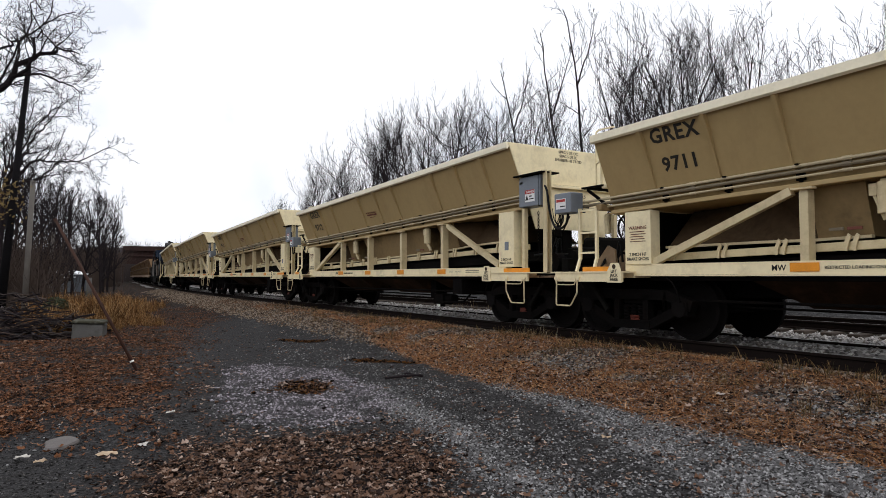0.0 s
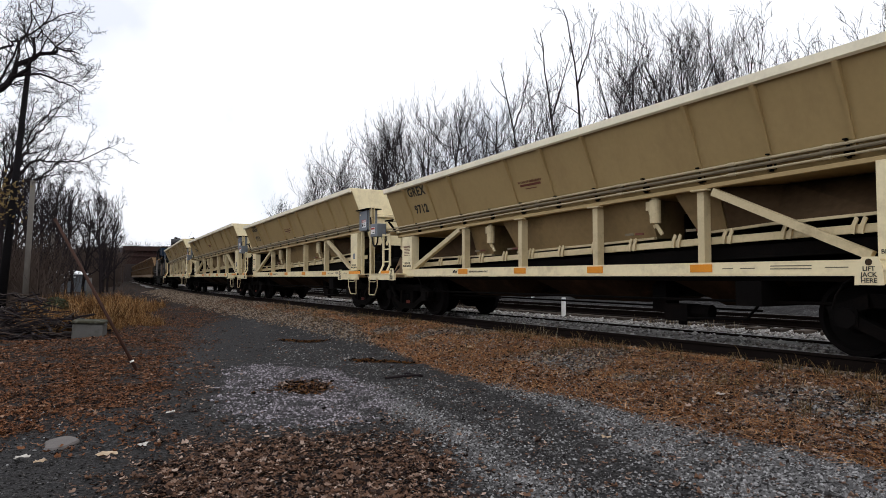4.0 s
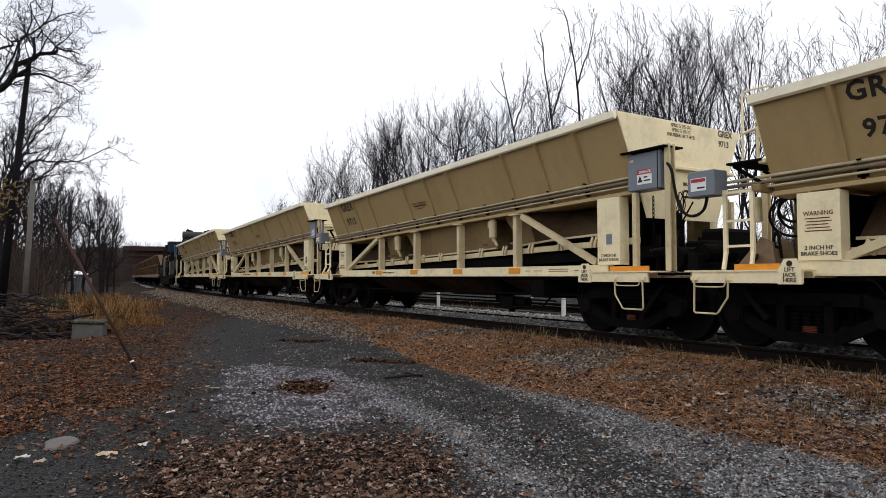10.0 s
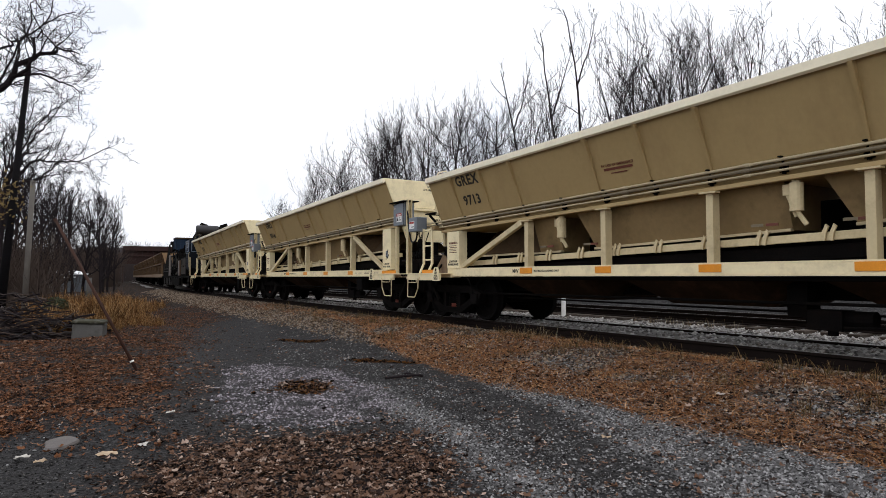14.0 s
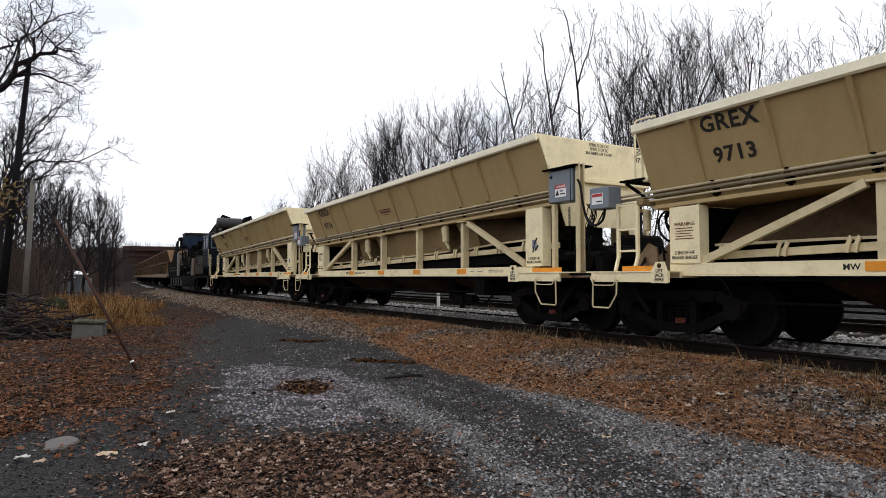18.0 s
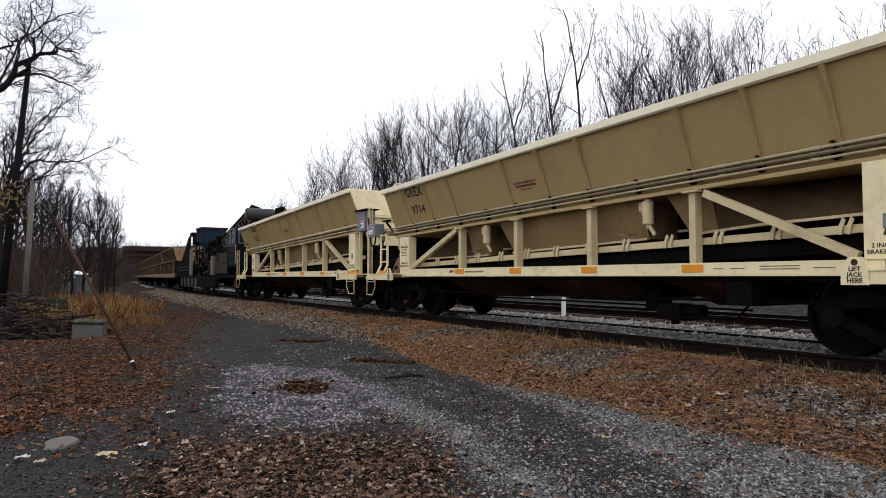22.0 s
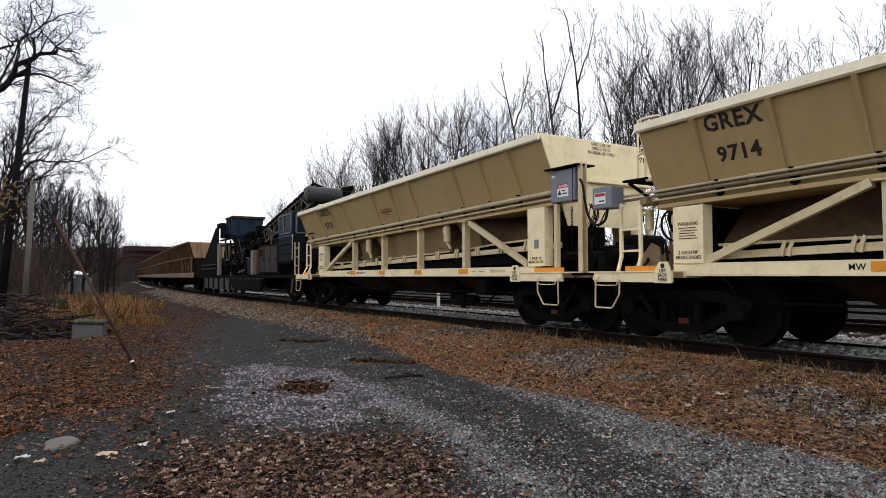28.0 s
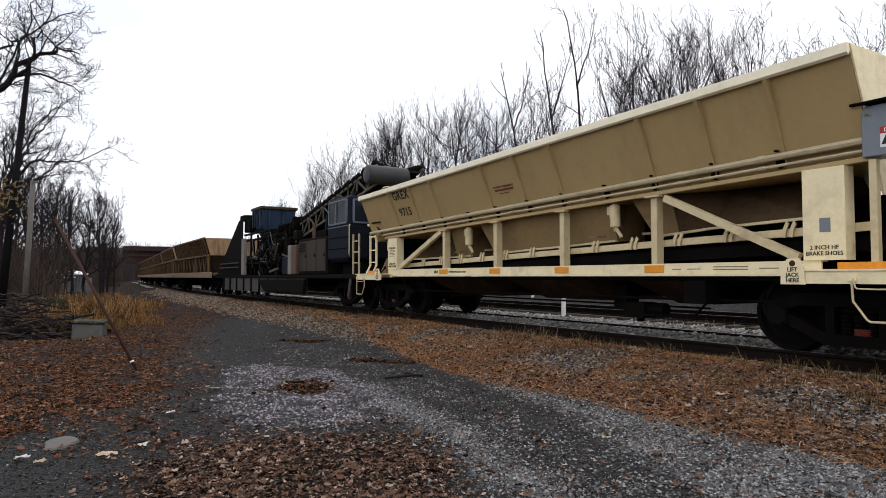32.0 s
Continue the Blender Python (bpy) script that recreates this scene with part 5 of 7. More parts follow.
def ground_z(x, y):
    s, off = across(x, y)
    bank = smooth(-2.6, -0.2, off) * 0.33 - smooth(0.12, 0.4, off) * 0.13 + smooth(10.5, 13.0, off) * 0.5
    far = smooth(60, 400, math.hypot(x, y)) * 0.0
    z = bank + far + 0.03 * rough(x, y, 0.5) + 0.012 * rough(x, y, 2.3, 3)
    z -= 0.045 * math.exp(-((x - 0.44 + 0.28 * (y - 7.68)) / 0.35) ** 2)          # wheel rut
    z += 0.12 * smooth(-8.0, -11.0, off) + 0.5 * smooth(-16, -40, off)
    z -= 0.35 * math.exp(-(((x + 10.3) / 1.6) ** 2 + ((y - 16.2) / 1.2) ** 2))       # hollow under the brush pile
    return z


def zones(x, y):
    """Shares of leaf litter, dead grass and wet gravel, and how far wheels have ground the road fine and dark."""
    s, off = across(x, y)
    w = 0.55 * rough(x, y, 0.45, 5) + 0.3 * rough(x, y, 1.7, 2)
    fine = rough(x, y, 4.1, 8)
    edge = -2.95 - 0.30 * (y - 6.3) if y > 6.3 else -2.95 - 0.6 * (6.3 - y)
    left = smooth(1.0, -0.9, x - edge + 1.1 * w + 0.25 * fine) * smooth(5.3, 6.2, y + 0.6 * w)
    left *= 0.55 + 0.45 * smooth(-0.3, 0.25, rough(x, y, 1.3, 31))
    near = smooth(6.1, 5.2, y + 0.45 * w + 0.2 * fine + 0.55 * max(x + 0.75, 0) + 0.25 * max(-1.5 - x, 0)) * smooth(-2.6, -1.6, x + 0.5 * w) * smooth(0.35, -0.25, x + 0.3 * w)
    near = max(near, 0.3 * smooth(7.0, 5.6, y + 0.8 * w) * smooth(-3.4, -2.2, x + 0.6 * w) * smooth(0.5, -0.6, x + 0.5 * w))
    heap = math.exp(-(((x + 1.75 + 0.25 * (y - 8.25)) / 0.40) ** 2 + ((y - 8.25) / 0.62) ** 2))
    leaf = max(left, near, smooth(0.35, 0.7, heap + 0.2 * fine))
    verge = -2.42 + 0.5 * smooth(8.0, 11.0, s) + 0.9 * smooth(11, 15, s)
    strip = smooth(verge - 0.12, verge + 0.22, off + 0.22 * w + 0.12 * fine) * smooth(0.25, 0.0, off)
    bare = smooth(-1.75, -1.3, off) * smooth(0.12, 0.4, rough(x, y, 0.8, 13) + 0.45 * rough(x, y, 2.7, 15) + 0.75 * math.exp(-(((s - 4.0) / 1.3) ** 2 + ((off + 1.1) / 0.4) ** 2)))
    grass = strip * (1 - 0.85 * bare) * smooth(60, 14, s)
    grass = max(grass, 0.6 * smooth(2.6, 3.1, off) * smooth(0.12, 0.35, w) * smooth(6, 5, off))
    line = -1.82 - 0.29 * (y - 8.0) - 0.07 * (y - 8.0) ** 2 * (1 if y > 8 else 0)
    wet = math.exp(-(((x - line) / 1.02) ** 2 + ((y - 8.1) / 2.25) ** 4))
    wet = smooth(0.32, 0.62, wet + 0.4 * w + 0.15 * fine) * (1 - smooth(0.3, 0.6, heap))
    # pale gravel ridges between the wheel tracks
    track_line = 0.44 - (0.26 if y < 7.7 else 0.36) * (y - 7.68)           # dark wheel track
    ridge_a = 0.72 * smooth(0.28, 0.6, x - track_line + 0.2 * w)
    ridge_b = math.exp(-((x + 0.19 + 0.39 * (y - 6.46) + 0.2 * w) / 0.27) ** 2) * smooth(9.0, 7.5, y)
    ridge_c = 0.35 * math.exp(-((x + 2.1 + 0.42 * (y - 11)) / 0.5) ** 2) * smooth(9.5, 11.5, y) * smooth(0.0, 0.2, w + 0.1)
    rut = 0.84 - 0.66 * max(ridge_a * smooth(19, 12, y), ridge_b, ridge_c) - 0.16 * fine - 0.12 * w
    rut *= 1 - 0.3 * smooth(-2.4, -1.6, off)
    return leaf, grass, wet, min(max(rut, 0.0), 1.0)


def ground_material():
    m = bpy.data.materials.new("yard_ground")
    m.use_nodes = True
    n, l = m.node_tree.nodes, m.node_tree.links
    b = n["Principled BSDF"]
    co = n.new("ShaderNodeTexCoord")
    at = n.new("ShaderNodeVertexColor")
    at.layer_name = "zones"
    sep = n.new("ShaderNodeSeparateColor")
    l.new(at.outputs["Color"], sep.inputs["Color"])

    def nz(scale, detail=5, rough_=0.6):
        t = n.new("ShaderNodeTexNoise")
        t.inputs["Scale"].default_value, t.inputs["Detail"].default_value, t.inputs["Roughness"].default_value = scale, detail, rough_
        l.new(co.outputs["Object"], t.inputs["Vector"])
        return t.outputs["Fac"]

    def ramp(v, stops):
        r = n.new("ShaderNodeValToRGB")
        for i, (p, c) in enumerate(stops):
            e = r.color_ramp.elements[i] if i < 2 else r.color_ramp.elements.new(p)
            e.position, e.color = p, (*c, 1)
        l.new(v, r.inputs["Fac"])
        return r.outputs["Color"]

    def mix(f, a, c):
        x = n.new("ShaderNodeMix")
        x.data_type = "RGBA"
        l.new(f, x.inputs["Factor"])
        l.new(a, x.inputs["A"])
        l.new(c, x.inputs["B"])
        return x.outputs["Result"]

    def edge(zone, scale, lo, hi):
        """A zone's share broken up by noise."""
        a = n.new("ShaderNodeMath")
        a.operation = "MULTIPLY_ADD"
        l.new(nz(scale), a.inputs[0])
        a.inputs[1].default_value = 0.9
        l.new(zone, a.inputs[2])
        r = n.new("ShaderNodeMapRange")
        r.inputs["From Min"].default_value, r.inputs["From Max"].default_value = lo, hi
        l.new(a.outputs[0], r.inputs["Value"])
        return r.outputs["Result"]

    vor = n.new("ShaderNodeTexVoronoi")
    vor.inputs["Scale"].default_value = 34
    l.new(co.outputs["Object"], vor.inputs["Vector"])
    vs = n.new("ShaderNodeSeparateColor")
    l.new(vor.outputs["Color"], vs.inputs["Color"])
    gravel = ramp(vs.outputs["Red"], [(0.0, (0.018, 0.017, 0.017)), (0.5, (0.06, 0.058, 0.057)), (0.85, (0.13, 0.127, 0.125)), (1.0, (0.28, 0.275, 0.27))])
    dirt = ramp(nz(26, 10, 0.85), [(0.36, (0.003, 0.0027, 0.0026)), (0.52, (0.028, 0.0268, 0.0267)), (0.70, (0.11, 0.107, 0.107))])
    base = mix(edge(at.outputs["Alpha"], 4.0, 0.6, 1.15), gravel, dirt)
    vl = n.new("ShaderNodeTexVoronoi")
    vl.inputs["Scale"].default_value = 30
    l.new(co.outputs["Object"], vl.inputs["Vector"])
    vls = n.new("ShaderNodeSeparateColor")
    l.new(vl.outputs["Color"], vls.inputs["Color"])
    litter = ramp(vls.outputs["Green"], [(0.0, (0.002, 0.0016, 0.0014)), (0.5, (0.008, 0.005, 0.0035)), (0.8, (0.03, 0.015, 0.008)), (1.0, (0.10, 0.055, 0.03))])
    base = mix(edge(sep.outputs["Red"], 9, 0.7, 1.25), base, litter)
    turf = ramp(nz(30, 6, 0.75), [(0.3, (0.035, 0.018, 0.010)), (0.55, (0.175, 0.080, 0.033)), (0.75, (0.35, 0.19, 0.09))])
    base = mix(edge(sep.outputs["Green"], 4, 0.72, 1.0), base, turf)
    l.new(base, b.inputs["Base Color"])
    # standing water in the wet zone, between the stones
    film = edge(nz(24, 5, 0.75), 60, 1.0, 1.05)
    lot = edge(sep.outputs["Blue"], 3, 0.72, 1.05)
    wet = n.new("ShaderNodeMath")
    wet.operation = "MULTIPLY"
    l.new(film, wet.inputs[0])
    l.new(lot, wet.inputs[1])
    r = n.new("ShaderNodeMapRange")
    r.inputs["To Min"].default_value, r.inputs["To Max"].default_value = 0.9, 0.12
    l.new(wet.outputs[0], r.inputs["Value"])
    l.new(r.outputs["Result"], b.inputs["Roughness"])
    sp = n.new("ShaderNodeMapRange")
    sp.inputs["To Min"].default_value, sp.inputs["To Max"].default_value = 0.08, 0.8
    l.new(wet.outputs[0], sp.inputs["Value"])
    l.new(sp.outputs["Result"], b.inputs["Specular IOR Level"])
    bp = n.new("ShaderNodeBump")
    bp.inputs["Distance"].default_value = 0.02
    bs = n.new("ShaderNodeMapRange")
    bs.inputs["To Min"].default_value, bs.inputs["To Max"].default_value = 0.9, 0.6
    l.new(wet.outputs[0], bs.inputs["Value"])
    l.new(bs.outputs["Result"], bp.inputs["Strength"])
    ad = n.new("ShaderNodeMath")
    ad.operation = "ADD"
    l.new(vor.outputs["Distance"], ad.inputs[0])
    l.new(nz(20, 5, 0.7), ad.inputs[1])
    l.new(ad.outputs[0], bp.inputs["Height"])
    l.new(bp.outputs["Normal"], b.inputs["Normal"])
    return m


def ground():
    """One sheet, fine near the camera and coarse to the horizon."""
    def ticks(fine0, fine1, step, lo, hi):
        t = list(np.arange(fine0, fine1, step))
        g, p = step, fine1
        while p < hi:
            t.append(p)
            g *= 1.22
            p += g
        t.append(hi)
        g, p = step, fine0
        while p > lo:
            g *= 1.22
            p -= g
            t.insert(0, max(p, lo))
        return t
    xs = ticks(-14.0, 9.0, 0.12, -2500, 2500)
    ys = ticks(2.0, 24.0, 0.12, -1500, 3500)
    verts = [(x, y, ground_z(x, y)) for y in ys for x in xs]
    nx = len(xs)
    faces = [(j * nx + i, j * nx + i + 1, (j + 1) * nx + i + 1, (j + 1) * nx + i) for j in range(len(ys) - 1) for i in range(nx - 1)]
    ob = mesh_from("ground", verts, faces, ground_material(), smooth=True)
    ca = ob.data.color_attributes.new("zones", "FLOAT_COLOR", "POINT")
    ca.data.foreach_set("color", [c for x, y, z in verts for c in zones(x, y)])
    return tagged(ob, "gravel yard with leaf litter, dead grass and wet patches", "ground", kind="structure")


ground()


BED_NEAR = ((-1.75, -0.35), (-1.4, -0.07), (-0.85, -0.05), (-0.66, 0.08), (0.0, 0.115), (0.62, 0.13), (0.95, 0.15), (2.0, 0.12), (2.7, -0.1), (3.2, -0.28))
BED_FAR = ((-1.75, -0.35), (-1.4, -0.07), (-0.6, -0.05), (0.6, -0.05), (1.5, -0.06), (2.3, -0.32))


def bed_top(u, bed):
    """Height of the ballast over the rail's foot, u across from the track's centre."""
    for (u0, v0), (u1, v1) in zip(bed, bed[1:]):
        if u0 <= u <= u1:
            return v0 + (v1 - v0) * (u - u0) / (u1 - u0)
    return -9.0


def railway(centre, s0, s1, name, label, bed):
    """Rails in lengths, ties and the ballast bed of one track."""
    tr = thing(name, label, "railway track", kind="structure")
    prof = [(-0.07, 0), (0.07, 0), (0.07, 0.015), (0.012, 0.035), (0.012, 0.125), (0.037, 0.14), (0.037, 0.165), (0.028, 0.172), (-0.028, 0.172), (-0.037, 0.165),
            (-0.037, 0.14), (-0.012, 0.125), (-0.012, 0.035), (-0.07, 0.015)]
    steps = [s0 + (s1 - s0) * k / 60 for k in range(61)]
    for gauge in (-0.755, 0.755):
        bm = bmesh.new()
        rings = []
        for s in steps:
            rings.append([(*track(s, centre + gauge + u)[:2], RAIL_Z - 0.172 + v) for u, v in prof])
        loft(bm, rings)
        bmesh.ops.recalc_face_normals(bm, faces=bm.faces)
        rail = part("rail", bm, RAIL, tr)
        bm = bmesh.new()
        loft(bm, [[(*track(s, centre + gauge + u)[:2], RAIL_Z + v) for u, v in ((-0.025, 0.0), (0.025, 0.0), (0.025, 0.003), (-0.025, 0.003))] for s in steps])
        bmesh.ops.recalc_face_normals(bm, faces=bm.faces)
        part("rail_head", bm, RAIL_TOP, rail)
    bm = bevel(box(bmesh.new(), -0.115, 0.115, -1.3, 1.3, -0.17, 0.0), 0.012)
    me = None
    rng = random.Random(3)
    k, s = 0, s0
    while s < min(s1, s0 + 150) and k < 280:
        m = on_track(s, centre, RAIL_Z - 0.171 + rng.uniform(-0.012, 0.0), rng.uniform(-1.5, 1.5)) 
        if me is None:
            t = part("tie", bm, TIE, tr)
            me = t.data
            t.matrix_basis = m
        else:
            part_at("tie", me, tr, m)
        s += 0.53
        k += 1
    # bed
    bm = bmesh.new()
    loft(bm, [[(*track(s, centre + u)[:2], RAIL_Z - 0.172 + v) for u, v in bed] for s in steps], close=False, caps=False)
    part("ballast_bed", bm, PALE_BED, tr)
    return tr


railway(TRACK_OFF, -25, 260, "railway_near", "single railway track on ballast with dark rails", BED_NEAR)
railway(TRACK_OFF + 5.6, -25, 260, "railway_far", "second railway track beyond the train", BED_FAR)
# ---- trees ----
def grow_tree(seed, height, lean=0.0, spread=0.55, trunk_r=0.16, limbs=9, twig=0.006, first=0.25, sub=(5, 5, 4), up=0.35, paths=()):
    """Bare tree: the wood thicker than a finger, and the twigs, as two sets of tapered tubes."""
    rng = random.Random(seed)
    wood, twigs = ([], []), ([], [])

    def tube(store, pts, radii, n):
        verts, faces = store
        base = len(verts)
        prev = None
        for i, (p, r) in enumerate(zip(pts, radii)):
            d = (pts[min(i + 1, len(pts) - 1)] - pts[max(i - 1, 0)])
            d = d.normalized() if d.length > 1e-6 else Vector((0, 0, 1))
            u = d.orthogonal().normalized()
            if prev is not None:
                u = (prev - d * prev.dot(d))
                u = u.normalized() if u.length > 1e-5 else d.orthogonal().normalized()
            prev = u
            v = d.cross(u)
            for k in range(n):
                a = 2 * math.pi * k / n
                verts.append(tuple(p + r * (math.cos(a) * u + math.sin(a) * v)))
        for i in range(len(pts) - 1):
            for k in range(n):
                a, b = base + i * n + k, base + i * n + (k + 1) % n
                faces.append((a, b, b + n, a + n))

    def branch(p, d, length, r, level):
        seg = (7, 5, 4, 3, 2)[level]
        pts, radii = [p], [r]
        d = d.normalized()
        wob = (0.10, 0.22, 0.26, 0.30, 0.3)[level]
        tip = max(r * (0.25 if level < 3 else 0.5), 0.0035)
        for i in range(seg):
            d = (d + Vector((rng.gauss(0, wob), rng.gauss(0, wob), rng.gauss(0, wob) + (up * 0.25 if level else 0.0)))).normalized()
            p = p + d * length / seg
            pts.append(p)
            radii.append(r + (tip - r) * (i + 1) / seg)
        n = (8, 6, 4, 3, 3)[level]
        tube(wood if level < 2 else twigs, pts, radii, n)
        spawn(pts, radii, seg, level, length, limbs if level == 0 else sub[level - 1] if level <= len(sub) else 0)

    def spawn(pts, radii, seg, level, length, kids):
        if level >= len(sub):
            return
        for k in range(kids):
            f = (first + (1 - first) * (k + rng.random()) / kids) if level == 0 else 0.2 + 0.8 * (k + rng.random()) / kids
            f = min(f, 0.98)
            i = min(int(f * seg), seg - 1)
            q = pts[i].lerp(pts[i + 1], f * seg - i)
            ax = (pts[i + 1] - pts[i]).normalized()
            ang = rng.uniform(0, 2 * math.pi)
            side = (ax.orthogonal().normalized() * math.cos(ang) + ax.cross(ax.orthogonal().normalized()) * math.sin(ang))
            if level == 0:
                dirn = ax * (1 - spread * 0.6 + 0.3 * f) + side * spread * (1.25 - 0.5 * f)
                ln = height * (0.50 - 0.28 * f) * rng.uniform(0.75, 1.25)
            else:
                dirn = ax * 0.75 + side * rng.uniform(0.45, 0.85) + Vector((0, 0, up * 0.6))
                ln = length * rng.uniform(0.35, 0.62) * (1.1 - 0.4 * f)
            rr = max(min(radii[i] * rng.uniform(0.42, 0.62), 0.035 if paths else 1.0), twig if level >= 2 else 0.012)
            branch(q, dirn, ln, rr, level + 1)

    if not paths:
        branch(Vector((0, 0, -0.15)), Vector((lean, 0, 1)), height * 0.92, trunk_r, 0)
    for r0, r1, kids, path in paths:      # limbs of known course: x, y, z from the foot
        pts = eased(path, 4)
        pts = [p + Vector((rng.gauss(0, 0.03), rng.gauss(0, 0.08), rng.gauss(0, 0.03))) * min(i, 1) for i, p in enumerate(pts)]
        radii = [r0 + (r1 - r0) * i / (len(pts) - 1) for i in range(len(pts))]
        tube(wood, pts, radii, 7)
        spawn(pts, radii, len(pts) - 1, 1, min(sum((q - p).length for p, q in zip(pts, pts[1:])), 3.0), kids)
    return wood, twigs


def tree(name, label, m, mat, group="", **kw):
    t = thing(name, label, "tree", group)
    wood, twigs = grow_tree(**kw)
    mesh_from("trunk", *wood, mat, t, smooth=True)
    mesh_from("crown", *twigs, mat, t)
    t.matrix_basis = m
    return t


SLIM = [tree("bare_tree", "slim leafless tree in the wood behind the tracks", pose(0, 0, -50), BARK, "trees of the wood",
             seed=11 + k, height=(15.5, 14.0, 16.0, 13.5, 15.0)[k], lean=(0.05, -0.06, 0.02, 0.1, -0.03)[k], spread=(0.42, 0.55, 0.36, 0.62, 0.45)[k], trunk_r=0.12, limbs=13,
             first=(0.2, 0.16, 0.3, 0.1, 0.22)[k], sub=(6, 5, 3), up=0.65, twig=0.013) for k in range(5)]


WOOD_EDGE = ((-0.424, 0.044), (-0.275, 0.079), (-0.249, 0.127), (-0.214, 0.166), (-0.179, 0.193), (-0.144, 0.219), (-0.109, 0.241), (-0.074, 0.258), (-0.030, 0.279), (0.014, 0.291), (0.067, 0.296), (0.102, 0.302), (0.137, 0.311), (0.189, 0.324), (0.242, 0.311), (0.268, 0.406), (0.321, 0.436), (0.408, 0.454), (0.479, 0.441), (0.540, 0.428), (0.575, 0.406), (0.619, 0.441), (0.687, 0.467), (0.978, 0.489))      # bearing and rise of the wood's outline


def wood_top(x, y):
    """Height that the wood reaches at a point of the plan."""
    b = x / y
    for (b0, h0), (b1, h1) in zip(WOOD_EDGE, WOOD_EDGE[1:]):
        if b <= b1:
            break
    return EYE_Z + y * (h0 + (h1 - h0) * min(max((b - b0) / (b1 - b0), 0), 1))


def crown_top(t):
    zs = np.concatenate([[v.co.z for v in c.data.vertices] for c in t.children])
    return float(np.percentile(zs, 99))


SLIM_TOPS = [crown_top(t) for t in SLIM]


def stand(kind, top, x, y, share, rz, wide):
    """The pose of a tree of that kind, so high that it reaches a share of the wood's outline."""
    z = ground_z(x, y)
    sc = max((wood_top(x, y) * share - z) / top, 0.15)
    return pose(x, y, z, 0, 0, rz) @ Matrix.Diagonal((sc * wide, sc * wide, sc, 1))


def plant(kind, m):
    """A copy of a tree, in its full size before the pose scales it."""
    keep = kind.matrix_basis.copy()
    kind.matrix_basis = pose(0, 0, 0)
    copy_thing(kind, m)
    kind.matrix_basis = keep


def wood_line():
    rng = random.Random(21)
    used = set()
    for row, (off, step, n) in enumerate(((14.5, 3.9, 30), (19.5, 3.6, 38), (26, 4.6, 34))):
        for k in range(n):
            s = -10 + k * step + rng.uniform(-1.4, 1.4) + row * 3
            o = off + rng.uniform(-1.8, 1.8)
            x, y, _ = track(s, o)
            i = rng.randrange(5)
            if y < 4 or (x / y < 0.14 and rng.random() < 0.5):
                continue
            m = stand(SLIM[i], SLIM_TOPS[i], x, y, rng.uniform(0.74, 0.98), rng.uniform(0, 360), 0.95)
            if i not in used:
                used.add(i)
                SLIM[i].matrix_basis = m
            else:
                plant(SLIM[i], m)


wood_line()
# the front row beside the yard, tree by tree: bearing (x over y), distance, share of the outline's height, turn
for k, (b, y, h, rz) in enumerate(((0.10, 36, 0.9, 20), (0.135, 37, 1.0, 200), (0.262, 31, 0.92, 300), (0.29, 30, 1.0, 10), (0.325, 29, 0.97, 130),
                                   (0.36, 28, 1.02, 260), (0.385, 28, 0.93, 40), (0.42, 27, 0.99, 330), (0.455, 27, 0.95, 150), (0.50, 26, 0.96, 90), (0.545, 25, 1.0, 220),
                                   (0.60, 24, 0.93, 10), (0.65, 23, 1.03, 180))):
    i = (k * 3 + 1) % 5
    plant(SLIM[i], stand(SLIM[i], SLIM_TOPS[i], b * y, y, h, rz, 0.85))
ROUND = tree("bare_tree", "broad leafless tree with a dense fan of fine branches", pose(-4.7, 52, 0.1, 0, 0, 60), BARK, "trees of the wood",
             seed=15, height=13, lean=0.02, spread=0.85, trunk_r=0.15, limbs=18, first=0.12, sub=(8, 6, 4), up=0.6, twig=0.0105)
ROUND_TOP = crown_top(ROUND)
ROUND.matrix_basis = stand(ROUND, ROUND_TOP, -4.7, 52, 0.97, 60, 0.85)
for k, (b, y, h, rz) in enumerate(((-0.245, 70, 0.95, 10), (-0.21, 66, 1.0, 130), (-0.175, 58, 0.96, 250), (-0.15, 56, 1.0, 40), (-0.12, 53, 0.97, 200), (-0.06, 50, 1.0, 300),
                                   (-0.03, 49, 0.98, 90), (0.005, 47, 1.0, 170), (0.03, 45, 0.99, 20), (0.06, 44, 0.97, 220), (-0.10, 60, 1.0, 120), (-0.045, 57, 1.0, 350), (0.085, 40, 0.98, 60), (-0.185, 64, 1.02, 310))):
    plant(ROUND, stand(ROUND, ROUND_TOP, b * y, y, h, rz, 0.8))


def lanky(b, y, seed, path, r):
    """One tall thin tree above the wood's outline; its stem runs through the points of the path."""
    x = b * y
    tree("bare_tree", "tall thin leafless tree above the wood", pose(x, y, ground_z(x, y)), BARK, "trees of the wood", seed=seed, height=14, up=0.5, sub=(4, 4, 3), twig=0.014,
         paths=((r, 0.02, 16, path), (r * 0.5, 0.012, 9, (path[2], path[2] + Vector((0.5, 0, 1.6)), path[2] + Vector((0.9, 0, 3.2))))))


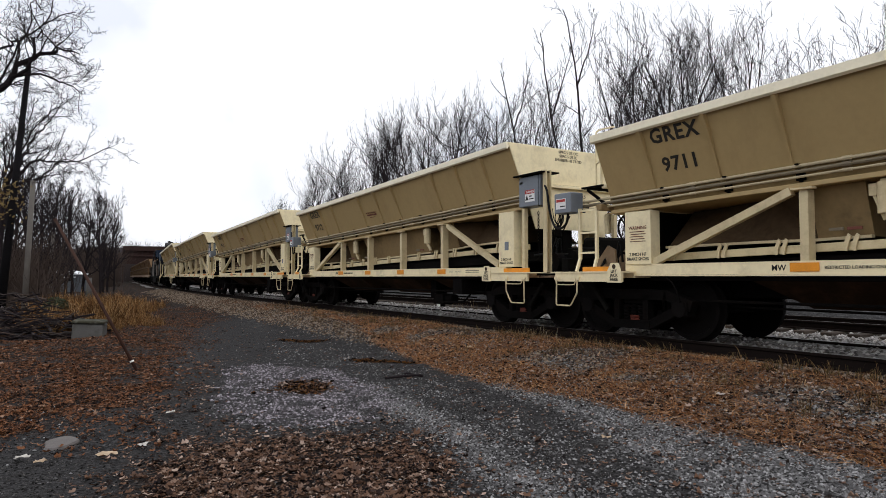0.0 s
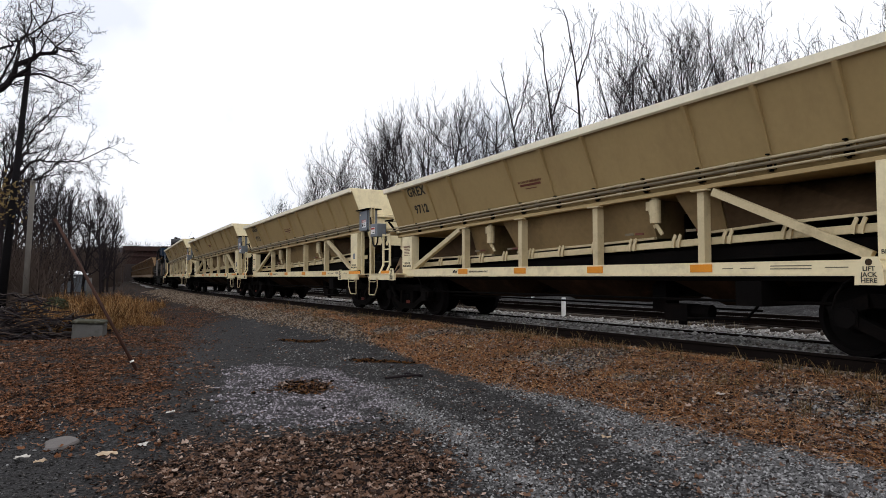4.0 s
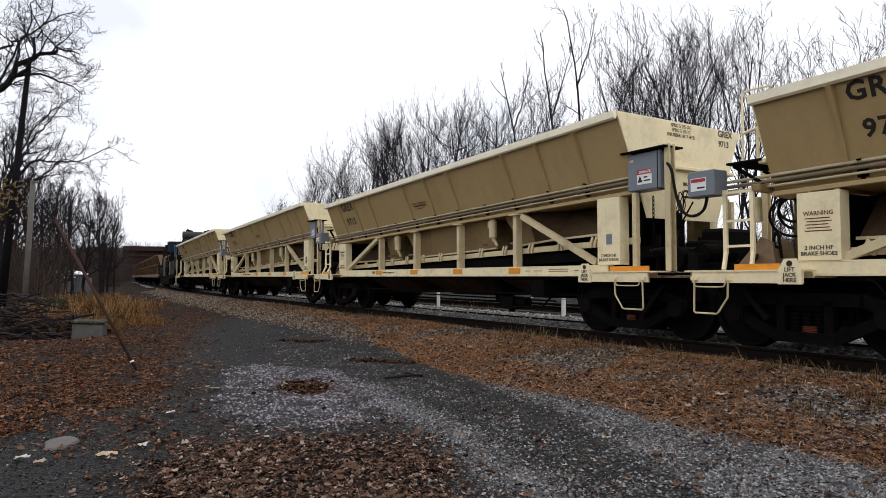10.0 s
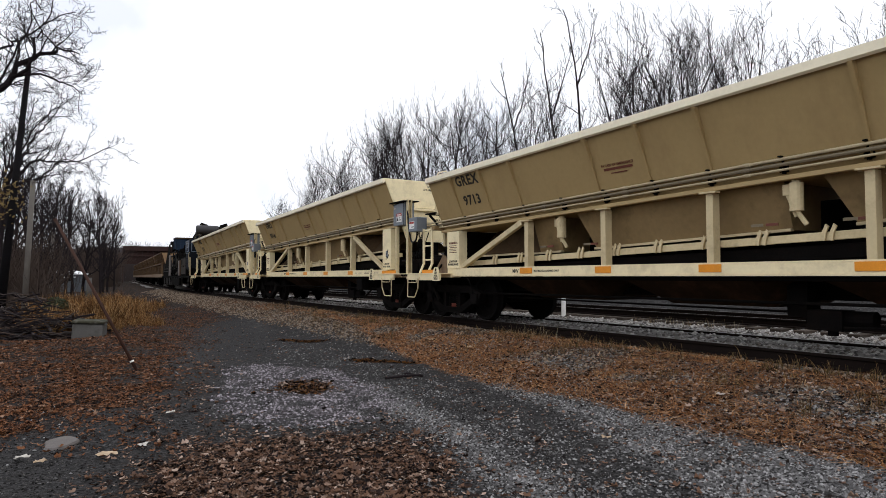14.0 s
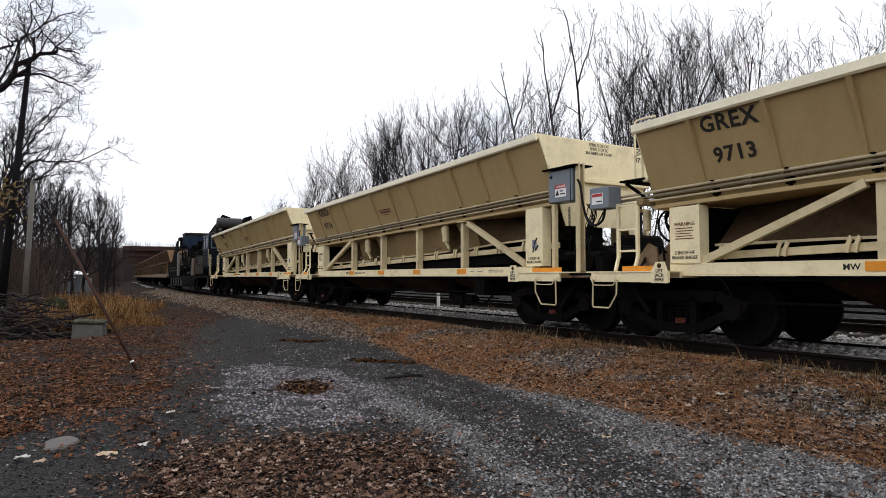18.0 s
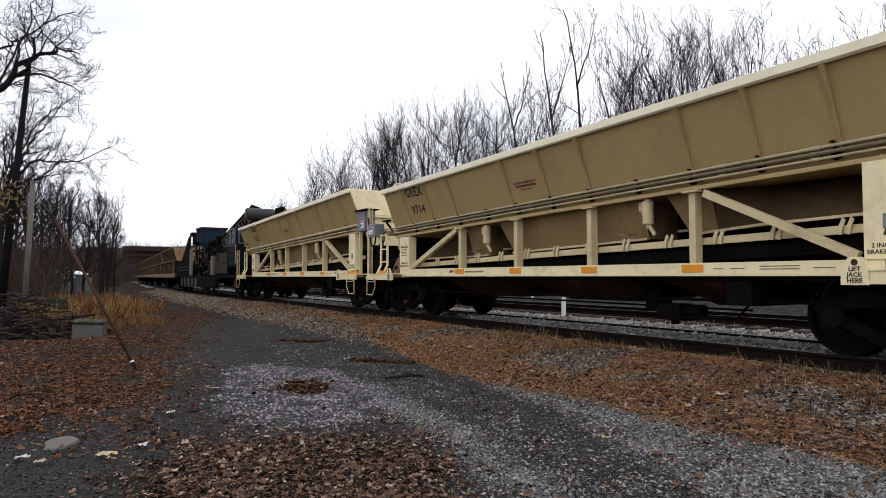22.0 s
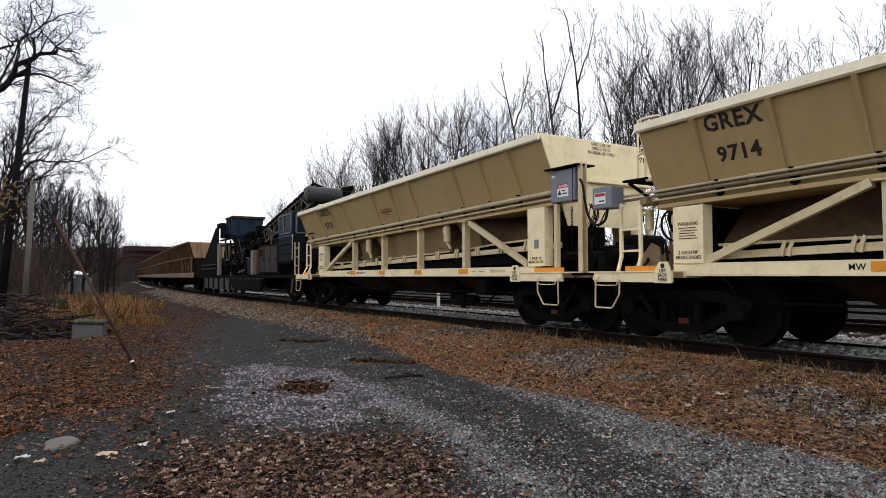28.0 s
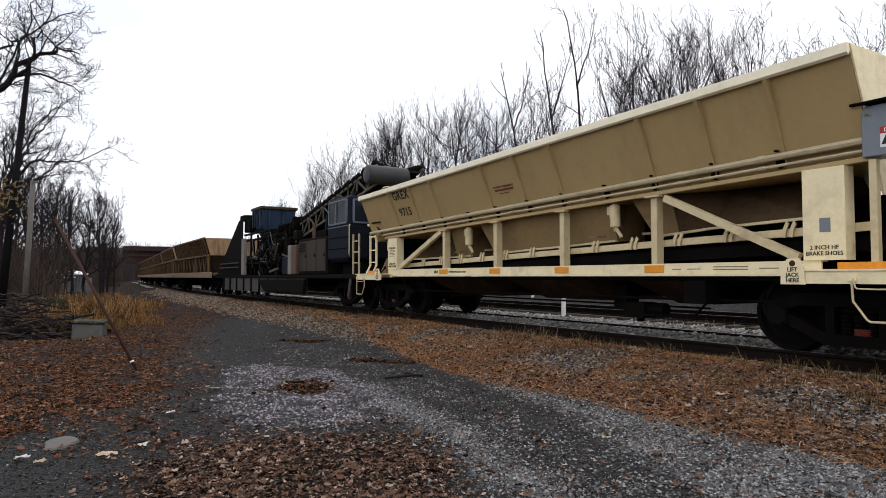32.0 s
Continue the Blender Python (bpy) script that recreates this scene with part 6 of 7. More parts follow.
lanky(0.196, 31, 301, [Vector(p) for p in ((0, 0, -0.1), (-0.2, 0, 4.5), (-0.75, 0, 8.5), (-1.35, 0, 12.6))], 0.095)
lanky(0.222, 31, 302, [Vector(p) for p in ((0, 0, -0.1), (-0.05, 0, 5.0), (-0.35, 0, 10.0), (-0.95, 0, 13.8))], 0.095)
lanky(0.125, 36, 303, [Vector(p) for p in ((0, 0, -0.1), (-0.1, 0, 5.0), (-0.5, 0, 9.0), (-1.3, 0, 12.3))], 0.10)
BIG = tree("big_bare_tree", "large dark leafless tree with spreading limbs", pose(-17.07, 22, 0), BARK, "trees by the yard", seed=5, height=15, sub=(6, 6, 5, 4), up=0.1, twig=0.0075, paths=(
              (0.26, 0.17, 0, ((0.00, 0, 0.05), (0.04, 0, 2.75), (0.19, 0, 5.25))),
              (0.15, 0.018, 14, ((0.19, 0, 5.25), (1.16, 0, 7.18), (1.74, 0.3, 8.18), (2.22, 0.5, 8.92), (2.80, 0.6, 9.30), (3.47, 0.6, 9.46), (4.05, 0.7, 9.38))),
              (0.065, 0.012, 14, ((1.74, 0.3, 8.18), (2.74, -0.2, 8.45), (3.14, -0.4, 8.92), (3.24, -0.5, 9.46), (3.63, -0.5, 9.98), (4.63, -0.6, 10.34))),
              (0.05, 0.012, 10, ((2.02, 0.2, 8.38), (2.99, 0.3, 8.47), (3.66, 0.5, 8.24), (4.24, 0.6, 7.91))),
              (0.065, 0.012, 10, ((0.19, 0, 5.25), (0.48, 1, 7.76), (1.25, 1.2, 9.01), (1.74, 1.5, 10.85), (1.93, 1.6, 12.00))),
              (0.055, 0.012, 10, ((0.48, 1, 7.76), (1.35, 0.5, 9.34), (2.31, 0.2, 9.65), (3.28, 0, 10.27), (3.66, 0, 11.42))),
              (0.05, 0.012, 12, ((0.19, 0, 5.25), (0.96, -0.6, 6.41), (1.74, -1, 6.76), (2.51, -1.2, 7.57), (3.66, -1.3, 7.66)))))
tree("bare_tree", "dark leafless tree with limbs fanning from a low fork", pose(-17.89, 26, 0), BARK, "trees by the yard", seed=6, height=10, sub=(6, 6, 5, 4), up=0.15, twig=0.0075, paths=(
              (0.17, 0.11, 4, ((-0.05, 0, 0.14), (0.00, 0, 2.76), (0.09, 0, 4.93))),
              (0.065, 0.012, 13, ((0.09, 0, 4.93), (0.52, 0.2, 6.07), (0.98, 0.5, 7.09), (1.44, 0.6, 7.89), (1.82, 0.7, 8.51))),
              (0.065, 0.012, 13, ((0.14, 0, 5.04), (0.68, -0.3, 5.95), (1.55, -0.6, 7.09), (2.69, -0.8, 8.12))),
              (0.065, 0.012, 14, ((0.09, 0, 4.70), (0.87, 0.4, 6.07), (1.66, 0.6, 6.20), (2.58, 0.8, 6.27), (3.83, 1.0, 6.91))),
              (0.055, 0.012, 14, ((0.09, 0, 4.59), (0.98, -0.4, 5.16), (2.01, -0.8, 5.27), (3.03, -1, 5.95), (4.10, -1.2, 5.73))),
              (0.05, 0.012, 12, ((0.09, 0, 4.93), (-0.05, 0.5, 6.41), (0.36, 0.8, 7.66), (0.68, 1, 8.92))),
              (0.055, 0.012, 10, ((0.09, 0, 4.70), (-0.62, 0.3, 5.73), (-1.30, 0.5, 7.09)))))
MID = tree("bare_tree", "dark leafless tree at the edge of the yard", pose(-20.6, 33, 0.1, 0, 0, 60), BARK, "trees by the yard",
           seed=9, height=5.6, lean=0.03, spread=0.75, trunk_r=0.13, limbs=15, first=0.15, sub=(7, 6, 4), up=0.3, twig=0.013)
for x, y, rz, wide, sc in ((-24.0, 40, 120, 0.85, 0.95), (-25.3, 44, 200, 0.85, 1.15), (-23.4, 42, 10, 0.8, 1.05), (-24.4, 46, 80, 0.75, 1.15), (-26.9, 51, 150, 0.8, 1.2),
                           (-30.6, 60, 250, 0.7, 1.1), (-24.2, 36, 20, 1.0, 1.2), (-21.6, 31, 310, 1.0, 1.3), (-27.5, 47, 260, 0.9, 1.25), (-22.6, 38, 70, 0.8, 1.0), (-28.6, 55, 330, 0.8, 1.25),
                           (-31, 48, 40, 1.2, 1.5), (-35, 55, 170, 1.3, 1.6), (-38, 62, 280, 1.4, 1.7), (-46, 60, 70, 1.6, 2.0)):
    copy_thing(MID, pose(x, y, 0.1, 0, 0, rz) @ Matrix.Diagonal((wide, wide, sc * 1.14, 1)))


def brush_patch(name, label, spots, height, mat, seed, per=9, radius=0.012):
    """Thickets of thin stems, too many to count."""
    rng = random.Random(seed)
    verts, faces = [], []
    for x, y in spots:
        z0 = ground_z(x, y)
        for _ in range(per):
            p = Vector((x + rng.gauss(0, 0.7), y + rng.gauss(0, 0.7), z0 - 0.05))
            d = Vector((rng.gauss(0, 0.25), rng.gauss(0, 0.25), 1))
            h = height * rng.uniform(0.45, 1.1)
            for sub in range(4):
                q = p if sub == 0 else p + d * h * rng.uniform(0.2, 0.7)
                e = d if sub == 0 else d + Vector((rng.gauss(0, 0.6), rng.gauss(0, 0.6), rng.gauss(0, 0.2)))
                ln = h if sub == 0 else h * rng.uniform(0.25, 0.5)
                mid = q + e * ln * 0.5 + Vector((rng.gauss(0, 0.06), rng.gauss(0, 0.06), 0)) * ln
                end = q + e * ln
                r = radius * (1 if sub == 0 else 0.6)
                b = len(verts)
                for c, rr in ((q, r), (mid, r * 0.7), (end, r * 0.25)):
                    for k in range(3):
                        verts.append((c.x + rr * math.cos(2.094 * k), c.y + rr * math.sin(2.094 * k), c.z))
                for i in range(2):
                    for k in range(3):
                        a, c = b + 3 * i + k, b + 3 * i + (k + 1) % 3
                        faces.append((a, c, c + 3, a + 3))
    ob = mesh_from(name, verts, faces, mat)
    return tagged(ob, label, "undergrowth", kind="stuff")


rng = random.Random(31)
brush_patch("undergrowth", "thicket of bare brown stems behind the tracks",
            [track(rng.uniform(-8, 130), 12.5 + abs(rng.gauss(0, 3.5)))[:2] for _ in range(750)], 3.2, BRUSH, 41)
spots = []
while len(spots) < 520:
    y = rng.uniform(26, 110)
    x = y * rng.uniform(-0.72, -0.545)
    if across(x, y)[1] < -4.5 and not (y < 64 and -0.625 < x / y < -0.545):
        spots.append((x, y))
brush_patch("undergrowth", "dense brown thicket under the yard's trees", spots, 3.5, BRUSH, 43, 12, 0.013)


brush_patch("undergrowth", "brown thicket along the railway", [(lambda y: (y * rng.uniform(-0.56, -0.517), y))(rng.uniform(85, 125)) for _ in range(200)], 6.0, BRUSH, 44, 14, 0.022)


def last_leaves():
    """A few yellow leaves that still hang on the big tree."""
    rng = random.Random(77)
    verts, faces = [], []
    for k in range(170):
        c = BIG.matrix_basis.inverted() @ Vector((-16.05 + rng.gauss(0, 0.22), 23.5 + rng.gauss(0, 0.5), 4.3 + rng.gauss(0, 0.42)))
        u = Vector((rng.gauss(0, 1), rng.gauss(0, 1), rng.gauss(0, 1))).normalized() * 0.07
        v = u.orthogonal().normalized() * 0.04
        b = len(verts)
        verts += [tuple(c - u), tuple(c + v), tuple(c + u), tuple(c - v)]
        faces.append((b, b + 1, b + 2, b + 3))
    tagged(mesh_from("foliage", verts, faces, YELLOW_LEAF, BIG), "few yellow leaves")


last_leaves()
# ---- things about the yard ----
def scatter(name, label, category, mat, n, seed, area, keep, shape, kind="stuff", size=None):
    """Many small pieces in one mesh; area gives a point of the plan, keep its chance, shape the piece."""
    rng = random.Random(seed)
    verts, faces = [], []
    tries = 0
    done = 0
    while done < n and tries < n * 12:
        tries += 1
        x, y = area(rng)
        if rng.random() > keep(x, y):
            continue
        done += 1
        vs, fs = shape(rng)
        b = len(verts)
        z = bed_z(x, y)
        k = size(x, y) if size else 1.0
        verts += [(x + v[0] * k, y + v[1] * k, z + v[2] * k) for v in vs]
        faces += [tuple(b + i for i in f) for f in fs]
    ob = mesh_from(name, verts, faces, mat)
    return tagged(ob, label, category, kind=kind)


def bed_z(x, y):
    """Ground or ballast, whichever lies higher."""
    z = ground_z(x, y)
    s, off = across(x, y)
    for c, bed in ((TRACK_OFF, BED_NEAR), (TRACK_OFF + 5.6, BED_FAR)):
        z = max(z, RAIL_Z - 0.172 + bed_top(off - c, bed))
    return z


def stone(lo, hi, flat=0.7):
    def make(rng):
        r = lo + (hi - lo) * rng.random() ** 2
        a = rng.uniform(0, 6.28)
        vs = []
        for dx, dy, dz in ((1, 0, 0), (0, 1, 0), (-1, 0, 0), (0, -1, 0), (0, 0, 1), (0, 0, -0.6)):
            k = r * rng.uniform(0.65, 1.25)
            x, y = dx * math.cos(a) - dy * math.sin(a), dx * math.sin(a) + dy * math.cos(a)
            vs.append((x * k + rng.gauss(0, 0.15) * r * abs(dz), y * k + rng.gauss(0, 0.15) * r * abs(dz), dz * k * flat + r * 0.25))
        return vs, ((0, 1, 4), (1, 2, 4), (2, 3, 4), (3, 0, 4), (1, 0, 5), (2, 1, 5), (3, 2, 5), (0, 3, 5))
    return make


def leaf_shape(rng):
    """A curled leaf: two halves folded along the rib, with ragged edges."""
    r = 0.010 + 0.024 * rng.random() ** 1.8
    a = rng.uniform(0, 6.28)
    w = r * rng.uniform(0.28, 0.68)
    c, s = math.cos(a), math.sin(a)
    fold, curl = rng.uniform(-0.6, 1.3) * w, rng.uniform(-0.2, 0.9) * r
    tip, tail = rng.uniform(0, 0.8) * r, rng.uniform(0, 0.5) * r
    base = 0.004 + 0.022 * rng.random() ** 2
    roll = rng.gauss(0, 0.45)
    j = [rng.uniform(0.7, 1.25) for _ in range(4)]
    pts = ((-r, 0, tail), (-0.35 * r * j[0], -w * j[1], fold + curl * 0.3), (0.1 * r, -w * 0.55, fold * 0.5), (0.6 * r * j[2], -w * 0.8 * j[3], fold), (r, 0, tip),
           (0.45 * r * j[1], w * j[0], fold), (0.05 * r, w * 0.6, fold * 0.5), (-0.5 * r * j[3], w * 0.75 * j[2], fold + curl * 0.4), (0, 0, 0))
    vs = [(x * c - y * s, x * s + y * c, max(z + roll * y, 0) + base) for x, y, z in pts]
    return vs, tuple((i, (i + 1) % 8, 8) for i in range(8))


def blade(lo, hi, width, lay, top=1.8):
    def make(rng):
        """A thin blade that rises, bends over and droops."""
        h = lo + (hi - lo) * rng.random() ** 1.6
        a = rng.uniform(0, 6.28)
        l = h * min(abs(rng.gauss(0, lay)) + 0.3 * lay, top)
        c, s = math.cos(a), math.sin(a)
        w = width * rng.uniform(0.5, 1.3)
        k = 1 / math.sqrt(1 + (l / h) ** 2)
        vs = []
        for f, z, q in ((0.0, -0.01, 0.8), (0.25, 0.5 * h * k, 1.0), (0.6, 0.88 * h * k, 0.7), (1.0, h * k * rng.uniform(0.75, 1.0), 0.12)):
            vs += [(c * l * f - s * w * q, s * l * f + c * w * q, z), (c * l * f + s * w * q, s * l * f - c * w * q, z)]
        return vs, ((0, 1, 3, 2), (2, 3, 5, 4), (4, 5, 7, 6))
    return make


def tuft(lo, hi, width, blades):
    def make(rng):
        """A tussock of thin blades that fan out and droop."""
        vs, fs = [], []
        size = lo + (hi - lo) * rng.random() ** 1.5
        sway = (rng.gauss(0, 0.25), rng.gauss(0, 0.25))
        for _ in range(blades):
            h = size * rng.uniform(0.4, 1.15)
            lean = abs(rng.gauss(0.25, 0.35))
            a = rng.uniform(0, 6.28)
            dx, dy = math.cos(a) * lean + sway[0], math.sin(a) * lean + sway[1]
            x0, y0 = rng.gauss(0, 0.06), rng.gauss(0, 0.06)
            t = rng.uniform(0, 3.14)
            wx, wy = width * math.cos(t) * rng.uniform(0.5, 1.3), width * math.sin(t)
            b = len(vs)
            for f, z, q in ((0.0, -0.01, 0.8), (0.2, 0.45, 1.0), (0.55, 0.82, 0.8), (1.0, rng.uniform(0.75, 1.05), 0.2)):
                vs += [(x0 + dx * h * f - wx * q, y0 + dy * h * f - wy * q, z * h), (x0 + dx * h * f + wx * q, y0 + dy * h * f + wy * q, z * h)]
            fs += [(b, b + 1, b + 3, b + 2), (b + 2, b + 3, b + 5, b + 4), (b + 4, b + 5, b + 7, b + 6)]
        return vs, fs
    return make


def wedge(near, far, spread=0.72):
    """A random point in the view, denser near the camera."""
    def make(rng):
        y = near * (far / near) ** (rng.random() ** 0.9)
        return y * rng.uniform(-spread, spread), y
    return make


def band(s0, s1, o0, o1, power=1.6):
    def make(rng):
        s = s0 + (s1 - s0) * rng.random() ** power
        return track(s, rng.uniform(o0, o1))[:2]
    return make


def clump(x, y):
    """Leaves lie in drifts with bare ground between."""
    return 0.22 + 0.78 * smooth(-0.25, 0.22, rough(x, y, 2.6, 41) + 0.7 * rough(x, y, 6.5, 43))


def litter(x, y):
    if across(x, y)[1] > -0.2:
        return 0.0
    leaf, grass, wet, rut = zones(x, y)
    return max(leaf ** 1.2 * clump(x, y), 0.04 * clump(x, y), 0.25 * grass, 0.3 * smooth(-2.0, -1.0, across(x, y)[1])) * (1 - 0.8 * wet)


def pebbly(x, y):
    if across(x, y)[1] > -0.4:
        return 0.0
    leaf, grass, wet, rut = zones(x, y)
    road = smooth(-1.7, -0.2, x + 0.45 * (y - 6.5))
    return (0.004 + 0.05 * road + 0.95 * (1 - rut) ** 1.6) * (0.4 + 0.6 * smooth(-0.3, 0.2, rough(x, y, 1.5, 9))) * (1 - 0.75 * leaf) * (1 - 0.6 * grass) * (1 - 0.93 * wet) * (1 - 0.9 * smooth(-1.3, -2.2, x + 0.2 * (y - 5)))


def red_part(x, y):
    """Share of the left drift, whose leaves are redder."""
    return smooth(-2.2, -3.2, x + 0.28 * (y - 6.3))


scatter("leaf_litter", "red-brown fallen leaves drifted beside the yard road", "leaves", RED_LEAVES, 46000, 51, wedge(5.0, 30), lambda x, y: litter(x, y) * red_part(x, y), leaf_shape)
scatter("leaf_litter", "dull beige and dark fallen leaves scattered over the road", "leaves", LEAVES, 40000, 62, wedge(3.6, 34), lambda x, y: litter(x, y) * (1 - red_part(x, y)), leaf_shape)
scatter("road_gravel", "small grey stones on the yard road", "gravel", PEBBLES, 52000, 52, wedge(3.6, 17), pebbly, stone(0.005, 0.018, 0.75))
# added stones that imitate sky reflections over the wet patch
scatter("crushed_stone", "pale lilac stones standing for sky glints on the wet road", "gravel", LILAC, 15000, 63, lambda r: (r.uniform(-4.2, -0.2), r.uniform(5.6, 11.2)),
        lambda x, y: zones(x, y)[2] * (0.12 + 0.88 * smooth(-0.2, 0.2, rough(x, y, 2.6, 71) + 0.8 * rough(x, y, 9.0, 73))), stone(0.006, 0.022, 0.7))
scatter("road_grit", "fine dark grit ground into the wheel tracks", "gravel", GRIT, 30000, 59, wedge(3.6, 20), lambda x, y: 0.9 - 0.7 * zones(x, y)[0] if across(x, y)[1] < -1.6 else 0.0, stone(0.004, 0.011))
scatter("track_ballast", "grey crushed stone beside and between the rails", "ballast", SHOULDER, 30000, 53, band(-3, 60, -2.3, 0.3, 1.5),
        lambda x, y: (1 - 0.92 * zones(x, y)[1]) * smooth(-2.2, -1.5, across(x, y)[1]) if across(x, y)[1] < 0.3 else 0.0, stone(0.014, 0.036), size=lambda x, y: 1 + 0.02 * max(y - 8, 0))
scatter("track_ballast", "pale crushed stone between the two tracks", "ballast", BALLAST, 34000, 54, band(-3, 48, 0.6, 7.5, 1.4),
        lambda x, y: 0.0 if abs(across(x, y)[1] - TRACK_OFF - 0.755) < 0.07 else 1.0, stone(0.02, 0.045))
scatter("verge_grass", "short dead brown grass on the track verge", "grass", TURF, 66000, 55, band(-3, 20, -2.7, 0.15, 1.5),
        lambda x, y: zones(x, y)[1] * (0.35 + 0.65 * smooth(-0.2, 0.2, rough(x, y, 2.1, 17))), blade(0.02, 0.10, 0.0028, 3.0, 4.0))
scatter("verge_tufts", "ragged brown and olive grass tufts along the rail", "grass", TUFT, 520, 64, band(-3, 24, -1.6, 0.05, 1.4),
        lambda x, y: smooth(-0.05, 0.3, rough(x, y, 1.6, 19) + 0.4 * smooth(-0.9, -0.2, across(x, y)[1])), tuft(0.05, 0.2, 0.003, 14))
scatter("verge_leaves", "dark red-brown dead leaves matted in the verge", "leaves", VERGE_LEAF, 6000, 65, band(-3, 22, -2.75, -0.2, 1.5),
        lambda x, y: zones(x, y)[1] * (0.12 + 0.88 * smooth(-0.9, -2.1, across(x, y)[1] + 0.5 * rough(x, y, 1.1, 33))), leaf_shape)
def meadow(x, y):
    return smooth(1.25, 0.35, abs((x / y + 0.545) / 0.105) + 0.9 * rough(x, y, 0.6, 37)) * smooth(-2.0, -3.2, across(x, y)[1])


scatter("tall_grass", "tall dry orange grass behind the concrete block", "grass", STRAW, 3600, 56,
        lambda r: (lambda y: (y * r.uniform(-0.66, -0.43), y))(17.2 + 17 * r.random() ** 1.4),
        lambda x, y: smooth(0.0, 0.5, meadow(x, y)) * (0.15 + 0.85 * smooth(-0.2, 0.25, rough(x, y, 1.3, 23))),
        tuft(0.22, 0.72, 0.005, 12), size=lambda x, y: (0.3 + 0.75 * meadow(x, y)) * (0.85 + 0.7 * rough(x, y, 1.0, 61)))
scatter("verge_weeds", "thin pale weeds beside the rail", "grass", WEEDS, 90, 57,
        lambda r: track(8.7 + r.gauss(0, 0.35), -0.25 + r.gauss(0, 0.12))[:2], lambda x, y: 1.0, blade(0.08, 0.34, 0.0022, 0.6))
scatter("verge_weeds", "thin dry weeds between the tracks", "grass", WEEDS, 900, 58,
        band(0, 22, 3.0, 4.6), lambda x, y: smooth(0.1, 0.35, rough(x, y, 0.5, 29)), blade(0.1, 0.4, 0.003, 0.6))
SODDEN = ((-0.85, 10.65, 0.42, 0.12), (-1.3, 10.8, 0.2, 0.15), (-2.9, 14.0, 0.42, 0.2), (-1.78, 8.25, 0.34, 0.5), (-1.65, 8.0, 0.25, 0.3), (-3.4, 14.3, 0.2, 0.15))
scatter("sodden_leaves", "dark sodden leaves in the potholes", "leaves", SODDEN_LEAF, 3600, 60,
        lambda r: (lambda q: (q[0] + q[2] * r.gauss(0, 0.5), q[1] + q[3] * r.gauss(0, 0.5)))(r.choice(SODDEN)), lambda x, y: 1.0, leaf_shape)


def leaning_rod():
    t = thing("leaning_pole", "rusty iron pole leaning over the leaf litter", "pole")
    a, b = Vector((-4.58, 9.77, -0.06)), Vector((-5.91, 9.8, 2.27))
    part("shaft", rod(bmesh.new(), a, b, 0.024, 0.021, n=12), RUST, t, smooth=True)
    part("collar", rod(bmesh.new(), b - (b - a) * 0.012, b + (b - a) * 0.004, 0.029, n=12), RUST, t)
    part("foot_tag", rod(bmesh.new(), a + (b - a) * 0.075, a + (b - a) * 0.085, 0.031, n=10), POST_WHITE, t, "small white tag")


leaning_rod()


def concrete_block():
    t = thing("concrete_block", "weathered concrete block with a chipped top slab", "concrete block", m=pose(-8.86, 16.2, ground_z(-8.86, 16.2), 0, 3, 22))
    bm = bbox(-0.33, 0.35, -0.45, 0.45, -0.08, 0.40, 0.03)
    for v in bm.verts:
        v.co += Vector((rough(v.co.x, v.co.z, 3, 1), rough(v.co.y, v.co.x, 3, 2), rough(v.co.y, v.co.z, 3, 3))) * 0.03
    part("base", bm, CONCRETE, t)
    bm = bbox(-0.37, 0.38, -0.5, 0.48, 0.405, 0.47, 0.02)
    for v in bm.verts:
        v.co += Vector((rough(v.co.x, v.co.z, 3, 5), rough(v.co.y, v.co.x, 3, 6), 0.6 * rough(v.co.y, v.co.x, 2, 7))) * 0.04
    part("top_slab", bm, MOSSY, t)


concrete_block()


def brush_pile():
    rng = random.Random(61)
    t = thing("brush_pile", "heap of cut grey-brown branches", "brush pile", m=pose(-10.9, 16.6, ground_z(-10.9, 16.6)))
    for k in range(340):
        x, y = rng.gauss(0, 1.15), rng.gauss(0, 0.75)
        z = max(0.08, 1.25 * math.exp(-(x * x / 2.6 + y * y / 1.2)) * rng.random() + 0.06)
        a = rng.uniform(0, math.pi)
        ln = rng.uniform(0.5, 1.5)
        tilt = rng.gauss(0, 0.16)
        d = Vector((math.cos(a), math.sin(a), tilt))
        p = Vector((x, y, z)) - d * ln / 2
        pts = [p + d * ln * i / 4 + Vector((rng.gauss(0, 0.03), rng.gauss(0, 0.03), rng.gauss(0, 0.025))) for i in range(5)]
        r = rng.uniform(0.010, 0.036)
        bm = bmesh.new()
        for i in range(4):
            rod(bm, pts[i], pts[i + 1], r * (1 - 0.18 * i), r * (1 - 0.18 * (i + 1)), n=5)
        part("branch", bm, rng.choice((BARK_GREY, BARK, BARK, BRUSH, BARK)), t)


brush_pile()


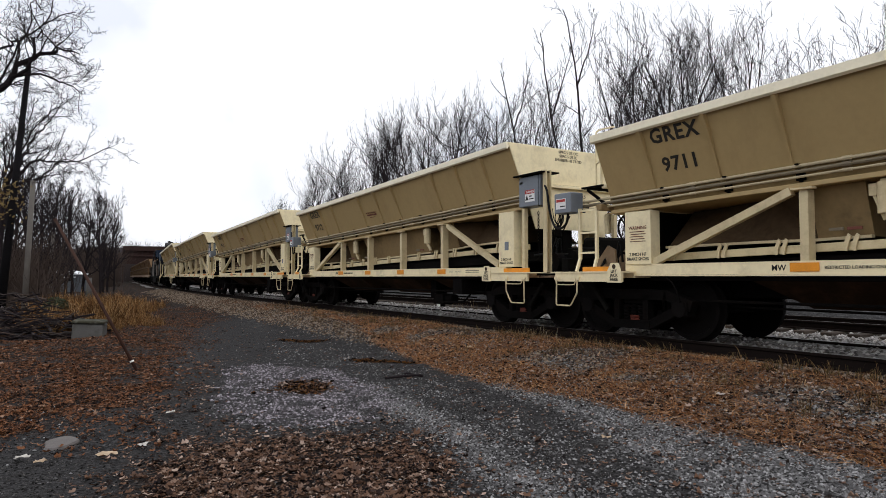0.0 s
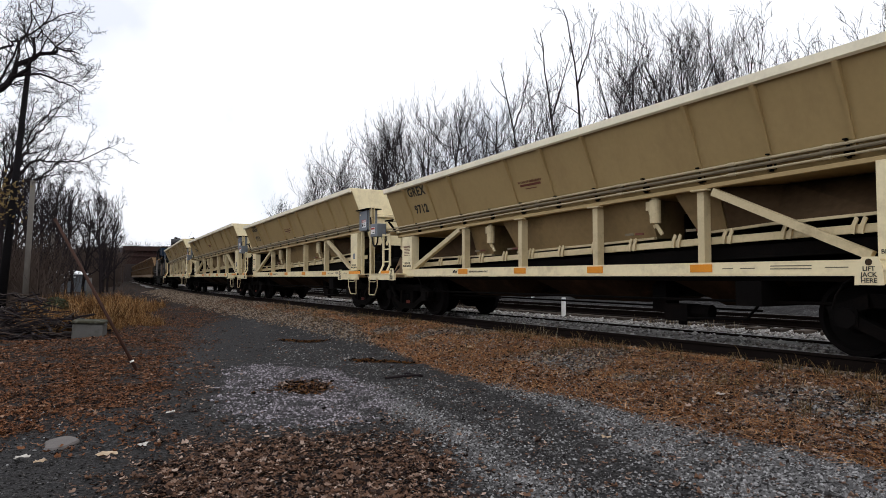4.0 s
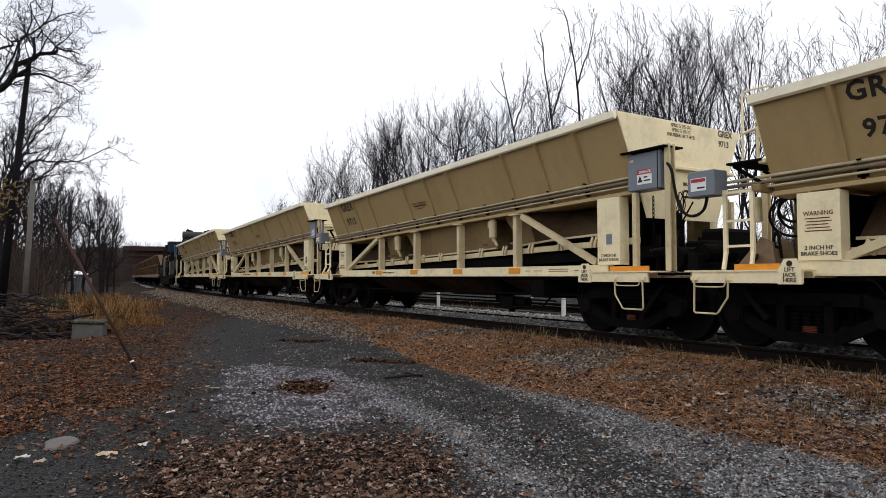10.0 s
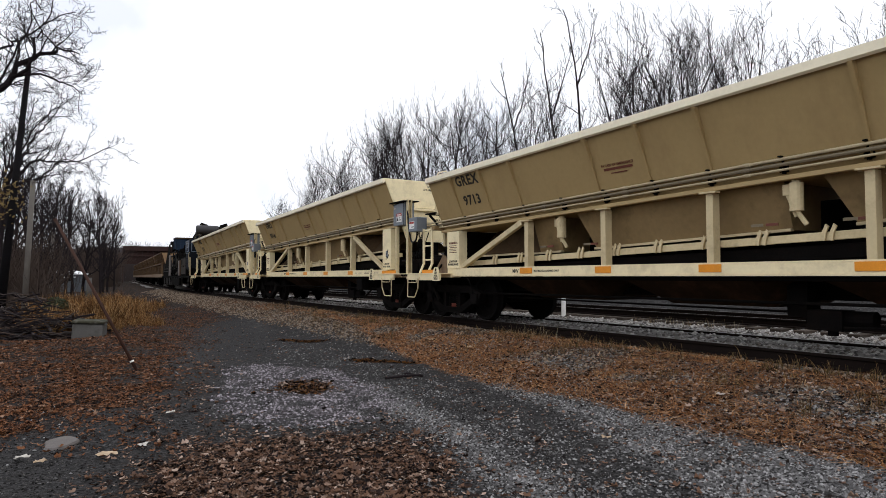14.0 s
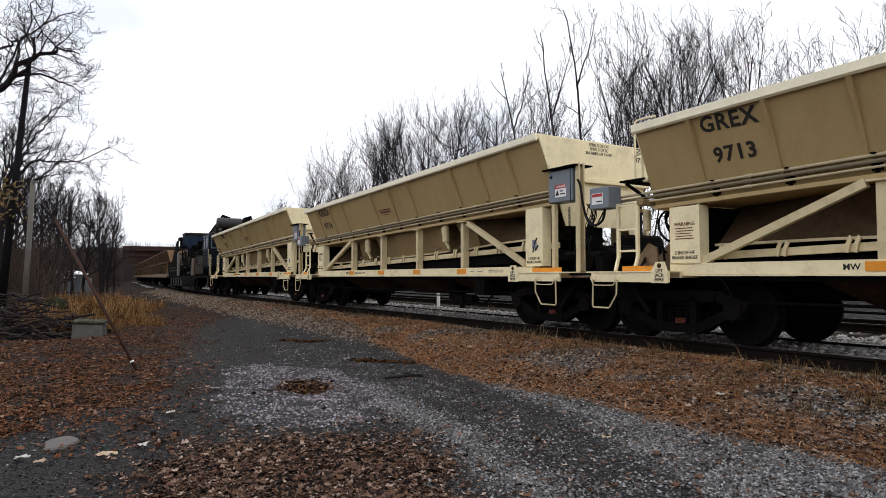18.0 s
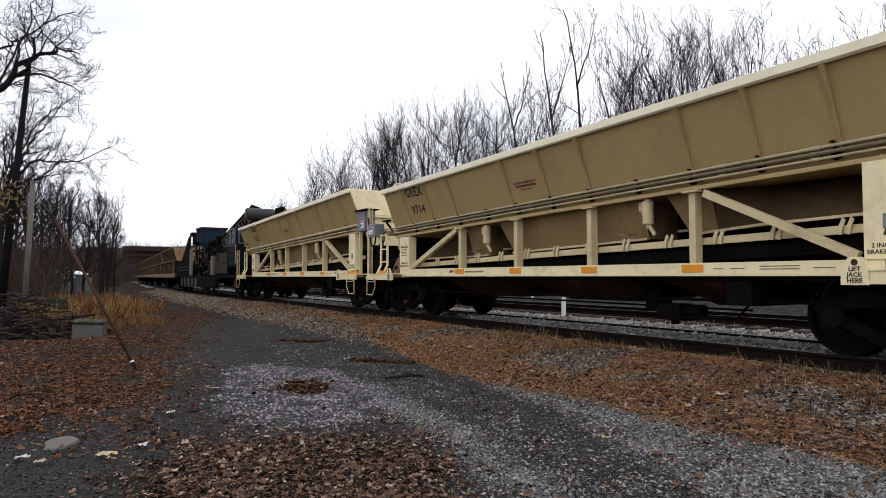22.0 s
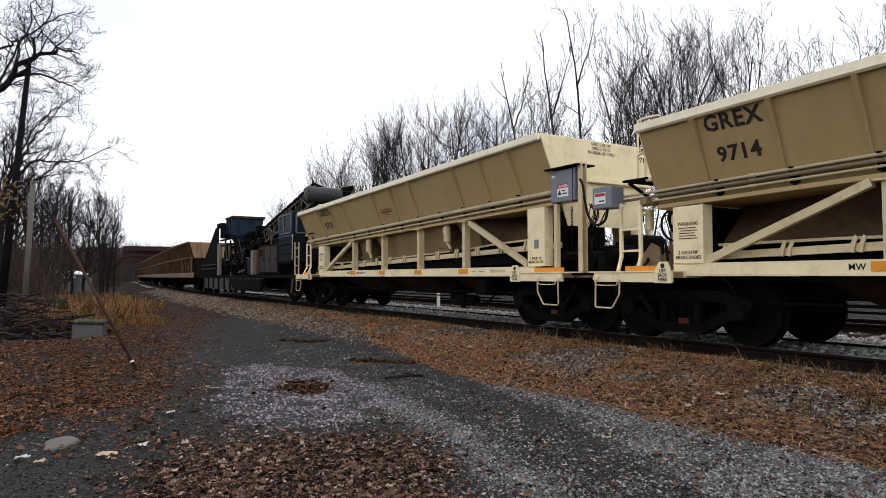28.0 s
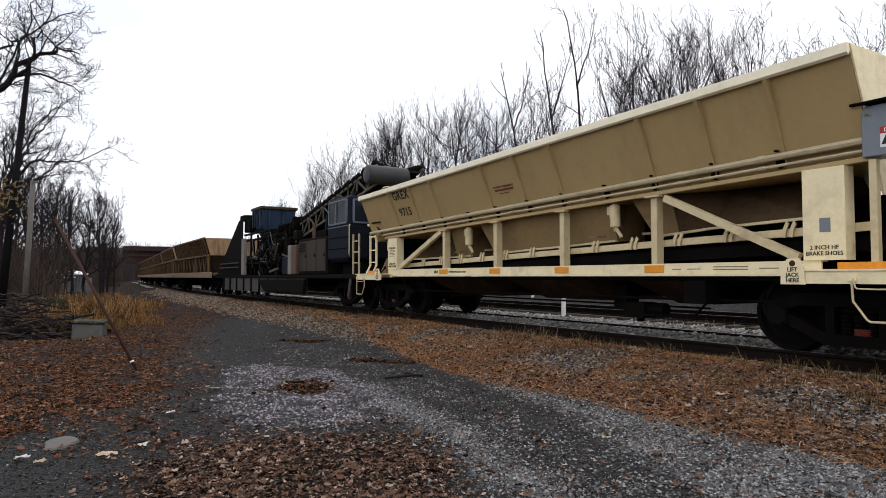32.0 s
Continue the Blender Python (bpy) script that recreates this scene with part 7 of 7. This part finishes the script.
def shrub():
    t = thing("evergreen_shrub", "small dark green shrub in the dry grass", "shrub", m=pose(-12.1, 20.2, ground_z(-12.1, 20.2)))
    part("stem", rod(bmesh.new(), (0, 0, -0.05), (0.05, 0, 0.5), 0.02, 0.008, n=6), BARK, t)
    rng = random.Random(71)
    verts, faces = [], []
    for k in range(700):
        d = Vector((rng.gauss(0, 1), rng.gauss(0, 1), rng.gauss(0, 1))).normalized() * rng.random() ** 0.4
        c = Vector((d.x * 0.4, d.y * 0.4, 0.42 + d.z * 0.36))
        u = Vector((rng.gauss(0, 1), rng.gauss(0, 1), rng.gauss(0, 1))).normalized() * 0.06
        v = u.orthogonal().normalized() * 0.022
        b = len(verts)
        verts += [tuple(c - u), tuple(c + v), tuple(c + u), tuple(c - v)]
        faces.append((b, b + 1, b + 2, b + 3))
    mesh_from("foliage", verts, faces, EVERGREEN, t)


shrub()


def pole(name, label, a, b, r0, r1, mat, arms=()):
    t = thing(name, label, "pole")
    a, b = Vector(a), Vector(b)
    part("shaft", rod(bmesh.new(), a, b, r0, r1, n=12), mat, t, smooth=True)
    for f, w in arms:
        c = a.lerp(b, f)
        part("crossarm", bevel(beam(bmesh.new(), c - Vector((w, 0, 0)), c + Vector((w, 0, 0)), 0.1, 0.12), 0.01), mat, t)
        for k in (-0.85, -0.4, 0.4, 0.85):
            q = c + Vector((w * k, 0, 0.06))
            part("insulator", rod(bmesh.new(), q, q + Vector((0, 0, 0.14)), 0.04, 0.025, n=8), mat, t)
    return t


pole("utility_pole", "tall dark tarred utility pole, leaning", (-16.45, 24, 0.0), (-15.62, 24, 9.45), 0.16, 0.085, POLE_DARK)
pole("old_pole", "weathered grey wooden pole in the brush", (-16.2, 25, 0.0), (-15.98, 25, 5.15), 0.11, 0.09, POLE_WOOD)
pole("old_pole", "weathered brown wooden pole by the thicket", (-24.45, 40, 0.0), (-24.2, 40, 4.25), 0.14, 0.11, POLE_WOOD)
pole("utility_pole", "distant utility pole with crossarms", (-31.6, 60, 0.0), (-31.55, 60, 4.9), 0.11, 0.09, POLE_DARK, ((0.62, 0.75), (0.45, 0.5)))
pole("concrete_post", "short grey concrete post at the yard's end", (-17.55, 32, 0.0), (-17.55, 32, 1.35), 0.13, 0.12, CONCRETE)


def flat_stone():
    bm = bmesh.new()
    rng = random.Random(81)
    rings = []
    for z, k in ((-0.03, 1.0), (0.025, 1.0), (0.04, 0.9)):
        rings.append([(0.122 * k * (1 + 0.10 * math.sin(3 * a + 1) + 0.07 * math.sin(5 * a)) * math.cos(a), 0.17 * k * (1 + 0.12 * math.sin(2 * a)) * math.sin(a), z)
                      for a in [2 * math.pi * i / 18 for i in range(18)]])
    loft(bm, rings)
    ob = part("flat_stone", bm, PALE_STONE)
    ob.matrix_basis = pose(-3.17, 5.40, ground_z(-3.17, 5.4) - 0.012, 4, 0, 20)
    tagged(ob, "flat pale grey stone lying in the gravel", "stone")


flat_stone()


def big_leaf(x, y, size, mat, seed):
    rng = random.Random(seed)
    bm = bmesh.new()
    pts = []
    for i in range(20):
        a = 2 * math.pi * i / 20
        r = size * (0.62 + 0.38 * abs(math.cos(2.5 * a)))
        pts.append((r * math.cos(a), r * 0.75 * math.sin(a), 0.015 + 0.02 * rng.random()))
    top = [bm.verts.new(p) for p in pts]
    c = bm.verts.new((0, 0, 0.02))
    for i in range(20):
        bm.faces.new((top[i], top[(i + 1) % 20], c))
    ob = part("fallen_leaf", bm, mat)
    ob.modifiers.new("thickness", "SOLIDIFY").thickness = 0.002
    ob.matrix_basis = pose(x, y, ground_z(x, y) + 0.012, 0, 0, rng.uniform(0, 360))
    tagged(ob, "large pale fallen maple leaf on the gravel", "leaf", "large fallen leaves")


LEAF_PALE = material("pale_leaf", (0.40, 0.30, 0.20), 0.7, vary=0.2, scale=20, bump=0)
LEAF_GREY = material("bleached_leaf", (0.45, 0.42, 0.38), 0.7, vary=0.15, scale=20, bump=0)
for x, y, s, mat, k in ((-2.60, 5.04, 0.085, LEAF_PALE, 1), (-3.18, 4.93, 0.06, LEAF_GREY, 2), (-2.98, 4.83, 0.05, LEAF_PALE, 3), (-2.45, 5.32, 0.06, LEAF_GREY, 4),
                        (-2.72, 6.5, 0.06, LEAF_GREY, 5), (0.45, 10.9, 0.07, LEAF_PALE, 6), (-1.62, 10.9, 0.06, LEAF_GREY, 7), (1.4, 5.6, 0.05, LEAF_PALE, 8),
                        (-0.2, 12.2, 0.09, LEAF_PALE, 9), (2.9, 6.8, 0.06, LEAF_GREY, 10)):
    big_leaf(x, y, s, mat, k)


def twig_on_road():
    bm = bmesh.new()
    hose(bm, [(-0.30, -0.10, 0.02), (-0.05, 0.02, 0.03), (0.12, 0.10, 0.03), (0.22, 0.11, 0.02)], 0.018)
    hose(bm, [(0.10, 0.09, 0.03), (0.02, 0.22, 0.04), (-0.05, 0.30, 0.02)], 0.013)
    hose(bm, [(0.10, 0.09, 0.03), (0.18, 0.0, 0.05)], 0.013)
    ob = part("broken_twig", bm, BARK)
    ob.matrix_basis = pose(-0.5, 9.04, ground_z(-0.5, 9.04))
    tagged(ob, "forked broken twig on the gravel road", "twig")


twig_on_road()


def marker_post(x, y, h, r):
    t = thing("marker_post", "white painted track marker post", "marker post", "track markers")
    z = bed_z(x, y)
    part("shaft", bbox(x - r, x + r, y - r, y + r, z - 0.1, z + h, 0.01), POST_WHITE, t)
    part("cap", bbox(x - r - 0.01, x + r + 0.01, y - r - 0.01, y + r + 0.01, z + h - 0.055, z + h - 0.04, 0.002), GREY_BOX, t)


marker_post(-0.15, 21.0, 0.62, 0.055)
marker_post(3.45, 18.5, 0.60, 0.055)
marker_post(4.17, 30.0, 0.50, 0.07)
marker_post(8.16, 26.0, 0.48, 0.07)


def shed():
    t = thing("shed", "small grey shed with a pale sheet roof", "shed", m=pose(-34.9, 60, 0.2, 0, 0, 12))
    part("wall", bbox(-1.25, 1.25, -1.6, 1.6, -0.2, 1.45, 0.02), HOUSE_WALL, t)
    bm = bmesh.new()
    loft(bm, [[(-1.45, y, 1.46), (0, y, 1.85), (1.45, y, 1.46), (1.45, y, 1.40), (0, y, 1.79), (-1.45, y, 1.40)] for y in (-1.8, 1.8)])
    bmesh.ops.recalc_face_normals(bm, faces=bm.faces)
    part("roof", bm, HOUSE_ROOF, t)
    bm = bmesh.new()
    arc = [(-1.4 + 0.28 * k, 1.46 + 0.26 * math.sin(math.pi * k / 10)) for k in range(11)]
    loft(bm, [[(x, yy, z) for x, z in arc] + [(1.4, yy, 1.40), (-1.4, yy, 1.40)] for yy in (-1.86, -1.62)])
    bmesh.ops.recalc_face_normals(bm, faces=bm.faces)
    part("gable_board", bm, HOUSE_ROOF, t, "white arched gable board")
    part("awning", bbox(0.15, 1.2, -1.9, -1.62, 1.12, 1.22, 0.01), HOUSE_ROOF, t, "white awning")
    w = part("window", bbox(0.1, 1.0, -1.64, -1.601, 0.75, 1.08, 0.01), GREY_BOX, t, "shuttered window")
    part("pane", bbox(0.15, 0.95, -1.65, -1.641, 0.80, 1.03, 0.002), GLASS, w)
    part("door", bbox(-0.8, -0.1, -1.64, -1.601, 0.0, 1.25, 0.01), GREY_BOX, t)


shed()


def portal():
    """Brown steel portal and girder way over the tracks, with an added roof that darkens its inside."""
    t = thing("girder_portal", "dark brown steel girder portal over the railway", "railway bridge", kind="")
    s0, s1 = 150.0, 158.0
    o0, o1 = TRACK_OFF - 3.35, TRACK_OFF + 8.1
    m0 = on_track(s0, 0, RAIL_Z)
    def piece(name, x0, x1, y0, y1, z0, z1, mat=GIRDER):
        ob = part(name, bbox(x0, x1, y0, y1, z0, z1, 0.03), mat, t)
        ob.matrix_basis = m0
    piece("portal_post", -0.3, 0.3, o0 - 0.15, o0 + 0.05, -0.9, 6.4)
    piece("portal_post", -0.3, 0.3, o1, o1 + 0.3, -0.9, 6.4)
    piece("top_girder", -0.3, 0.3, o0 - 0.15, o1 + 0.3, 6.401, 7.4)
    piece("cross_girder", -0.15, 0.15, o0 + 0.05, o1, 5.2, 5.6)
    for k in range(9):
        y = o0 + 0.5 + k * 1.05
        piece("stiffener", -0.2, 0.2, y, y + 0.1, 5.601, 6.4)
    for z0, z1 in ((3.65, 6.4),):
        piece("web_plate", -0.34, -0.31, o0 + 0.05, o1, z0, z1)
    for k in range(6):
        piece("hanger", -0.3, -0.1, o0 + 0.8 + k * 1.75, o0 + 1.0 + k * 1.75, 3.65, 5.199)
    L_ = s1 - s0
    piece("side_wall", -L_, -0.301, o0 - 0.14, o0 - 0.04, -0.9, 6.4)
    piece("side_wall", -L_, -0.301, o1 + 0.05, o1 + 0.2, -0.9, 6.4)
    # unseen roof and beams, added to keep the portal's opening dark
    piece("roof_sheet", -L_, -0.301, o0 - 0.14, o1 + 0.2, 6.401, 6.7)
    for k in range(4):
        piece("roof_beam", -2.0 - 1.6 * k, -1.7 - 1.6 * k, o0 - 0.04, o1 + 0.04, 5.4, 6.4)


portal()


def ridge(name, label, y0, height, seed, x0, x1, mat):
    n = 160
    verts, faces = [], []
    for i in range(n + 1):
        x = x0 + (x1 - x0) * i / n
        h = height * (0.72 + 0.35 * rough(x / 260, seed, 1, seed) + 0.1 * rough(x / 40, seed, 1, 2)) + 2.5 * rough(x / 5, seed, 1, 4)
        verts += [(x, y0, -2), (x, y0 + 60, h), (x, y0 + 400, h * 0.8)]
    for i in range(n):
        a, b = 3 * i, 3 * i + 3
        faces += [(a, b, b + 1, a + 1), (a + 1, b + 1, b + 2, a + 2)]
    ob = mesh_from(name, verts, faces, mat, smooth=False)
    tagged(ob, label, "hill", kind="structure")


ridge("backdrop_ridge", "far wooded ridge with haze in its blue-grey colour", 640, 47, 2.0, -900, 900, HILL)
rng = random.Random(91)
brush_patch("far_wood", "distant line of bare woods across the valley",
            [(rng.uniform(-75, -38) * 1.6, rng.uniform(150, 190)) for _ in range(300)], 9.4, FAR_BRUSH, 92, 10, 0.045)
# ---- what moves ----
def motions():
    times = [float(k) for k in range(33)]
    # s of each vehicle's middle at the start
    starts = [(w, 15.515 + LENGTH * (i - 1)) for i, w in enumerate(WAGONS)]
    starts.append((POWER, 17.66 + LENGTH * 4))
    starts += [(w, 34.06 + LENGTH * (4 + i)) for i, w in enumerate(OLD_WAGONS)]
    for car, s0 in starts:
        walk(car, [(t, on_track(s0 - gone(t), TRACK_OFF, RAIL_Z)) for t in times])
        turns = [(0.35 * k if k < 92 else 32.0) for k in range(93)]
        for b in car.children:
            for w in b.children:
                if w.data == WHEELSET:
                    x = w.location.x
                    walk(w, [(t, pose(x, 0, WHEEL_R, 0, math.degrees(gone(t) / WHEEL_R), 0)) for t in turns])


motions()
